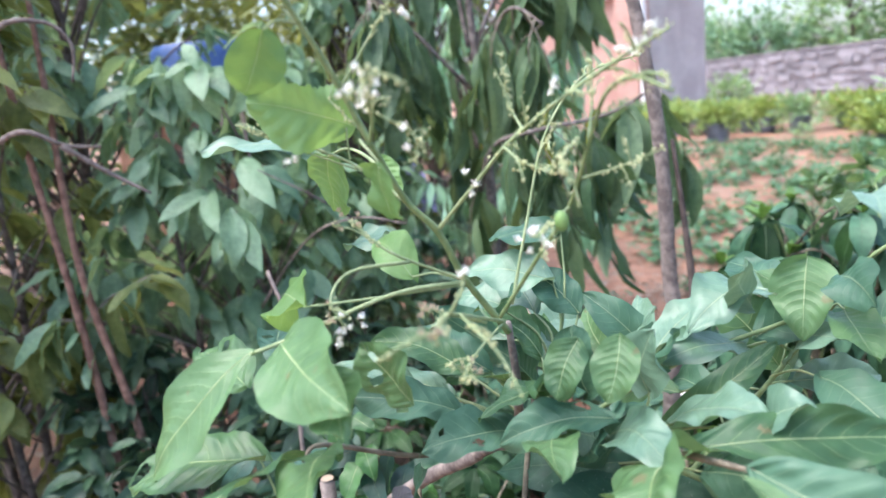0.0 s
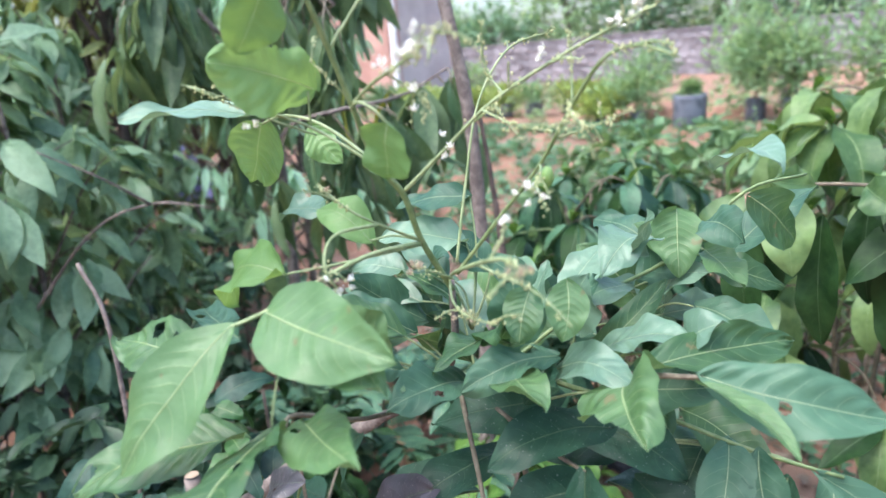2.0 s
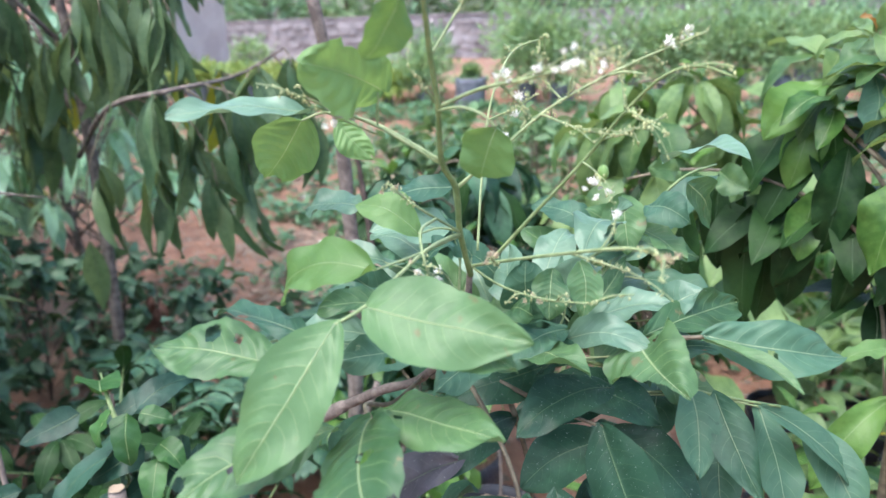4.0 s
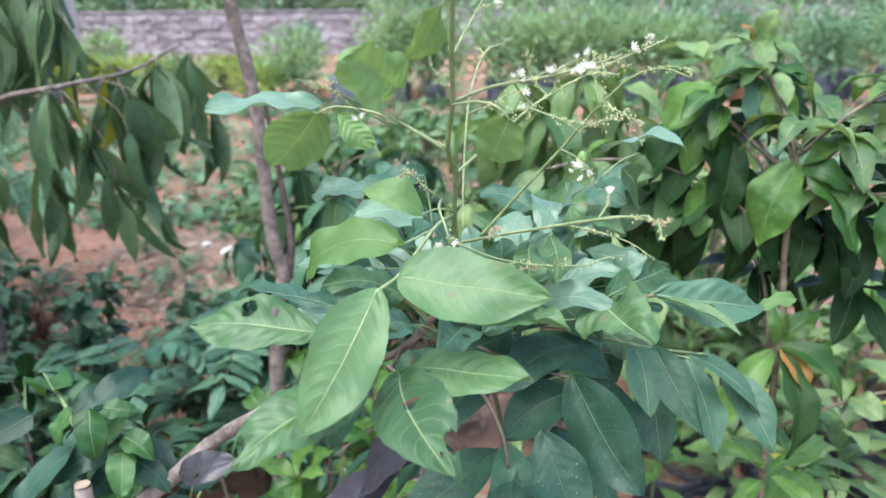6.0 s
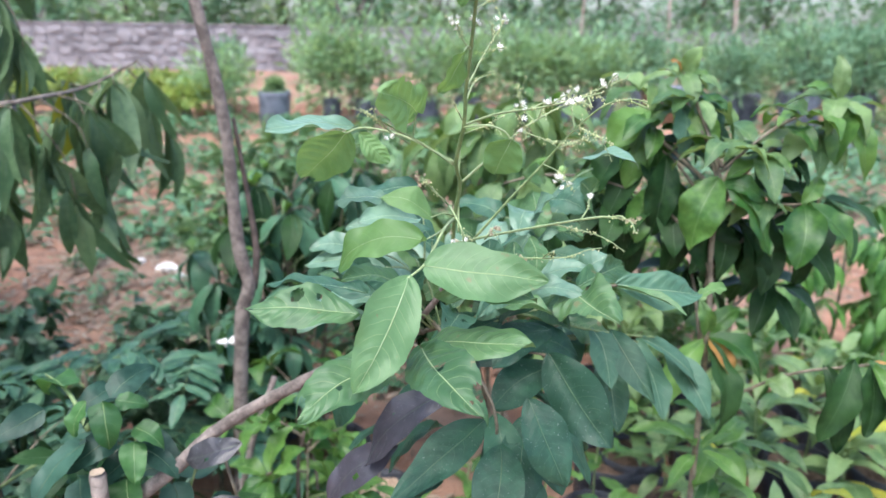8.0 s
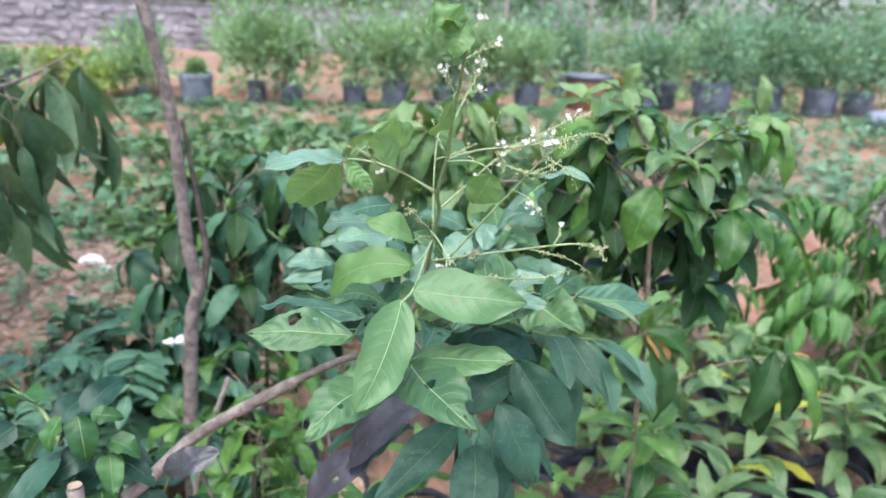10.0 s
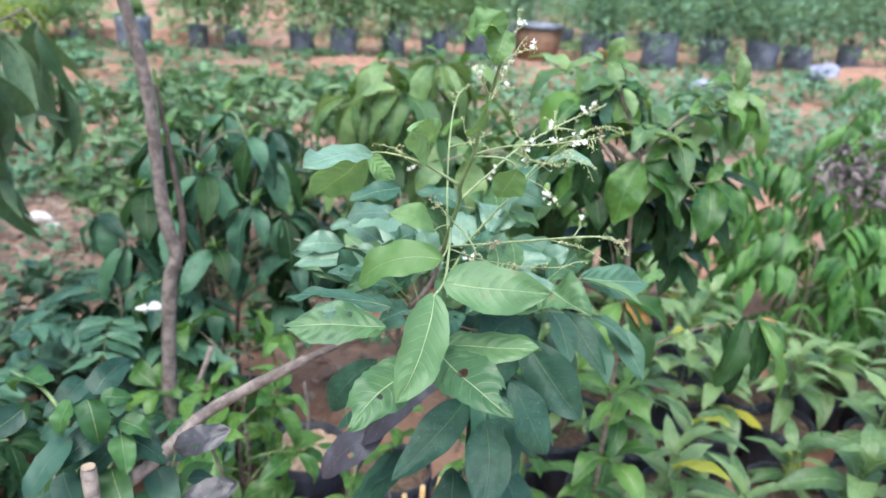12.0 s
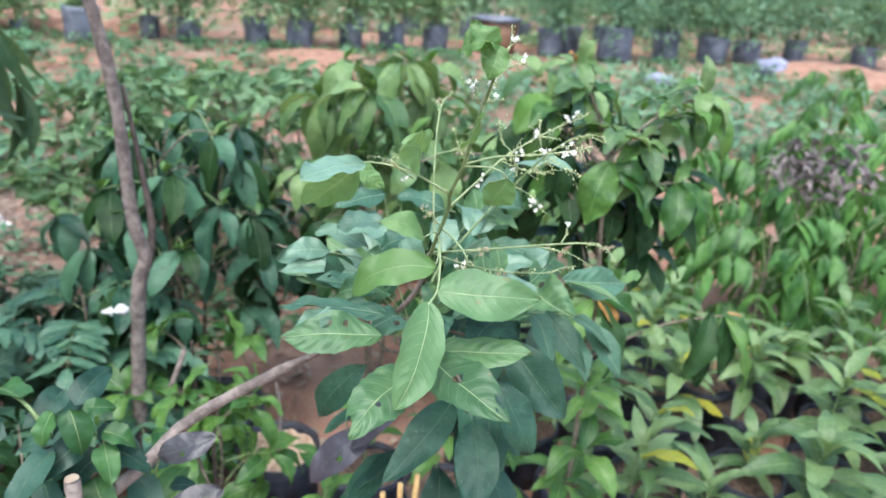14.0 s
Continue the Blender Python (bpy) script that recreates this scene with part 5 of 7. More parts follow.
# leaves behind the stem
back = [((0.142, 0.25, 1.174), (0.218, 0.292, 1.243), 0.045), ((0.113, 0.229, 1.174), (0.08, 0.187, 1.225), 0.043), ((0.11, 0.13, 1.215), (0.125, 0.091, 1.255), 0.030), ((0.14, 0.19, 1.23), (0.18, 0.151, 1.223), 0.038),
        ((0.071, 0.069, 1.134), (0.122, 0.138, 1.192), 0.026), ((0.05, 0.1, 1.18), (0.065, 0.16, 1.211), 0.041), ((0.06, 0.1, 1.17), (0.09, 0.066, 1.209), 0.036), ((0.066, 0.251, 1.124), (0.007, 0.232, 1.189), 0.050),
        ((0.10, 0.20, 1.15), (0.15, 0.17, 1.19), 0.038), ((-0.074, 0.069, 1.155), (-0.12, 0.023, 1.205), 0.040), ((-0.09, 0.136, 1.145), (-0.171, 0.17, 1.128), 0.036), ((-0.113, 0.207, 1.131), (-0.173, 0.161, 1.154), 0.041),
        ((-0.05, 0.08, 1.13), (-0.024, 0.028, 1.182), 0.040), ((-0.03, 0.07, 1.12), (-0.069, -0.007, 1.165), 0.038), ((0.03, 0.05, 1.12), (0.034, -0.023, 1.153), 0.040),
        ((0.06, 0.05, 1.13), (0.09, -0.019, 1.16), 0.038), ((-0.06, 0.12, 1.14), (-0.135, 0.10, 1.165), 0.040), ((-0.04, 0.10, 1.13), (-0.10, 0.155, 1.165), 0.042), ((-0.08, 0.10, 1.14), (-0.15, 0.075, 1.178), 0.036),
        ((-0.03, 0.16, 1.13), (-0.10, 0.20, 1.165), 0.044), ((-0.02, 0.18, 1.12), (-0.065, 0.235, 1.170), 0.042), ((0.0, 0.17, 1.14), (-0.055, 0.14, 1.20), 0.040), ((-0.07, 0.17, 1.10), (-0.145, 0.15, 1.13), 0.044),
        ((0.02, 0.10, 1.15), (0.005, 0.165, 1.19), 0.042), ((0.09, 0.17, 1.18), (0.13, 0.24, 1.19), 0.044)]
for k, (b, t, w) in enumerate(back):
    nrm = Vector((0.65 * math.sin(k * 1.9) - 0.15, -0.5, 0.65 + 0.25 * math.cos(k * 2.3)))
    blade(sapling, b, t, w, nrm, (M_BLUISH, M_YOUNG, M_PALE)[k % 3], arch=0.10 + 0.04 * math.sin(k), fold=0.16, wave=0.08, nu=18, nv=8, twist=0.5 * math.sin(k * 2.7))
blade(sapling, (0.105, 0.155, 1.222), (0.084, 0.090, 1.204), 0.046, (0.1, -0.45, 0.88), M_PALE, "pale green leaf curved downwards", arch=0.16, fold=0.18, wave=0.10, nu=24, nv=10, shape="ovate")
blade(sapling, (0.115, 0.196, 1.238), (0.124, 0.171, 1.183), 0.045, (0.35, -0.85, 0.38), M_YOUNG, arch=0.05, fold=0.12, wave=0.06, nu=24, nv=8, shape="ovate")
blade(sapling, (0.152, 0.161, 1.279), (0.213, 0.063, 1.300), 0.030, (0.1, -0.3, 0.95), M_PALE, arch=0.10, fold=0.25, wave=0.10, nu=24, nv=8)
blade(sapling, (0.178, 0.179, 1.255), (0.205, 0.237, 1.205), 0.046, (0.25, -0.75, 0.5), M_YOUNG, arch=0.08, fold=0.16, wave=0.06, nu=24, nv=8)
fill = [((-0.06, 0.03, 1.16), (-0.135, 0.015, 1.186), 0.036), ((-0.05, 0.00, 1.17), (-0.115, -0.045, 1.196), 0.038), ((-0.07, -0.04, 1.17), (-0.150, -0.070, 1.172), 0.034), ((-0.04, -0.02, 1.15), (-0.085, -0.085, 1.170), 0.040),
        ((0.05, 0.00, 1.15), (0.100, -0.060, 1.165), 0.038), ((0.07, 0.02, 1.15), (0.145, -0.020, 1.170), 0.036), ((0.01, 0.00, 1.14), (-0.010, -0.080, 1.150), 0.042), ((0.02, 0.03, 1.16), (0.055, -0.03, 1.195), 0.036),
        ((0.09, 0.06, 1.15), (0.165, 0.050, 1.180), 0.038), ((0.12, 0.05, 1.13), (0.205, 0.060, 1.140), 0.042), ((-0.03, 0.06, 1.17), (-0.07, 0.030, 1.212), 0.036), ((-0.10, 0.02, 1.13), (-0.165, -0.03, 1.135), 0.036)]
for k, (b, t, w) in enumerate(fill):
    blade(sapling, b, t, w, (0.4 * math.sin(k * 2.3), -0.40, 0.85), (M_BLUISH, M_YOUNG, M_PALE)[k % 3], arch=0.12, fold=0.18, wave=0.09, nu=40, nv=16, twist=0.4 * math.sin(k * 1.3), ragged=0.03,
          holes=((0.55, 0.45, 0.004), (0.8, -0.5, 0.003)) if k % 3 == 0 else ())
    tube("leaf_stalk", local([(0.3 * b[0], 0.045, 1.105), tuple(0.5 * (q + c) for q, c in zip(b, (0.3 * b[0], 0.045, 1.115))), b]), 0.0013, 0.0009, M_STALK, sapling, 5, 4)
# a second leafy shoot behind the stem
tube("twig", local([(0.06, 0.05, 1.06), (0.075, 0.14, 1.10), (0.105, 0.19, 1.16), (0.12, 0.22, 1.19)]), 0.0026, 0.0014, M_STEM, sapling, 6, 6)
rr_s2 = random.Random(91)
for k in range(11):
    q = k / 10
    a = 2.4 * k + rr_s2.uniform(-0.4, 0.4)
    foot = Vector((0.07 + 0.05 * q, 0.14 + 0.08 * q, 1.10 + 0.09 * q))
    out = Vector((math.cos(a), 0.7 * math.sin(a), rr_s2.uniform(-0.35, 0.45)))
    b = foot + out * rr_s2.uniform(0.03, 0.07) * (1.3 - 0.6 * q)
    d = (out + Vector((0, -0.15, -rr_s2.uniform(0.0, 0.7)))).normalized()
    blade(sapling, b, b + d * rr_s2.uniform(0.060, 0.085), rr_s2.uniform(0.034, 0.046), (0.5 * math.cos(a) + rr_s2.uniform(-0.3, 0.3), -0.55, 0.75), (M_YOUNG, M_BLUISH, M_YOUNG, M_PALE)[k % 4], arch=0.10, fold=rr_s2.uniform(0.12, 0.3), wave=0.10, nu=20, nv=8, twist=rr_s2.uniform(-0.6, 0.6))
    tube("leaf_stalk", local([tuple(foot), tuple(foot.lerp(b, 0.5) + Vector((0, 0, 0.006))), tuple(b)]), 0.0011, 0.0008, M_STALK, sapling, 5, 4)
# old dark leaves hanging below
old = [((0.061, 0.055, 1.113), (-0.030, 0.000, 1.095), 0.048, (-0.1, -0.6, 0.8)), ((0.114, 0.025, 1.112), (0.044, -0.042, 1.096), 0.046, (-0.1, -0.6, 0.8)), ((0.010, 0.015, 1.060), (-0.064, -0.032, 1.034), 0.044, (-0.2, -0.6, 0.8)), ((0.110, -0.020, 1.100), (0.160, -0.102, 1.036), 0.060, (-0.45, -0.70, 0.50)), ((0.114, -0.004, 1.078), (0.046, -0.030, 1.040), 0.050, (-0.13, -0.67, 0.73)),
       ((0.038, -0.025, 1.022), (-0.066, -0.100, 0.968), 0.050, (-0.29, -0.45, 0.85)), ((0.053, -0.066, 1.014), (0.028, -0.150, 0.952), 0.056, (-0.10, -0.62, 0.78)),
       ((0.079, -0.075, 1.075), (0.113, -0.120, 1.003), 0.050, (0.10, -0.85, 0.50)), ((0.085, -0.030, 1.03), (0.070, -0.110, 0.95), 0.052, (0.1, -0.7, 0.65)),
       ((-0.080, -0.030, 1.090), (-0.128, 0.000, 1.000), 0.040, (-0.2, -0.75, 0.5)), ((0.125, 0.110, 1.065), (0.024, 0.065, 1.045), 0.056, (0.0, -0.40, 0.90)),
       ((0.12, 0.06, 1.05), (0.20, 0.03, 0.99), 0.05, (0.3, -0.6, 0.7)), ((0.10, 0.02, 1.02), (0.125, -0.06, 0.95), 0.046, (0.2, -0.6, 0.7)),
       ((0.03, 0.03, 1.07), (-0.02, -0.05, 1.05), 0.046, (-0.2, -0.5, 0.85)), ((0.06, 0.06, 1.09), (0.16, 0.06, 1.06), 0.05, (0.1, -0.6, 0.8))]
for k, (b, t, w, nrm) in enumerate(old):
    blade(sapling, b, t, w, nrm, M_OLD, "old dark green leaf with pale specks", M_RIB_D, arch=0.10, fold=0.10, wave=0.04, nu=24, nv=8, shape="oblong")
for b, t, w, nrm in [((-0.004, -0.042, 1.067), (-0.095, -0.030, 0.968), 0.048, (-0.5, -0.55, 0.65)), ((-0.06, -0.02, 0.985), (-0.140, -0.01, 0.905), 0.046, (-0.45, -0.6, 0.6)),
                     ((-0.262, 0.07, 0.935), (-0.338, 0.085, 0.900), 0.042, (-0.1, -0.55, 0.8)), ((-0.255, 0.05, 0.86), (-0.335, 0.045, 0.825), 0.044, (-0.2, -0.55, 0.8))]:
    blade(sapling, b, t, w, nrm, M_PURPLE, "dark purplish old leaf with pale specks", M_RIB_D, arch=0.10, fold=0.12, wave=0.06, nu=26, nv=8, holes=((0.5, 0.3, 0.003),))
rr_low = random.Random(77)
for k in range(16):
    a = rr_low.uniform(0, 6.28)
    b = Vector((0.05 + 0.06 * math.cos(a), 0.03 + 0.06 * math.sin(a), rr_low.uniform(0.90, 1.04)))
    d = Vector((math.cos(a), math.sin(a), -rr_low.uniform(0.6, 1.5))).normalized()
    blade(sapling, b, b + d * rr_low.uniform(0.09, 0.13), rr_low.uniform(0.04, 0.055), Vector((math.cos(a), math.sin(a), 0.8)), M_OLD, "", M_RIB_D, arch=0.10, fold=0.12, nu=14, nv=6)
tube("twig", local([(0.02, 0.03, 1.11), (0.045, 0.03, 1.02), (0.05, 0.03, 0.92)]), 0.003, 0.0016, M_TWIG, sapling, 6, 5)

# flower sprays
r = raceme(sapling, [(0.001, -0.004, 1.224), (0.045, -0.065, 1.252), (0.108, -0.133, 1.284), (0.128, -0.150, 1.290), (0.143, -0.165, 1.290)], 0.0014, 16, 0.72, 2, M_STALK, 1, "arching green flower stalk")
flowers(r, (0.143, -0.165, 1.289), 4, 0.003, 0.0032, FADED)
r = raceme(sapling, [(0.106, -0.130, 1.283), (0.112, -0.128, 1.293), (0.113, -0.125, 1.300)], 0.0009, 6, 0.4, 0, M_STALK, 2)
flowers(r, (0.113, -0.125, 1.302), 3, 0.0010, 0.0026)
r = raceme(sapling, [(0.085, -0.108, 1.273), (0.105, -0.115, 1.270), (0.122, -0.119, 1.267)], 0.0009, 22, 0.3, 2, M_STALK, 3)
r = raceme(sapling, [(0.001, -0.004, 1.224), (0.035, -0.055, 1.228), (0.07, -0.095, 1.236), (0.105, -0.125, 1.247)], 0.0011, 24, 0.45, 3, M_STALK, 4)
flowers(r, (0.062, -0.085, 1.232), 4, 0.004, 0.0032, FADED)
r = raceme(sapling, [(0.03, -0.045, 1.24), (0.032, -0.07, 1.252), (0.033, -0.09, 1.262)], 0.0009, 10, 0.3, 1, M_STALK, 5)
flowers(r, (0.034, -0.092, 1.262), 5, 0.003, 0.0034, FADED)
r = raceme(sapling, [(0, -0.036, 1.262), (-0.010, -0.075, 1.284), (-0.020, -0.088, 1.296), (-0.033, -0.097, 1.311)], 0.0011, 20, 0.6, 2, M_STALK, 6)
flowers(r, (-0.033, -0.097, 1.311), 5, 0.004, 0.0030, FADED)
r = raceme(sapling, [(-0.008, -0.072, 1.281), (-0.006, -0.115, 1.285), (0.001, -0.135, 1.274), (0.004, -0.13, 1.256)], 0.0012, 10, 0.6, 1, M_STALK, 7)
flowers(r, (0.004, -0.128, 1.253), 9, 0.005, 0.0036)
flowers(r, (-0.004, -0.135, 1.262), 5, 0.005, 0.0034, FADED)
r = raceme(sapling, [(0.022, -0.026, 1.237), (0.055, -0.025, 1.276), (0.088, -0.026, 1.314), (0.115, -0.038, 1.350), (0.138, -0.051, 1.374), (0.158, -0.056, 1.380), (0.180, -0.060, 1.373)], 0.0015, 18, 0.72, 2, M_STEM, 8, "long straight flower stalk")
r = raceme(sapling, [(0.088, -0.026, 1.314), (0.099, -0.05, 1.311), (0.101, -0.065, 1.307)], 0.0008, 14, 0.5, 2, M_STALK, 9)
flowers(r, (0.100, -0.066, 1.305), 7, 0.004, 0.0038)
part("fruit", mesh_from("fruit", *blob_data(tuple(Vector((0.103, -0.049, 1.311)) - SO), 0.0038, 1.5, 10, 8), [M_FRUIT]), None, sapling, "small unripe green fruit")
raceme(sapling, [(0.112, -0.036, 1.346), (0.118, -0.05, 1.352), (0.13, -0.075, 1.348), (0.14, -0.085, 1.343)], 0.0008, 26, 0.3, 3, M_STALK, 10)
raceme(sapling, [(0.10, -0.03, 1.330), (0.12, -0.02, 1.336), (0.142, -0.015, 1.344)], 0.0008, 24, 0.3, 3, M_STALK, 11)
raceme(sapling, [(0.115, -0.038, 1.352), (0.112, -0.03, 1.372), (0.110, -0.028, 1.392)], 0.0008, 20, 0.4, 2, M_STALK, 12)
raceme(sapling, [(0.006, 0.0, 1.236), (0.006, 0.02, 1.29), (0.010, 0.04, 1.348), (0.022, 0.07, 1.385), (0.044, 0.105, 1.396)], 0.0012, 20, 0.7, 3, M_STALK, 13, "thin curving flower stalk")
raceme(sapling, [(0.009, 0.035, 1.335), (0.03, 0.02, 1.345), (0.05, 0.01, 1.357)], 0.0008, 16, 0.4, 3, M_STALK, 14)
r = raceme(sapling, [(0.003, -0.097, 1.360), (0.032, -0.112, 1.372), (0.066, -0.135, 1.380), (0.094, -0.152, 1.389), (0.108, -0.160, 1.394)], 0.0012, 34, 0.35, 5, M_STALK, 15, "flowering spray with open white flowers")
flowers(r, (0.090, -0.150, 1.389), 8, 0.004, 0.0038)
flowers(r, (0.072, -0.138, 1.384), 3, 0.003, 0.0038)
flowers(r, (0.050, -0.122, 1.378), 3, 0.005, 0.0036)
r = raceme(sapling, [(0.045, -0.118, 1.376), (0.052, -0.105, 1.366), (0.060, -0.100, 1.356)], 0.0008, 22, 0.3, 3, M_STALK, 16)
flowers(r, (0.056, -0.102, 1.362), 2, 0.003, 0.0036)
r = raceme(sapling, [(0.003, -0.055, 1.299), (0.034, -0.050, 1.326), (0.067, -0.045, 1.354), (0.115, -0.040, 1.380), (0.163, -0.036, 1.400)], 0.0014, 40, 0.4, 5, M_STALK, 17, "long spray tipped with white flowers")
flowers(r, (0.140, -0.038, 1.392), 3, 0.003, 0.0037)
flowers(r, (0.152, -0.036, 1.400), 4, 0.003, 0.0037)
flowers(r, (0.100, -0.044, 1.378), 3, 0.003, 0.0037)
flowers(r, (0.036, -0.052, 1.330), 3, 0.003, 0.0036)
r = raceme(sapling, [(0.075, -0.044, 1.358), (0.062, -0.040, 1.372), (0.058, -0.038, 1.392)], 0.0008, 26, 0.3, 2, M_STALK, 18)
raceme(sapling, [(0.06, -0.046, 1.350), (0.085, -0.055, 1.342), (0.11, -0.06, 1.338)], 0.0008, 26, 0.3, 3, M_STALK, 19)
r = raceme(sapling, [(0.003, -0.112, 1.391), (0.014, -0.100, 1.412), (0.026, -0.090, 1.432), (0.038, -0.080, 1.450)], 0.0010, 26, 0.4, 3, M_STALK, 20)
flowers(r, (0.036, -0.082, 1.447), 5, 0.004, 0.0036)
flowers(r, (0.034, -0.085, 1.425), 2, 0.002, 0.0036)
r = raceme(sapling, [(0.005, -0.130, 1.423), (-0.004, -0.138, 1.436), (-0.007, -0.142, 1.444)], 0.0009, 10, 0.4, 1, M_STALK, 21)
flowers(r, (-0.007, -0.142, 1.445), 5, 0.003, 0.0036)
r = raceme(sapling, [(0.006, -0.150, 1.455), (0.022, -0.145, 1.464), (0.040, -0.142, 1.468)], 0.0008, 22, 0.3, 2, M_STALK, 22)
flowers(r, (0.038, -0.142, 1.469), 3, 0.003, 0.0032)
r = raceme(sapling, [(0.007, -0.165, 1.478), (0.013, -0.164, 1.484), (0.020, -0.162, 1.489)], 0.0008, 10, 0.3, 1, M_STALK, 23)
flowers(r, (0.018, -0.163, 1.487), 2, 0.002, 0.0032)
flowers(r, (0.006, -0.145, 1.447), 3, 0.003, 0.0034)
r = raceme(sapling, [(-0.045, -0.078, 1.340), (-0.066, -0.11, 1.358), (-0.082, -0.138, 1.375)], 0.0007, 16, 0.55, 2, M_STALK, 24)
flowers(r, (-0.060, -0.118, 1.350), 3, 0.002, 0.0036)
r = raceme(sapling, [(0.003, -0.098, 1.362), (-0.006, -0.108, 1.378), (-0.012, -0.112, 1.386)], 0.0007, 10, 0.3, 1, M_STALK, 25)
# its black bag stands away under the leaning trunk
sb = thing("grow_bag", (-1.16, 0.02, ground_height(-1.16, 0.02)), "black plastic grow bag holding a leaning sapling", "grow bag")
grow_bag(sb, 0.15, 0.30, seed=3)

# ---------------------------------------------------------------- cut stake and heart-leaved climber beside the trunk
stake = thing("cut_stake", (-0.435, 0.048, 0.0), "cut brown wooden stake with a sawn top", "stake")
tube("pole", [(0.01, 0.0, -0.05), (0.0, 0.0, 0.45), (0, 0, 0.905)], 0.0105, 0.0095, M_BARK, stake, 10, 5, 0.1)
part("cut_end", mesh_from("cut_end", *disc_data(0.0088, 0.909, 12, 0.0008, 1), [M_WOOD]), None, stake, "pale sawn end")

heart = thing("heart_leaved_shrub", (-0.50, 0.10, 0.0), "green shrub with thin heart-shaped leaves, the upper ones brighter", "shrub")
HO = Vector(heart.location)
for pts in [[(-0.50, 0.10, 0.0), (-0.48, 0.10, 0.5), (-0.47, 0.11, 0.93)], [(-0.49, 0.10, 0.55), (-0.42, 0.09, 0.80), (-0.40, 0.09, 0.945)],
            [(-0.47, 0.11, 0.93), (-0.50, 0.13, 0.975), (-0.56, 0.19, 0.972)], [(-0.49, 0.10, 0.6), (-0.55, 0.05, 0.75), (-0.60, 0.02, 0.90)],
            [(-0.49, 0.10, 0.5), (-0.38, 0.12, 0.75), (-0.33, 0.14, 0.90)]]:
    tube("stem", [tuple(Vector(p) - HO) for p in pts], 0.004, 0.0013, M_STEM, heart, 6, 6, 0.1)
hl = [((-0.455, 0.085, 0.985), (-0.479, 0.055, 0.935)), ((-0.435, 0.085, 0.985), (-0.421, 0.050, 0.925)), ((-0.42, 0.09, 0.985), (-0.37, 0.10, 0.975)),
      ((-0.43, 0.10, 0.985), (-0.40, 0.15, 1.0)), ((-0.50, 0.12, 0.985), (-0.56, 0.19, 0.965)), ((-0.52, 0.10, 0.965), (-0.57, 0.05, 0.95)), ((-0.40, 0.09, 0.945), (-0.35, 0.07, 0.925)),
      ((-0.40, 0.08, 0.93), (-0.385, 0.035, 0.89)), ((-0.46, 0.08, 0.93), (-0.50, 0.03, 0.90)), ((-0.35, 0.13, 0.90), (-0.30, 0.14, 0.885)), ((-0.34, 0.13, 0.905), (-0.325, 0.09, 0.875)),
      ((-0.58, 0.05, 0.88), (-0.64, 0.02, 0.87)), ((-0.60, 0.02, 0.90), (-0.61, -0.03, 0.86)), ((-0.55, 0.05, 0.85), (-0.53, 0.0, 0.81)), ((-0.48, 0.09, 0.87), (-0.45, 0.03, 0.83)),
      ((-0.42, 0.09, 0.87), (-0.39, 0.02, 0.84)), ((-0.37, 0.12, 0.87), (-0.40, 0.16, 0.90)), ((-0.37, 0.12, 0.84), (-0.34, 0.05, 0.80)), ((-0.50, 0.10, 0.82), (-0.56, 0.08, 0.78)),
      ((-0.45, 0.10, 0.80), (-0.42, 0.04, 0.76)), ((-0.62, 0.04, 0.86), (-0.68, 0.06, 0.85)), ((-0.56, 0.06, 0.80), (-0.60, 0.02, 0.76))]
rr_h = random.Random(31)
for k, (b, t) in enumerate(hl):
    # listed leaves use the brighter mesh, the others the darker one
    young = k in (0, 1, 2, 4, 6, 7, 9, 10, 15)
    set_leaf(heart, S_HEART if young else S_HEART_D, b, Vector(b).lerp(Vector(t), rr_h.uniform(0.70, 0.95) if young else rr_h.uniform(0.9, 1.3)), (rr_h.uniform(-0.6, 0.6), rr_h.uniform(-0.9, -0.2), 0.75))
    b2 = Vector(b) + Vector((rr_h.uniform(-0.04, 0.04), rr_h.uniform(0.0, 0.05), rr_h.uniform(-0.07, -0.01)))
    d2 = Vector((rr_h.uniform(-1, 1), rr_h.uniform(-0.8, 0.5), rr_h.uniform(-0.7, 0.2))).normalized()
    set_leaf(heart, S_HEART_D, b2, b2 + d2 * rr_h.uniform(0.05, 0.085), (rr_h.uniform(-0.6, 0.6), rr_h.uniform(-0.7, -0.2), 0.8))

# ---------------------------------------------------------------- thin twin trunk behind
twin = thing("young_tree", (-0.50, 0.86, 0.0), "thin grey-brown young tree with a darker second stem", "tree")
TO = Vector(twin.location)
tube("trunk", [tuple(Vector(p) - TO) for p in [(-0.49, 0.86, -0.02), (-0.485, 0.85, 0.35), (-0.472, 0.85, 0.60), (-0.455, 0.85, 0.80), (-0.436, 0.85, 0.872), (-0.455, 0.85, 0.98), (-0.466, 0.85, 1.25), (-0.505, 0.85, 1.48), (-0.56, 0.85, 1.75), (-0.60, 0.86, 2.3)]],
     0.019, 0.011, M_BARK, twin, 10, 6, 0.16, "grey-brown knotted trunk")
tube("second_stem", [tuple(Vector(p) - TO) for p in [(-0.43, 0.865, 0.86), (-0.418, 0.87, 0.95), (-0.432, 0.87, 1.10), (-0.45, 0.865, 1.26)]], 0.0105, 0.004, M_BARK_D, twin, 8, 6, 0.15, "dark dead second stem")
tube("branch", [tuple(Vector(p) - TO) for p in [(-0.52, 0.85, 1.53), (-0.58, 0.85, 1.60), (-0.68, 0.84, 1.68), (-0.8, 0.82, 1.85)]], 0.007, 0.004, M_BARK, twin, 7, 5, 0.15)
rr_t = random.Random(12)
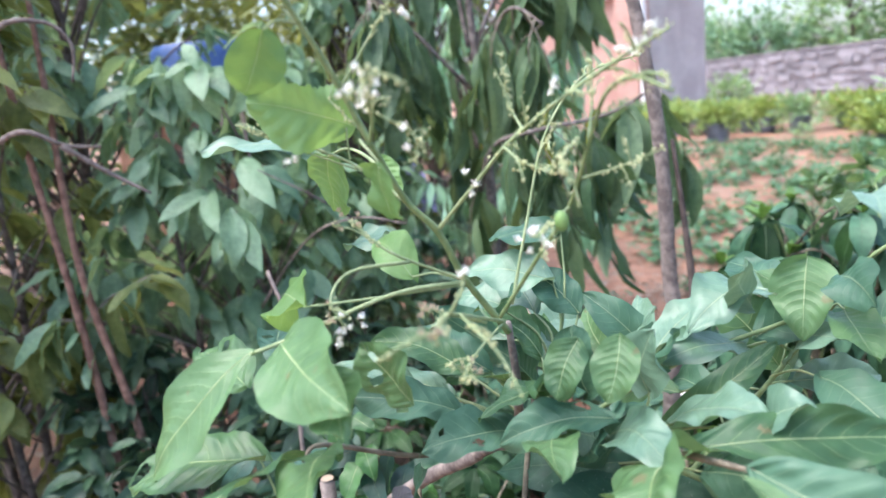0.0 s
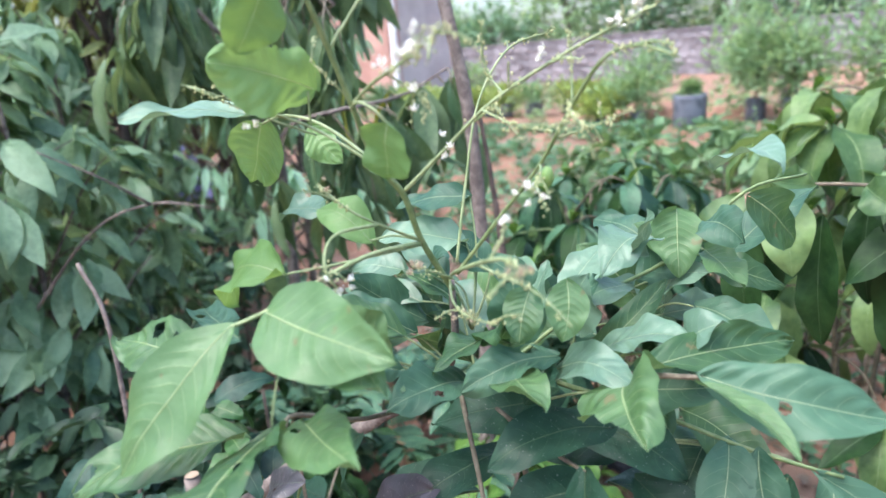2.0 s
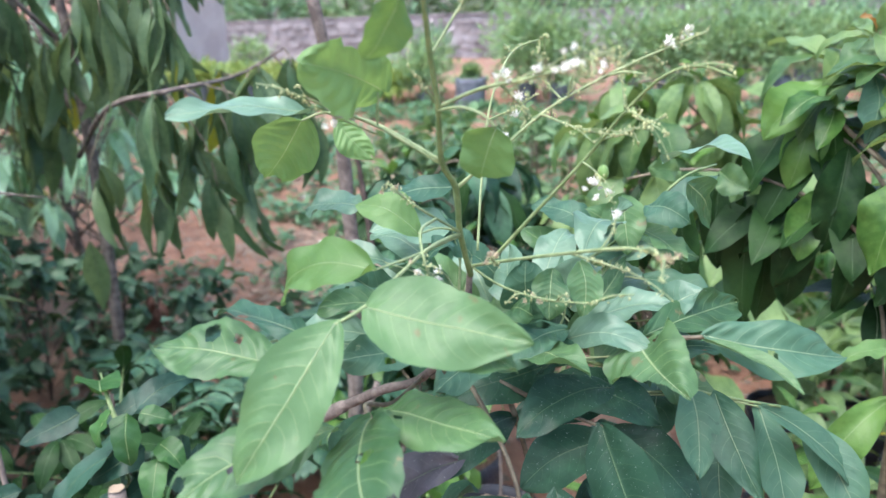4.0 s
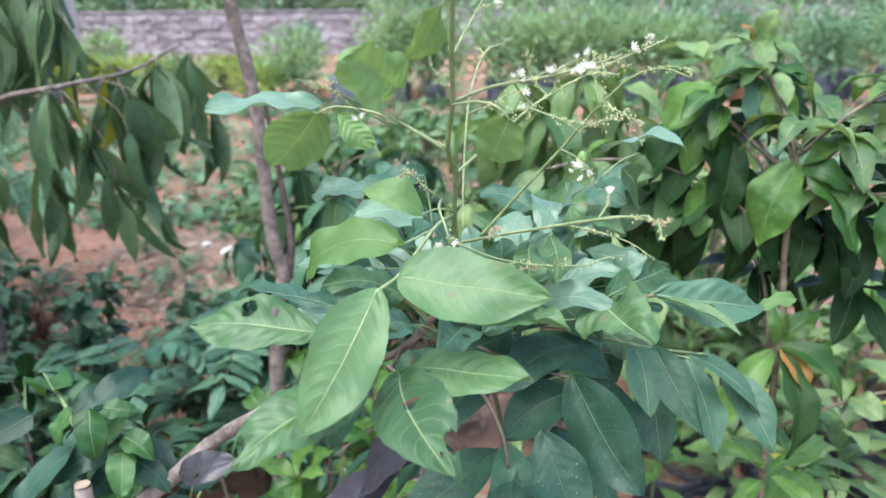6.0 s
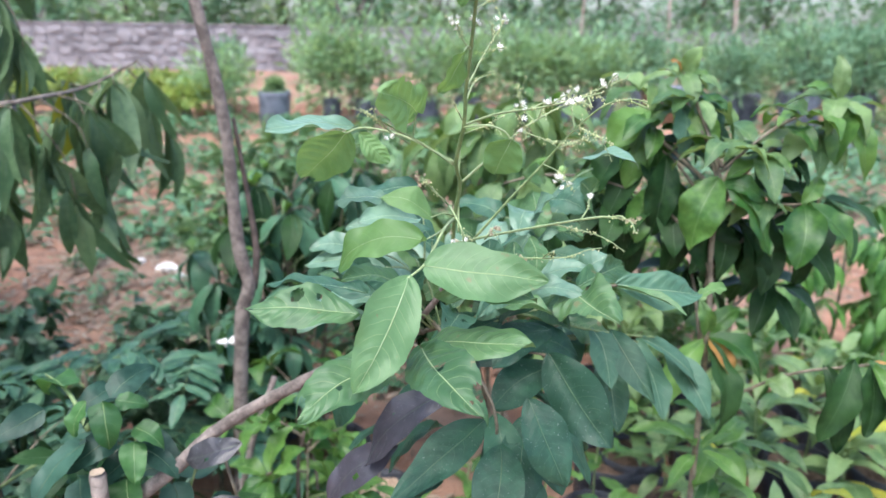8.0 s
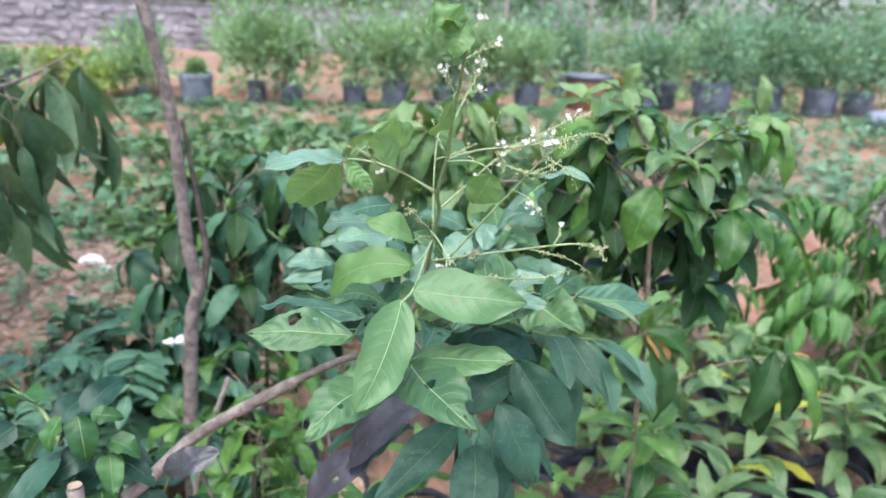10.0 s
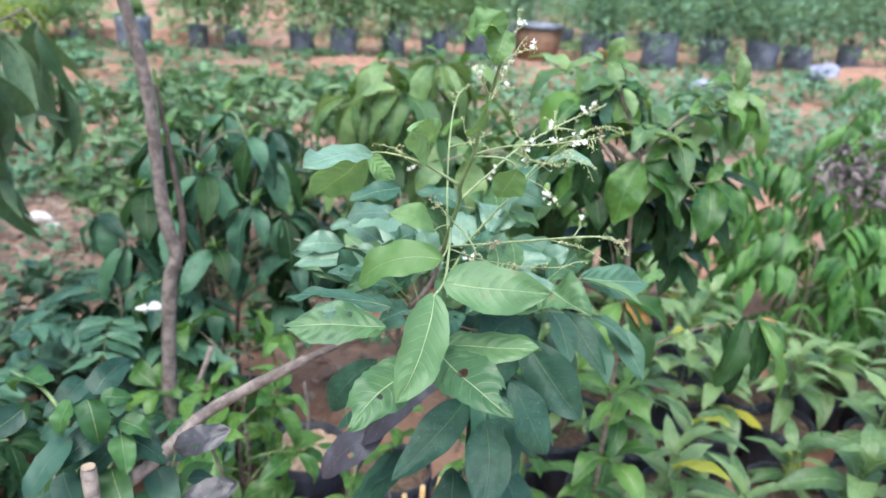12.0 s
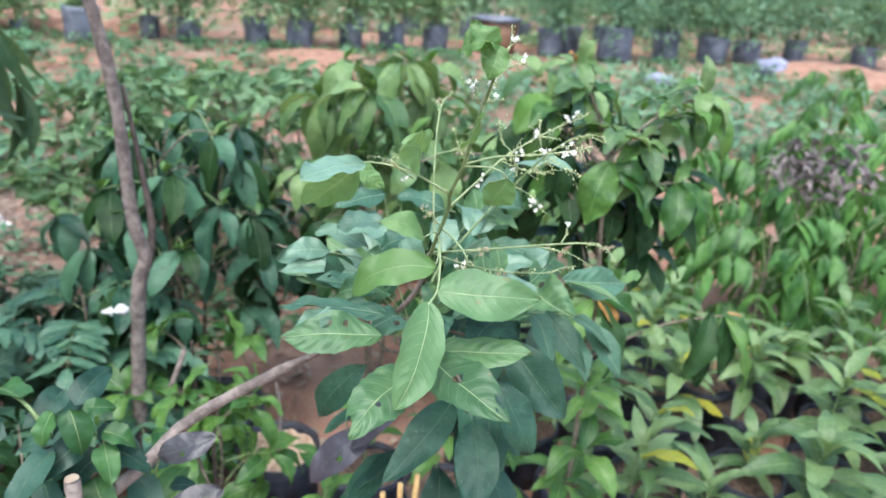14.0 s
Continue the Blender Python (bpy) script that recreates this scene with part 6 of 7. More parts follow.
for k in range(5):
    whorl(twin, (-0.62 + rr_t.uniform(-0.25, 0.2), 0.86 + rr_t.uniform(-0.2, 0.2), 2.05 + 0.08 * k), (0, 0, 1), 6, 0.12, S_BROAD, rr_t)

# ---------------------------------------------------------------- broad-leaved tree on the other side
broad = thing("broad_leaved_sapling", (0.47, 0.40, 0.0), "sapling with broad hanging leaves, some yellowing", "sapling")
BO = Vector(broad.location)
for pts, r0, r1 in [([(0.47, 0.40, -0.02), (0.475, 0.39, 0.5), (0.466, 0.39, 0.94), (0.462, 0.41, 1.10), (0.46, 0.41, 1.225), (0.44, 0.50, 1.34), (0.43, 0.55, 1.39)], 0.0065, 0.0024),
                    ([(0.46, 0.41, 1.16), (0.53, 0.42, 1.17), (0.60, 0.40, 1.18)], 0.0030, 0.002), ([(0.46, 0.41, 1.23), (0.55, 0.43, 1.30), (0.65, 0.44, 1.345)], 0.0030, 0.002),
                    ([(0.47, 0.39, 0.80), (0.58, 0.33, 0.90), (0.68, 0.27, 0.95)], 0.0030, 0.002), ([(0.46, 0.42, 1.2), (0.40, 0.50, 1.26), (0.36, 0.54, 1.30)], 0.004, 0.0025)]:
    tube("stem", [tuple(Vector(p) - BO) for p in pts], r0, r1, M_TWIG, broad, 8, 6, 0.12)
# M_BROAD_D marks leaves deep in the crown, their shade painted into the green
bl = [((0.452, 0.395, 1.222), (0.412, 0.375, 1.105), 0.076, (-0.2, -0.85, 0.45), M_BROAD), ((0.470, 0.395, 1.215), (0.530, 0.345, 1.105), 0.060, (0.2, -0.85, 0.4), M_BROAD),
      ((0.465, 0.43, 1.15), (0.488, 0.45, 1.01), 0.092, (0.0, -0.95, 0.3), M_BROAD_D), ((0.470, 0.40, 1.222), (0.585, 0.405, 1.240), 0.050, (-0.1, -0.5, 0.85), M_BROAD),
      ((0.46, 0.40, 1.215), (0.52, 0.37, 1.19), 0.034, (0.1, -0.8, 0.5), M_BROAD), ((0.600, 0.390, 1.178), (0.572, 0.335, 1.085), 0.062, (-0.1, -0.85, 0.5), M_BROAD),
      ((0.605, 0.390, 1.180), (0.672, 0.355, 1.100), 0.052, (0.3, -0.75, 0.6), M_BROAD), ((0.60, 0.40, 1.18), (0.64, 0.43, 1.22), 0.03, (0.0, -0.7, 0.7), M_BROAD),
      ((0.655, 0.437, 1.345), (0.635, 0.385, 1.250), 0.050, (-0.1, -0.85, 0.4), M_BROAD), ((0.66, 0.44, 1.345), (0.715, 0.44, 1.275), 0.034, (0.3, -0.8, 0.5), M_YELLOW),
      ((0.665, 0.44, 1.34), (0.70, 0.40, 1.22), 0.040, (0.3, -0.85, 0.4), M_BROAD), ((0.65, 0.44, 1.35), (0.58, 0.43, 1.365), 0.03, (0, -0.5, 0.8), M_BROAD), ((0.655, 0.44, 1.35), (0.65, 0.45, 1.42), 0.03, (0, -0.9, 0.3), M_SEED),
      ((0.60, 0.42, 1.32), (0.545, 0.40, 1.335), 0.03, (0, -0.5, 0.8), M_SEED), ((0.56, 0.43, 1.30), (0.60, 0.38, 1.27), 0.03, (0, -0.7, 0.6), M_BROAD),
      ((0.465, 0.39, 0.945), (0.500, 0.345, 0.858), 0.036, (0.2, -0.9, 0.3), M_ORANGE), ((0.465, 0.385, 0.935), (0.468, 0.310, 0.800), 0.055, (0.0, -0.85, 0.45), M_BROAD_D),
      ((0.460, 0.39, 0.935), (0.370, 0.350, 0.815), 0.050, (-0.4, -0.7, 0.6), M_BROAD), ((0.468, 0.39, 0.945), (0.555, 0.355, 0.870), 0.042, (0.4, -0.6, 0.7), M_BROAD),
      ((0.462, 0.39, 0.945), (0.450, 0.395, 1.010), 0.030, (0.2, -0.9, 0.2), M_BROAD), ((0.468, 0.40, 0.945), (0.53, 0.42, 0.99), 0.036, (0.0, -0.6, 0.8), M_BROAD),
      ((0.425, 0.55, 1.385), (0.455, 0.53, 1.43), 0.034, (0, -0.8, 0.5), M_MID), ((0.425, 0.55, 1.385), (0.400, 0.53, 1.405), 0.020, (0, -0.7, 0.6), M_ORANGE), ((0.43, 0.55, 1.38), (0.48, 0.54, 1.37), 0.030, (0, -0.7, 0.6), M_BROAD),
      ((0.43, 0.52, 1.35), (0.36, 0.49, 1.33), 0.044, (-0.2, -0.6, 0.8), M_MID), ((0.43, 0.52, 1.35), (0.49, 0.48, 1.32), 0.046, (0.2, -0.6, 0.8), M_BROAD), ((0.44, 0.51, 1.34), (0.50, 0.50, 1.27), 0.05, (0.2, -0.8, 0.5), M_BLUISH),
      ((0.42, 0.51, 1.33), (0.41, 0.47, 1.25), 0.046, (0, -0.9, 0.3), M_BLUISH), ((0.44, 0.50, 1.32), (0.465, 0.45, 1.25), 0.05, (0.1, -0.85, 0.4), M_BROAD),
      ((0.37, 0.53, 1.32), (0.295, 0.50, 1.25), 0.062, (-0.35, -0.75, 0.55), M_BROAD), ((0.36, 0.54, 1.30), (0.335, 0.51, 1.18), 0.056, (-0.1, -0.9, 0.3), M_BROAD), ((0.37, 0.54, 1.30), (0.385, 0.52, 1.16), 0.05, (0.1, -0.9, 0.3), M_BROAD),
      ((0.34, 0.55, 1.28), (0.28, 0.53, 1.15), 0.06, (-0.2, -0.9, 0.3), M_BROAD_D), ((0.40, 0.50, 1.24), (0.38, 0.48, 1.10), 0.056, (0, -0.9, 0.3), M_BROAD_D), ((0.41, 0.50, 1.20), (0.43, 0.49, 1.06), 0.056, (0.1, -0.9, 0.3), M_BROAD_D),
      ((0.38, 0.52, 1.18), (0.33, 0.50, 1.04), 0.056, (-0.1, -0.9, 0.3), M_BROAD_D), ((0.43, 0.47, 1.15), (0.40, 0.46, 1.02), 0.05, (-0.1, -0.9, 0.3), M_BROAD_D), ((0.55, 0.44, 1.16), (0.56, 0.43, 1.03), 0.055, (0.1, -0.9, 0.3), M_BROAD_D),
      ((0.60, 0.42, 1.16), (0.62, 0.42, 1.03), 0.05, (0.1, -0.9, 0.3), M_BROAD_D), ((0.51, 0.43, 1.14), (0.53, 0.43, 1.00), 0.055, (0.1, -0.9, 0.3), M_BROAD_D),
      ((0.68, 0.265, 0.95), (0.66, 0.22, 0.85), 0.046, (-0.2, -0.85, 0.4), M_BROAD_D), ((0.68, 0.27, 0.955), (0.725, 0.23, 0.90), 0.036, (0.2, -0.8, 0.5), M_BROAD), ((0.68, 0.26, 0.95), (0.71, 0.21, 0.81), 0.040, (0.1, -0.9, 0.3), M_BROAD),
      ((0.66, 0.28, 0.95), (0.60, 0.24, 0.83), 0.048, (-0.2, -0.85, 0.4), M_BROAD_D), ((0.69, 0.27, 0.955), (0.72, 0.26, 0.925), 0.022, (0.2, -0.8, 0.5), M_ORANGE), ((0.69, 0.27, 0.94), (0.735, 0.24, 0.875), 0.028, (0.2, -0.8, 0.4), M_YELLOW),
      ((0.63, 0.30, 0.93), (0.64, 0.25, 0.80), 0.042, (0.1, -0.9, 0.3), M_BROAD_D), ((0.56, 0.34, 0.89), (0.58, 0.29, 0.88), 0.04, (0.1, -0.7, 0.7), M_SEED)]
rr_b = random.Random(21)
for b, t, w, nrm, m in bl:
    tilt = Vector((rr_b.uniform(-0.35, 0.35), rr_b.uniform(-0.1, 0.2), rr_b.uniform(-0.15, 0.35)))
    blade(broad, b, t, w, Vector(nrm) + tilt, m, "", M_RIB_D if m == M_BROAD_D else M_RIB_M, arch=rr_b.uniform(0.08, 0.20), fold=rr_b.uniform(0.15, 0.45), wave=0.10, twist=rr_b.uniform(-0.8, 0.8), nu=18, nv=8, shape="oblong")
# whorls below 1.3 m take the shaded leaves, so shade comes from colour
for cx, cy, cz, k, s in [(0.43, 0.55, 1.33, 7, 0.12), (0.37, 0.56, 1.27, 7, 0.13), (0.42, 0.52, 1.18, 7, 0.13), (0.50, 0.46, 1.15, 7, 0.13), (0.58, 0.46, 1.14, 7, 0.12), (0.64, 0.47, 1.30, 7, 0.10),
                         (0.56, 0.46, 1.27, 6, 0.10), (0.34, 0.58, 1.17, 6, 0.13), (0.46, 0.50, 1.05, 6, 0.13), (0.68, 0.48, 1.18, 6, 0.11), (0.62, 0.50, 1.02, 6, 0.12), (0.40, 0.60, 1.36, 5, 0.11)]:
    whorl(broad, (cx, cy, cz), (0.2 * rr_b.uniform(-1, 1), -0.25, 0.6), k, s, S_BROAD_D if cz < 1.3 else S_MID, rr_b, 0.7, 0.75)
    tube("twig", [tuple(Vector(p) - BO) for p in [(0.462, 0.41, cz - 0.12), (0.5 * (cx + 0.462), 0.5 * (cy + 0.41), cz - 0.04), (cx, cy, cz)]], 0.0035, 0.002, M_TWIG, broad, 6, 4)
# a low limb of the same sapling, leaves hanging in a row, mostly in the shaded copy
tube("stem", [tuple(Vector(p) - BO) for p in [(0.463, 0.405, 1.06), (0.40, 0.47, 1.15), (0.30, 0.54, 1.19), (0.20, 0.56, 1.195), (0.12, 0.555, 1.18)]], 0.0034, 0.0018, M_TWIG, broad, 7, 6, 0.12)
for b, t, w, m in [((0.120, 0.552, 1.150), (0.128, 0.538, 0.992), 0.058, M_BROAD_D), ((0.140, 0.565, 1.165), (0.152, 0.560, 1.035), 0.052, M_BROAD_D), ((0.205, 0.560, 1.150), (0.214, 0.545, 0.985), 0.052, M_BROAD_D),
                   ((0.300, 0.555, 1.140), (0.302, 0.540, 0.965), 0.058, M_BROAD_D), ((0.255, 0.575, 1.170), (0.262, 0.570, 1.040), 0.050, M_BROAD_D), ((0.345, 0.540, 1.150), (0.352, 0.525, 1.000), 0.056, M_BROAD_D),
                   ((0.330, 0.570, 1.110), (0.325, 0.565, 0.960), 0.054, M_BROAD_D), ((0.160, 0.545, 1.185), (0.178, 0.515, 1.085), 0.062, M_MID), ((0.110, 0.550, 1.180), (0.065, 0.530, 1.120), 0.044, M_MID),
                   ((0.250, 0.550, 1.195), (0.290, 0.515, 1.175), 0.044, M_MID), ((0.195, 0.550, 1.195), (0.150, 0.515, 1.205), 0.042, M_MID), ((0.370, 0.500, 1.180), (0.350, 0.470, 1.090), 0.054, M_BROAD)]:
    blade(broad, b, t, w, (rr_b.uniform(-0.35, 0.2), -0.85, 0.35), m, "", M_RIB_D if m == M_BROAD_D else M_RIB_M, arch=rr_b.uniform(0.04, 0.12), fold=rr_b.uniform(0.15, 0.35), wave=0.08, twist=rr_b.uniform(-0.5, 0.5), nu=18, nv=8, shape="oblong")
for cx, cy, cz, k, s in [(0.470, 0.41, 1.285, 6, 0.085), (0.520, 0.42, 1.275, 6, 0.080), (0.440, 0.49, 1.345, 7, 0.080), (0.595, 0.43, 1.325, 6, 0.075), (0.655, 0.44, 1.355, 6, 0.075),
                         (0.428, 0.545, 1.390, 6, 0.070), (0.545, 0.41, 1.190, 5, 0.085), (0.385, 0.52, 1.300, 6, 0.085), (0.490, 0.40, 1.200, 5, 0.085)]:
    whorl(broad, (cx, cy, cz), (0.2 * rr_b.uniform(-1, 1), -0.3, 0.9), k, s, S_MID if rr_b.random() < 0.6 else S_BROAD, rr_b, 0.9, 0.55)
for q in range(6):
    whorl(broad, (0.50 + rr_b.uniform(-0.06, 0.06), 0.40 + rr_b.uniform(-0.05, 0.08), 0.45 + q * 0.06), (0.3 * math.sin(q * 2), -0.2, 1), 5, 0.10, S_SEED_B if q % 2 else S_BROAD, rr_b)

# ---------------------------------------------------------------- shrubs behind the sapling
def hanging_shrub(place, top_z, low_z, radius, rosettes, per, size, meshes, dark, label, seed, stems=3, young=None, shaded_share=0.4):
    """A shrub whose large oval leaves hang in loose rosettes from the twigs' ends, with young leaves standing at the top."""
    rr = random.Random(seed)
    z0 = ground_height(*place) - 0.01
    t = thing("oval_leaved_shrub", (*place, z0), label, "shrub", "oval-leaved shrubs")
    o = Vector(t.location)
    feet = []
    for k in range(stems):
        a = 6.28 * k / stems + rr.uniform(-0.5, 0.5)
        top = Vector((math.cos(a) * radius[0] * 0.35, math.sin(a) * radius[1] * 0.35, top_z - z0 - 0.10))
        mid = top * 0.5 + Vector((rr.uniform(-0.03, 0.03), rr.uniform(-0.03, 0.03), 0))
        tube("stem", [(0.02 * math.cos(a), 0.02 * math.sin(a), 0), tuple(mid), tuple(top)], 0.009, 0.004, M_TWIG, t, 7, 5, 0.14, seed=k)
        feet.append((mid, top))
    for k in range(rosettes):
        a = 2.4 * k + rr.uniform(-0.5, 0.5)
        q = (k + rr.random()) / rosettes
        rad = rr.uniform(0.55, 1.0) * (1.0 - 0.55 * max(0.0, q - 0.55) / 0.45)
        e = Vector((math.cos(a) * radius[0] * rad, math.sin(a) * radius[1] * rad, low_z + (top_z - low_z) * q - z0))
        mid, top = feet[k % stems]
        s = mid.lerp(top, min(1.0, max(0.0, (e.z - 0.12 - mid.z) / (top.z - mid.z))))
        knee = s.lerp(e, 0.6) + Vector((0, 0, 0.05))
        tube("twig", [tuple(s), tuple(knee), tuple(e)], 0.0042, 0.0020, M_STEM if k % 2 else M_TWIG, t, 5, 4)
        far = Vector((math.cos(a), math.sin(a), 0))
        a0 = rr.uniform(0, 6.28)
        n = per + rr.randrange(-1, 2)
        for i in range(n):
            b = a0 + 6.28 * i / n + rr.uniform(-0.3, 0.3)
            out = Vector((math.cos(b), math.sin(b), 0))
            d = (out * rr.uniform(0.35, 0.8) + far * 0.2 + Vector((0, 0, -rr.uniform(0.15, 1.25)))).normalized()
            p = o + knee.lerp(e, rr.uniform(0.7, 1.0)) + d * 0.014
            # lower rosettes draw shaded leaves more often: shade put in by leaf colour
            set_leaf(t, dark if rr.random() < shaded_share * (1.25 - 1.1 * q) else meshes, p, p + d * size * rr.uniform(0.65, 1.12), out * 0.8 + far * 0.2 + Vector((rr.gauss(0, 0.15), rr.gauss(0, 0.15), 0.75)), rr)
        if q > 0.45 and young:
            for i in range(3):
                b = rr.uniform(0, 6.28)
                d = Vector((0.6 * math.cos(b), 0.6 * math.sin(b), rr.uniform(0.3, 0.9))).normalized()
                set_leaf(t, young, o + e, o + e + d * size * rr.uniform(0.3, 0.5), Vector((-math.cos(b), -math.sin(b), 0.9)), rr)
    return t


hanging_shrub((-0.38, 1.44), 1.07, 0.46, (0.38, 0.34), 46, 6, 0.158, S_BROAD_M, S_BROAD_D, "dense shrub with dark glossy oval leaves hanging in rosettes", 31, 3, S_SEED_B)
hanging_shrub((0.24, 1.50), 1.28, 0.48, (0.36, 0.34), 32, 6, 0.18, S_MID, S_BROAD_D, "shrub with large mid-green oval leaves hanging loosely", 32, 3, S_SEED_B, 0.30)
for k, (x, y, h, r) in enumerate([(-0.20, 2.42, 1.06, 0.30), (-0.58, 2.38, 1.04, 0.28), (0.20, 2.55, 1.08, 0.30), (-0.92, 2.55, 0.92, 0.26), (0.55, 2.50, 1.05, 0.30), (-0.40, 2.95, 0.98, 0.30), (0.0, 3.1, 0.98, 0.3)]):
    thicket("leafy_shrub", (x, y), 0.45, h, r, 34, 9, 0.095, 0.036, M_TUFT, "pale green shrub with small leaves in tufts", "shrub", 133 + k, "small-leaved shrubs", 0.0, M_TWIG, 0.008, stems=3)
leafy_shrub("leafy_shrub", (0.80, 1.78), 0.92, 0.3, 0.36, 18, 6, 0.12, S_MID, "shrub with mid-green oval leaves", "shrub", 41, 0.010, 0.4, group="shrubs behind")
leafy_shrub("leafy_shrub", (0.95, 3.0), 0.72, 0.2, 0.45, 16, 6, 0.14, S_SEED_B, "pale green leafy shrub", "shrub", 43, 0.010, 0.3, group="shrubs behind")
leafy_shrub("leafy_shrub", (-0.62, 0.42), 0.66, 0.2, 0.26, 16, 6, 0.09, S_BROAD_D, "low green leafy shrub", "shrub", 37, 0.008, 0.3, group="low shrubs")
leafy_shrub("leafy_shrub", (-0.95, 0.62), 0.70, 0.2, 0.30, 16, 6, 0.09, S_BROAD_D, "low green leafy shrub", "shrub", 38, 0.008, 0.3, group="low shrubs")
leafy_shrub("leafy_shrub", (-0.36, 1.0), 0.60, 0.2, 0.2, 10, 5, 0.10, S_BROAD, "small shrub with pointed green leaves", "shrub", 40, 0.007, 0.4, group="low shrubs")
leafy_shrub("leafy_shrub", (-0.28, 0.62), 0.66, 0.3, 0.17, 10, 5, 0.09, S_BROAD, "small shrub with pointed green leaves", "shrub", 39, 0.007, 0.3, group="low shrubs")

# shrubs with long drooping leaves
hanging_tree((-1.55, 1.32), [
    [(-1.55, 1.32, 1.05), (-1.25, 1.12, 1.22), (-1.02, 1.06, 1.27), (-0.97, 1.32, 1.29), (-0.86, 1.42, 1.36)],
    [(-1.55, 1.32, 1.30), (-1.35, 1.25, 1.55), (-1.20, 1.20, 1.62), (-1.10, 1.22, 1.56)],
    [(-1.55, 1.32, 1.40), (-1.62, 1.10, 1.65), (-1.60, 0.98, 1.72), (-1.52, 0.92, 1.66)],
    [(-1.55, 1.32, 1.20), (-1.75, 1.45, 1.45), (-1.85, 1.50, 1.40), (-1.95, 1.60, 1.30)],
    [(-1.55, 1.32, 1.50), (-1.45, 1.45, 1.80), (-1.35, 1.52, 1.92), (-1.22, 1.60, 1.88)],
    [(-1.55, 1.32, 1.55), (-1.65, 1.35, 1.90), (-1.72, 1.30, 2.10), (-1.70, 1.15, 2.08)]],
    0.235, S_DROOP_D, "small tree with long dull dark green leaves hanging in bunches", 42, "drooping trees")


def pinnate_plant(name, place, top, fronds, length, leaflet, meshes, label, seed, sag=0.35, pairs=7, spread=1.0, group="", low=0.5, hang=None):
    """A plant whose long stalks carry leaflets in two rows."""
    rr = random.Random(seed)
    z0 = ground_height(place[0], place[1]) - 0.01
    t = thing(name, (place[0], place[1], z0), label, "plant", group)
    o = Vector(t.location)
    tube("stem", [(0, 0, 0), (0.01, 0, (top - z0) * 0.5), (0, 0, top - z0 - 0.05)], 0.008, 0.004, M_TWIG, t, 6, 5, 0.1)
    for k in range(fronds):
        a = 2.4 * k + rr.uniform(-0.3, 0.3)
        z = top - z0 - 0.06 - low * (top - z0) * k / fronds
        s = Vector((0, 0, z))
        out = Vector((math.cos(a), math.sin(a), 0))
        ln = length * rr.uniform(0.75, 1.1)
        mid = s + out * ln * 0.5 * spread + Vector((0, 0, ln * 0.22))
        e = s + out * ln * spread + Vector((0, 0, ln * (0.2 - sag)))
        pts = smooth_line([tuple(s), tuple(mid), tuple(e)], 8)
        tube("leaf_stalk", [tuple(s), tuple(mid), tuple(e)], 0.002, 0.0009, M_STEM, t, 5, 6)
        n = len(pts)
        for i in range(pairs):
            j = int(n * (0.25 + 0.72 * i / pairs))
            p = Vector(pts[j])
            fw = (Vector(pts[min(j + 1, n - 1)]) - Vector(pts[j - 1])).normalized()
            sd = fw.cross(Vector((0, 0, 1))).normalized()
            for q in (-1, 1):
                d = (sd * q + fw * 0.45 + Vector((0, 0, -(sag * sag * 2.0 if hang is None else hang * rr.uniform(0.7, 1.2))))).normalized()
                b = o + p
                set_leaf(t, meshes, b, b + d * leaflet * rr.uniform(0.8, 1.1), (0.15 * q * sd.x, -0.2, 1.0) if hang is None else sd * q * 0.9 + fw * 0.2 + Vector((0, 0, 0.6)), rr)
        b = o + e
        set_leaf(t, meshes, b, b + (e - mid).normalized() * leaflet, (0, 0, 1), rr)
    return t


pinnate_plant("pinnate_plant", (-0.66, 1.22), 0.66, 8, 0.26, 0.105, S_PINN, "low plant with paired blue-green leaflets", 51, 0.2, group="pinnate plants")
pinnate_plant("pinnate_plant", (-0.52, 0.98), 0.56, 7, 0.22, 0.09, S_PINN, "low plant with paired blue-green leaflets", 52, 0.2, group="pinnate plants")
pinnate_plant("pinnate_plant", (-0.95, 1.05), 0.60, 7, 0.24, 0.10, S_PINN, "low plant with paired blue-green leaflets", 53, 0.2, group="pinnate plants")
pinnate_plant("pinnate_plant", (-1.25, 1.0), 0.55, 7, 0.24, 0.10, S_PINN, "low plant with paired blue-green leaflets", 54, 0.2, group="pinnate plants")

S_DROOPY_BRIGHT = stock("bright_droop", M_HANG, 4, M_RIB_M, width=0.29, shape="lance", droop=0.25, arch=0.08, fold=0.2)
for k, (x, y, h) in enumerate([(1.72, 2.0, 0.80), (2.12, 1.85, 0.84), (2.50, 1.98, 0.86), (2.90, 1.85, 0.88), (1.95, 1.55, 0.62), (2.35, 1.48, 0.66), (2.75, 1.45, 0.70), (2.95, 2.45, 0.9), (3.3, 2.1, 0.9), (4.3, 3.8, 1.0), (1.30, 2.05, 0.72), (1.02, 2.45, 0.72)]):
    pinnate_plant("drooping_shrub", (x, y), h, 11, 0.46, 0.138, S_DROOPY_BRIGHT, "bright green shrub with hanging paired leaflets", 60 + k, 0.45, 9, 0.85, "hanging-leaf shrubs", 0.75, 1.15)

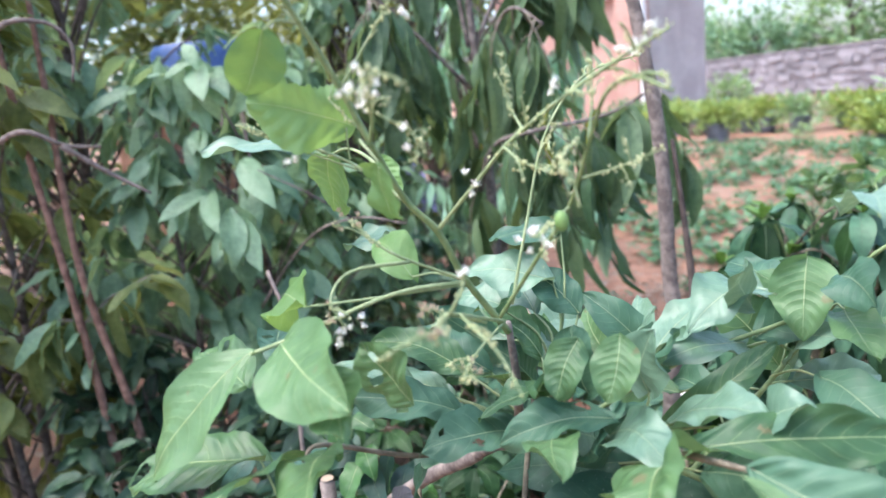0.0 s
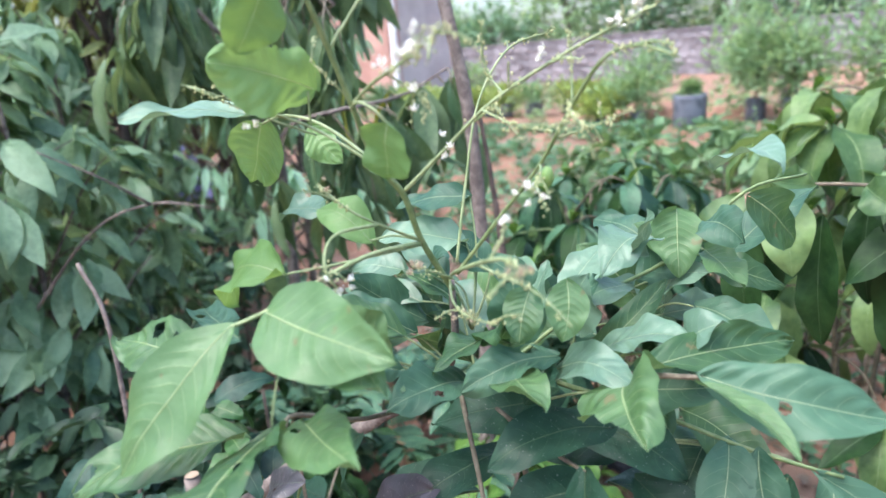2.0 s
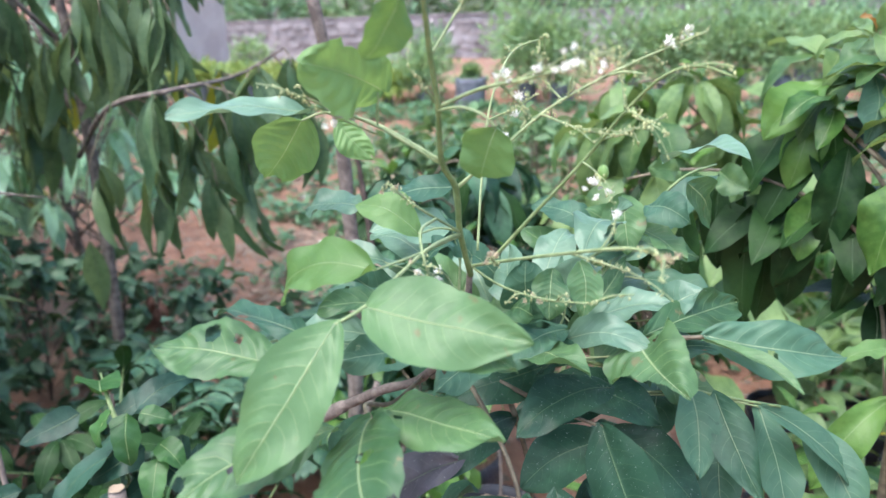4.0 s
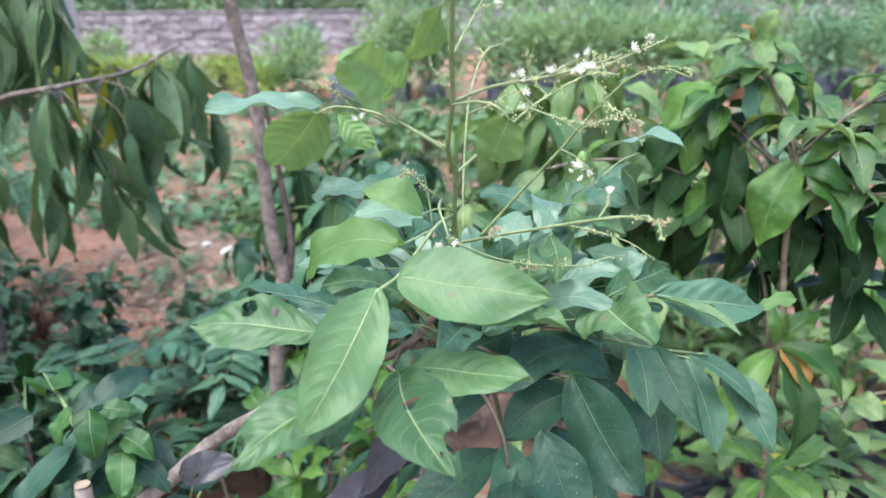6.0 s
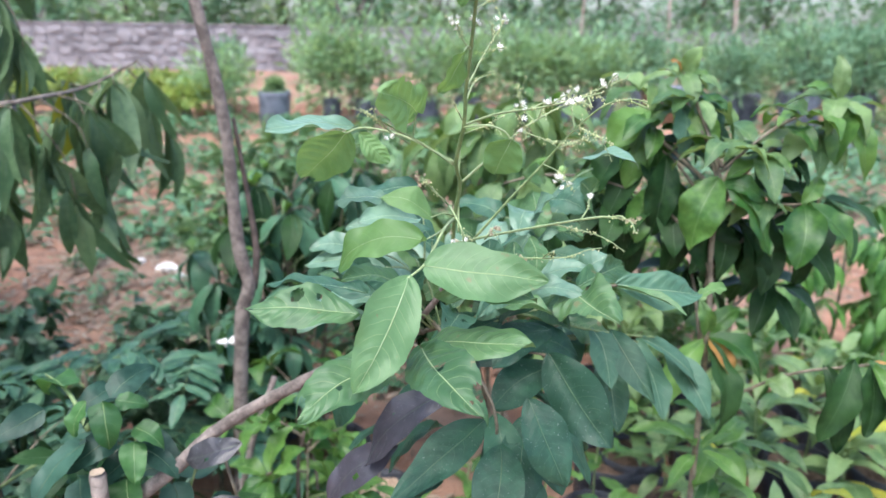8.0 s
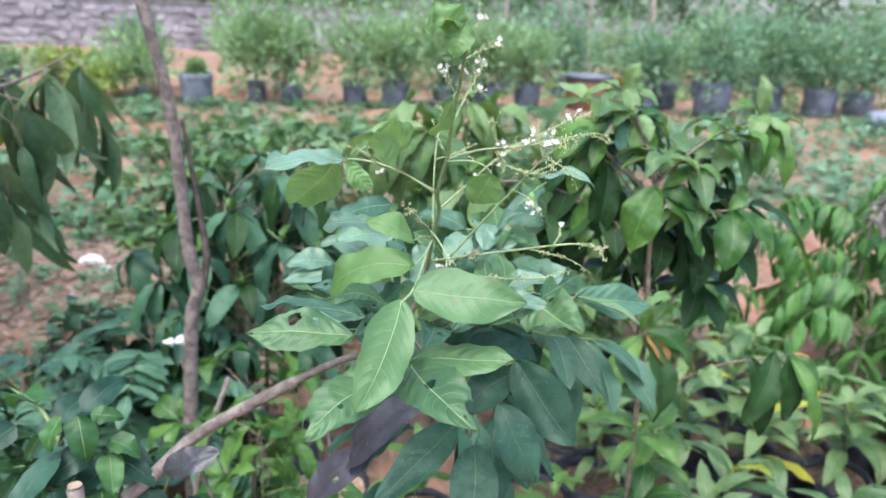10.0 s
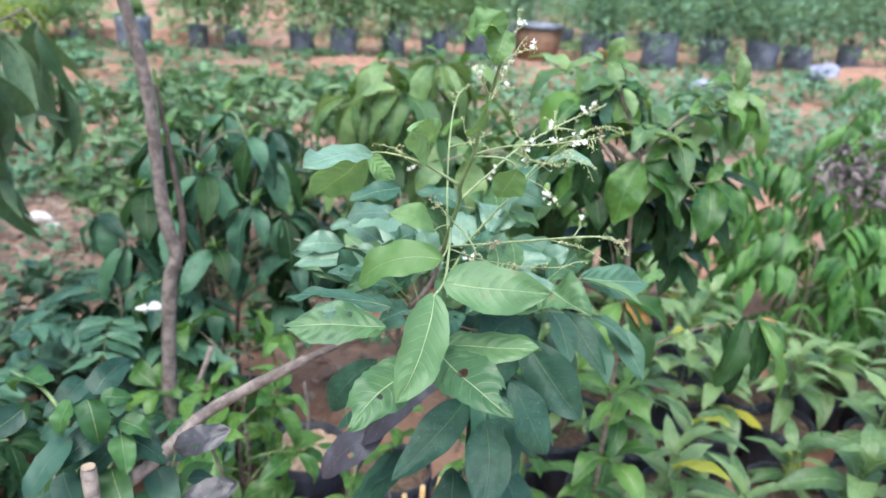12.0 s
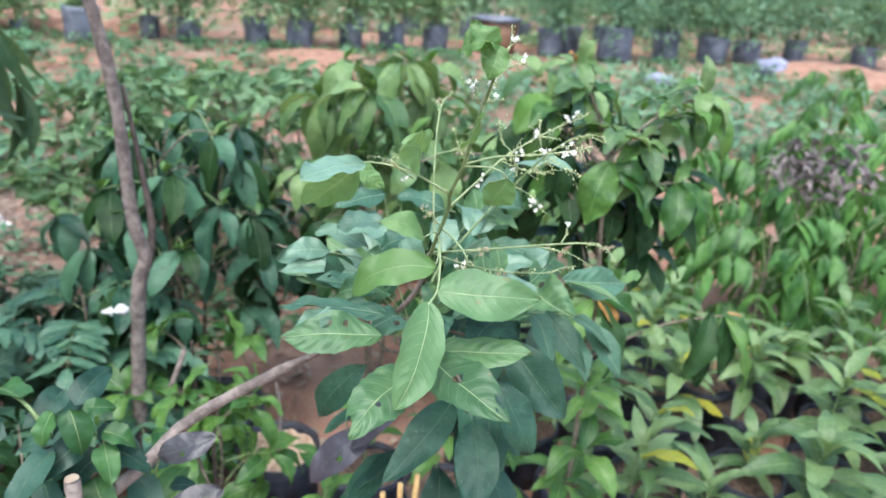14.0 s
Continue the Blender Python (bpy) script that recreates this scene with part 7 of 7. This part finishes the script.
withered = thing("withered_branch", (2.3, 1.75, 0.0), "withered grey-purple branch with curled dead leaves", "dead branch")
tube("twig", [(0, 0, 0), (0.02, 0, 0.45), (0.0, 0.05, 0.86)], 0.008, 0.003, M_TWIG, withered, 6, 6, 0.2)
rr_w = random.Random(9)
sp = []
for _ in range(110):
    p = Vector((rr_w.gauss(0.02, 0.15), rr_w.gauss(0.03, 0.10), rr_w.gauss(0.80, 0.06)))
    d = Vector((rr_w.gauss(0, 1), rr_w.gauss(0, 1), rr_w.gauss(-0.6, 0.5))).normalized()
    sp.append((p, p + d * rr_w.uniform(0.05, 0.11), (rr_w.gauss(0, 1), rr_w.gauss(0, 1), 1), rr_w.uniform(0.02, 0.035)))
leaf_cloud("dead_leaves", sp, M_WITHERED, dict(nu=6, nv=4, arch=0.15, fold=0.9, wave=0.2, ripple=0.0, shape="lance"), withered)

# ---------------------------------------------------------------- bed of bagged seedlings
rr_s = random.Random(17)


def seedling(x, y, h, meshes, n, size, label, bag=True):
    z0 = ground_height(x, y)
    s = thing("bagged_seedling", (x, y, z0), label, "seedling", "bed of bagged seedlings")
    if bag:
        grow_bag(s, rr_s.uniform(0.095, 0.112), 0.20, seed=rr_s.randrange(999), seg=12, earth=M_SOIL_D)
    tube("stem", [(0, 0, 0.15), (rr_s.uniform(-0.02, 0.02), rr_s.uniform(-0.02, 0.02), h * 0.6), (rr_s.uniform(-0.02, 0.02), 0, h)], 0.0045, 0.002, M_STEM, s, 5, 4, 0.1)
    o = Vector(s.location)
    a = rr_s.uniform(0, 6.28)
    for k in range(n):
        q = k / n
        a += 2.4
        zz = h * (0.62 + 0.38 * q)
        d = Vector((math.cos(a), math.sin(a), 1.1 * q - 0.15)).normalized()
        b = o + Vector((0, 0, zz)) + d * 0.008
        ms = meshes
        if rr_s.random() < 0.03:
            ms = S_YELLOW
        set_leaf(s, ms, b, b + d * size * rr_s.uniform(0.75, 1.15) * (1.1 - 0.3 * q), (0.1 * math.cos(a), 0.1 * math.sin(a), 1.0), rr_s)
    return s


S_SEED_W = stock("seedling_wide", M_SEED, 5, M_RIB_M, width=0.36, shape="oblong", droop=0.28, arch=0.16, fold=0.25)
for j in range(7):
    for i in range(9):
        x = 0.66 + 0.245 * i + rr_s.uniform(-0.05, 0.05)
        y = 0.16 + 0.26 * j + rr_s.uniform(-0.05, 0.05) - 0.03 * i
        if (x < 0.78 and y < 0.35) or (x > 1.55 and y > 1.22):
            continue
        h = rr_s.uniform(0.32, 0.54)
        kind = rr_s.randrange(3)
        seedling(x, y, h, (S_SEED, S_SEED_W, S_SEED_W)[kind], rr_s.randrange(12, 18), (0.155, 0.14, 0.17)[kind] * rr_s.uniform(0.85, 1.15),
                 ("young seedling with narrow bright green leaves in a black bag", "young seedling with pale green oval leaves in a black bag", "young seedling with broad pale green leaves in a black bag")[kind])

for x, y, h in [(0.28, 0.72, 0.5), (0.10, 0.85, 0.42), (-0.05, 0.55, 0.5), (0.25, 0.38, 0.45), (0.45, 0.9, 0.5), (0.55, 1.15, 0.5), (0.4, 0.62, 0.45)]:
    seedling(x, y, h, S_SEED_B, 9, 0.10, "young seedling with green leaves in a black bag")


def big_bag(x, y, r, h, seed, stem=0.2, earth=None):
    b = thing("grow_bag", (x, y, ground_height(x, y)), "wide black plastic grow bag with dry soil", "grow bag", "wide grow bags")
    grow_bag(b, r, h, M_BAG, seed, True, 28, earth)
    tube("stem", [(0, 0, h * 0.8), (0.01, 0, h + stem * 0.5), (0, 0.01, h + stem)], 0.005, 0.003, M_BARK, b, 6, 4)
    return b


big_bag(-0.146, 0.905, 0.115, 0.27, 5)
big_bag(-0.31, 1.12, 0.13, 0.29, 6, earth=M_SOIL_D)
big_bag(-0.45, 0.70, 0.11, 0.26, 8, earth=M_SOIL_D)
big_bag(-0.30, 0.83, 0.105, 0.25, 18, earth=M_SOIL_D)
big_bag(0.03, 0.52, 0.11, 0.24, 9)
for k in range(4):
    sl = thing("bamboo_slat", (0.02 + 0.03 * k, 0.36 + 0.02 * k, 0), "split orange bamboo slat stuck in the ground", "bamboo slat", "bamboo slats")
    tube("slat", [(0, 0, -0.02), (0.005, 0, 0.25), (0.012 * (k - 1.5), 0, 0.52)], 0.008, 0.006, M_BAMBOO, sl, 6, 3)

scrap = crumpled("paper_scrap", (-0.545, 1.06, 0.628), (0.032, 0.016, 0.012), M_SCRAP, "folded white scrap caught in the leaves", "scrap", 31)
tag = thing("plant_tag", (1.92, 1.32, 0.0), "pale blue plastic plant tag on a stick", "plant tag")
part("tag", box_bm(0.022, 0.004, 0.06, 0.0015, (0, 0, 0.30)), M_TAG, tag)
part("stick", mesh_from("stick", *tube_data([(0, 0, -0.02), (0, 0.003, 0.15), (0, 0.003, 0.30)], 0.003, 0.003, 6), [M_BAMBOO]), None, tag)
tw = thing("dead_stick", (-0.40, 0.66, 0.0), "bare grey stick leaning among the low shrubs", "stick")
tube("twig", [(-0.10, -0.05, 0.0), (-0.02, 0.0, 0.5), (0.05, 0.02, 0.72)], 0.009, 0.006, M_BARK, tw, 7, 5, 0.2)
grey = thing("dead_stick", (-0.74, 0.16, 0.0), "bare pale grey stick leaning among leaves", "stick")
tube("twig", [(0.10, -0.08, 0.0), (0.05, -0.04, 0.6), (0.0, 0.0, 1.0), (-0.05, 0.0, 1.12)], 0.0045, 0.003, M_BARK, grey, 7, 6, 0.2)
dry = thing("dry_leaf_bunch", (-1.48, 1.47, 0.0), "bunch of curled red-brown dry leaves on a twig", "dry leaves")
tube("twig", [(0, 0, 0), (0.01, 0, 0.3), (0, 0, 0.52)], 0.004, 0.002, M_TWIG, dry, 5, 4)
for k in range(20):
    b = Vector((-1.48 + rr_s.uniform(-0.02, 0.02), 1.47 + rr_s.uniform(-0.02, 0.02), 0.52 - 0.007 * k))
    set_leaf(dry, S_DRYL, b, b + Vector((rr_s.uniform(-0.7, 0.7), rr_s.uniform(-0.7, 0.7), -0.9)).normalized() * rr_s.uniform(0.05, 0.09), (rr_s.uniform(-1, 1), -0.7, 0.4))

# ---------------------------------------------------------------- dense growth on the near side of the plot
for k, (x, y, r, h, n) in enumerate([(-3.1, 1.75, 0.5, 2.7, 100), (-4.0, 3.1, 0.75, 3.0, 130), (-3.2, 0.3, 0.7, 3.0, 130), (-2.9, -0.7, 0.7, 2.9, 110),
                                     (-4.7, 0.35, 0.8, 3.6, 130), (-5.4, 3.9, 0.9, 3.4, 140), (-4.4, -0.6, 0.9, 3.6, 140), (-3.3, 1.9, 0.40, 2.4, 80)]):
    thicket("dense_tree", (x, y), 0.25, h, r, n, 11, 0.15, 0.052, (M_THICK, M_THICK_B)[k % 3 == 1], "dense small tree with drooping dull green leaves", "tree", 400 + k, "dense trees", 1.0, r0=0.03)
thicket("leafy_thicket", (-1.72, 0.42), 0.30, 1.62, 0.44, 105, 10, 0.14, 0.056, M_THICK, "dense tall shrub with small hanging oval leaves", "shrub", 431, "tall thickets", 0.9, M_BARK, 0.014, stems=3, own_twigs=True,
        limbs=[([(-1.55, 0.40, 0.80), (-1.30, 0.48, 1.05), (-1.13, 0.54, 1.12), (-1.02, 0.62, 1.10)], 0.0045), ([(-1.13, 0.54, 1.12), (-1.10, 0.42, 1.20), (-1.14, 0.32, 1.27)], 0.0035)])
thicket("leafy_thicket", (-1.95, -0.18), 0.30, 2.15, 0.42, 100, 10, 0.14, 0.056, M_THICK_B, "dense tall shrub with olive leaves and bare grey limbs", "shrub", 432, "tall thickets", 0.9, M_BARK, 0.016, stems=3, own_twigs=True,
        limbs=[([(-1.80, -0.22, 1.25), (-1.44, -0.10, 1.40), (-1.41, 0.0, 1.365), (-1.40, 0.07, 1.355)], 0.008), ([(-1.41, -0.01, 1.365), (-1.40, 0.08, 1.29), (-1.37, 0.15, 1.235)], 0.007),
               ([(-1.75, -0.2, 1.35), (-1.45, -0.10, 1.60), (-1.41, 0.0, 1.63), (-1.40, 0.05, 1.58), (-1.41, 0.04, 1.50)], 0.007)])
thicket("leafy_thicket", (-2.15, 0.95), 0.25, 1.75, 0.30, 70, 10, 0.135, 0.054, M_THICK, "dense tall shrub with small hanging oval leaves", "shrub", 433, "tall thickets", 0.9, M_BARK, 0.012, stems=2, own_twigs=True)
thicket("drooping_tree", (-2.5, 2.38), 0.68, 2.8, 0.55, 100, 11, 0.19, 0.05, M_DROOP_I, "tall small tree with long pale green hanging leaves", "tree", 434, "drooping trees", 1.9, M_BARK, 0.022, stems=2)
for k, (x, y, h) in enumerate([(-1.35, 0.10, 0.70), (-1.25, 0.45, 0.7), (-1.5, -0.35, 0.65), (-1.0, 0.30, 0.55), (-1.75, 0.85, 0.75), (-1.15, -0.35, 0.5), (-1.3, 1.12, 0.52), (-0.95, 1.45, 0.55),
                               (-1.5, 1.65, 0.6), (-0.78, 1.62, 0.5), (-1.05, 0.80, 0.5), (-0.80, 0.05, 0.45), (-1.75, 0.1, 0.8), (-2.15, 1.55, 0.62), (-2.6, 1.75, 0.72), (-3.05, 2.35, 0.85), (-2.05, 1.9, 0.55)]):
    # shrubs with y up to 0.6 get the leaf colour with painted-in shade
    thicket("low_shrub", (x, y), 0.06, h, 0.26, 34, 9, 0.085, 0.038, M_LOW if y > 0.6 else M_LOW_D, "low green leafy shrub", "shrub", 450 + k, "low shrubs", 0.3, r0=0.007)
thin = thing("young_tree", (-1.60, 0.0, 0.0), "slender young tree with two reddish-brown stems", "tree")
for k, pts in enumerate([[(0.0, 0.0, -0.02), (-0.01, 0.0, 0.55), (-0.03, -0.02, 1.0), (-0.05, -0.05, 1.45), (-0.06, -0.06, 1.9)], [(0.05, 0.09, -0.02), (0.03, 0.06, 0.6), (-0.02, 0.01, 1.05), (-0.03, 0.02, 1.5), (-0.05, 0.03, 1.85)]]):
    tube("trunk", pts, 0.013, 0.006, M_RED, thin, 8, 6, 0.15, seed=k)
for k in range(5):
    whorl(thin, (-1.66 + 0.05 * math.sin(k * 2.0), -0.02 + 0.05 * math.cos(k * 2.0), 1.62 + 0.07 * k), (0, 0, 1), 6, 0.11, S_DROOP_D, rr_s, 0.8, 0.8)
big_bag(-1.02, -0.12, 0.12, 0.27, 15)
big_bag(-1.42, -0.08, 0.12, 0.27, 16)

lilac = thing("climbing_vine", (-2.76, 1.90, -0.05), "vine with a cluster of pale lilac flowers", "vine")
tube("stem", [(0, 0, 0), (0.05, 0.05, 0.5), (0.0, 0.0, 0.9), (0.02, 0.04, 1.05)], 0.008, 0.004, M_BARK, lilac, 6, 6, 0.15)
LILAC = [floret_mesh("flower", M_LILAC, 5, 40 + k) for k in range(2)]
rr_v = random.Random(4)
for k in range(34):
    p = (rr_v.gauss(0.0, 0.05), rr_v.gauss(0.0, 0.04), rr_v.gauss(0.94, 0.06))
    part("flower", LILAC[k % 2], None, lilac, m=Matrix.Translation(p) @ Euler((rr_v.uniform(-1, 1), rr_v.uniform(-1, 1), 0)).to_matrix().to_4x4() @ Matrix.Scale(0.032, 4))
plinth = thing("plinth", (-5.45, 1.9, 0.0), "red-brown rendered plinth under a blue drum", "plinth")
part("body", box_bm(1.5, 1.3, 1.46, 0.02, (0, 0, 0.73)), M_CLAY, plinth)
part("cap", box_bm(1.56, 1.36, 0.08, 0.015, (0, 0, 1.50)), M_CLAY, plinth)
tank = thing("water_drum", (-5.42, 1.86, 1.54), "squat dark blue plastic drum on a plinth", "drum")
v, f = lathe_data([(0.40, 0), (0.42, 0.03), (0.42, 0.20), (0.43, 0.23), (0.42, 0.26), (0.42, 0.42), (0.39, 0.46)], 28, 0.003, 3)
part("body", mesh_from("body", v, f, [M_BLUE]), None, tank)
part("lid", mesh_from("lid", *disc_data(0.39, 0.46, 28, 0.004, 2), [M_BLUE]), None, tank)

# ---------------------------------------------------------------- stones of the far wall
stone_wall()
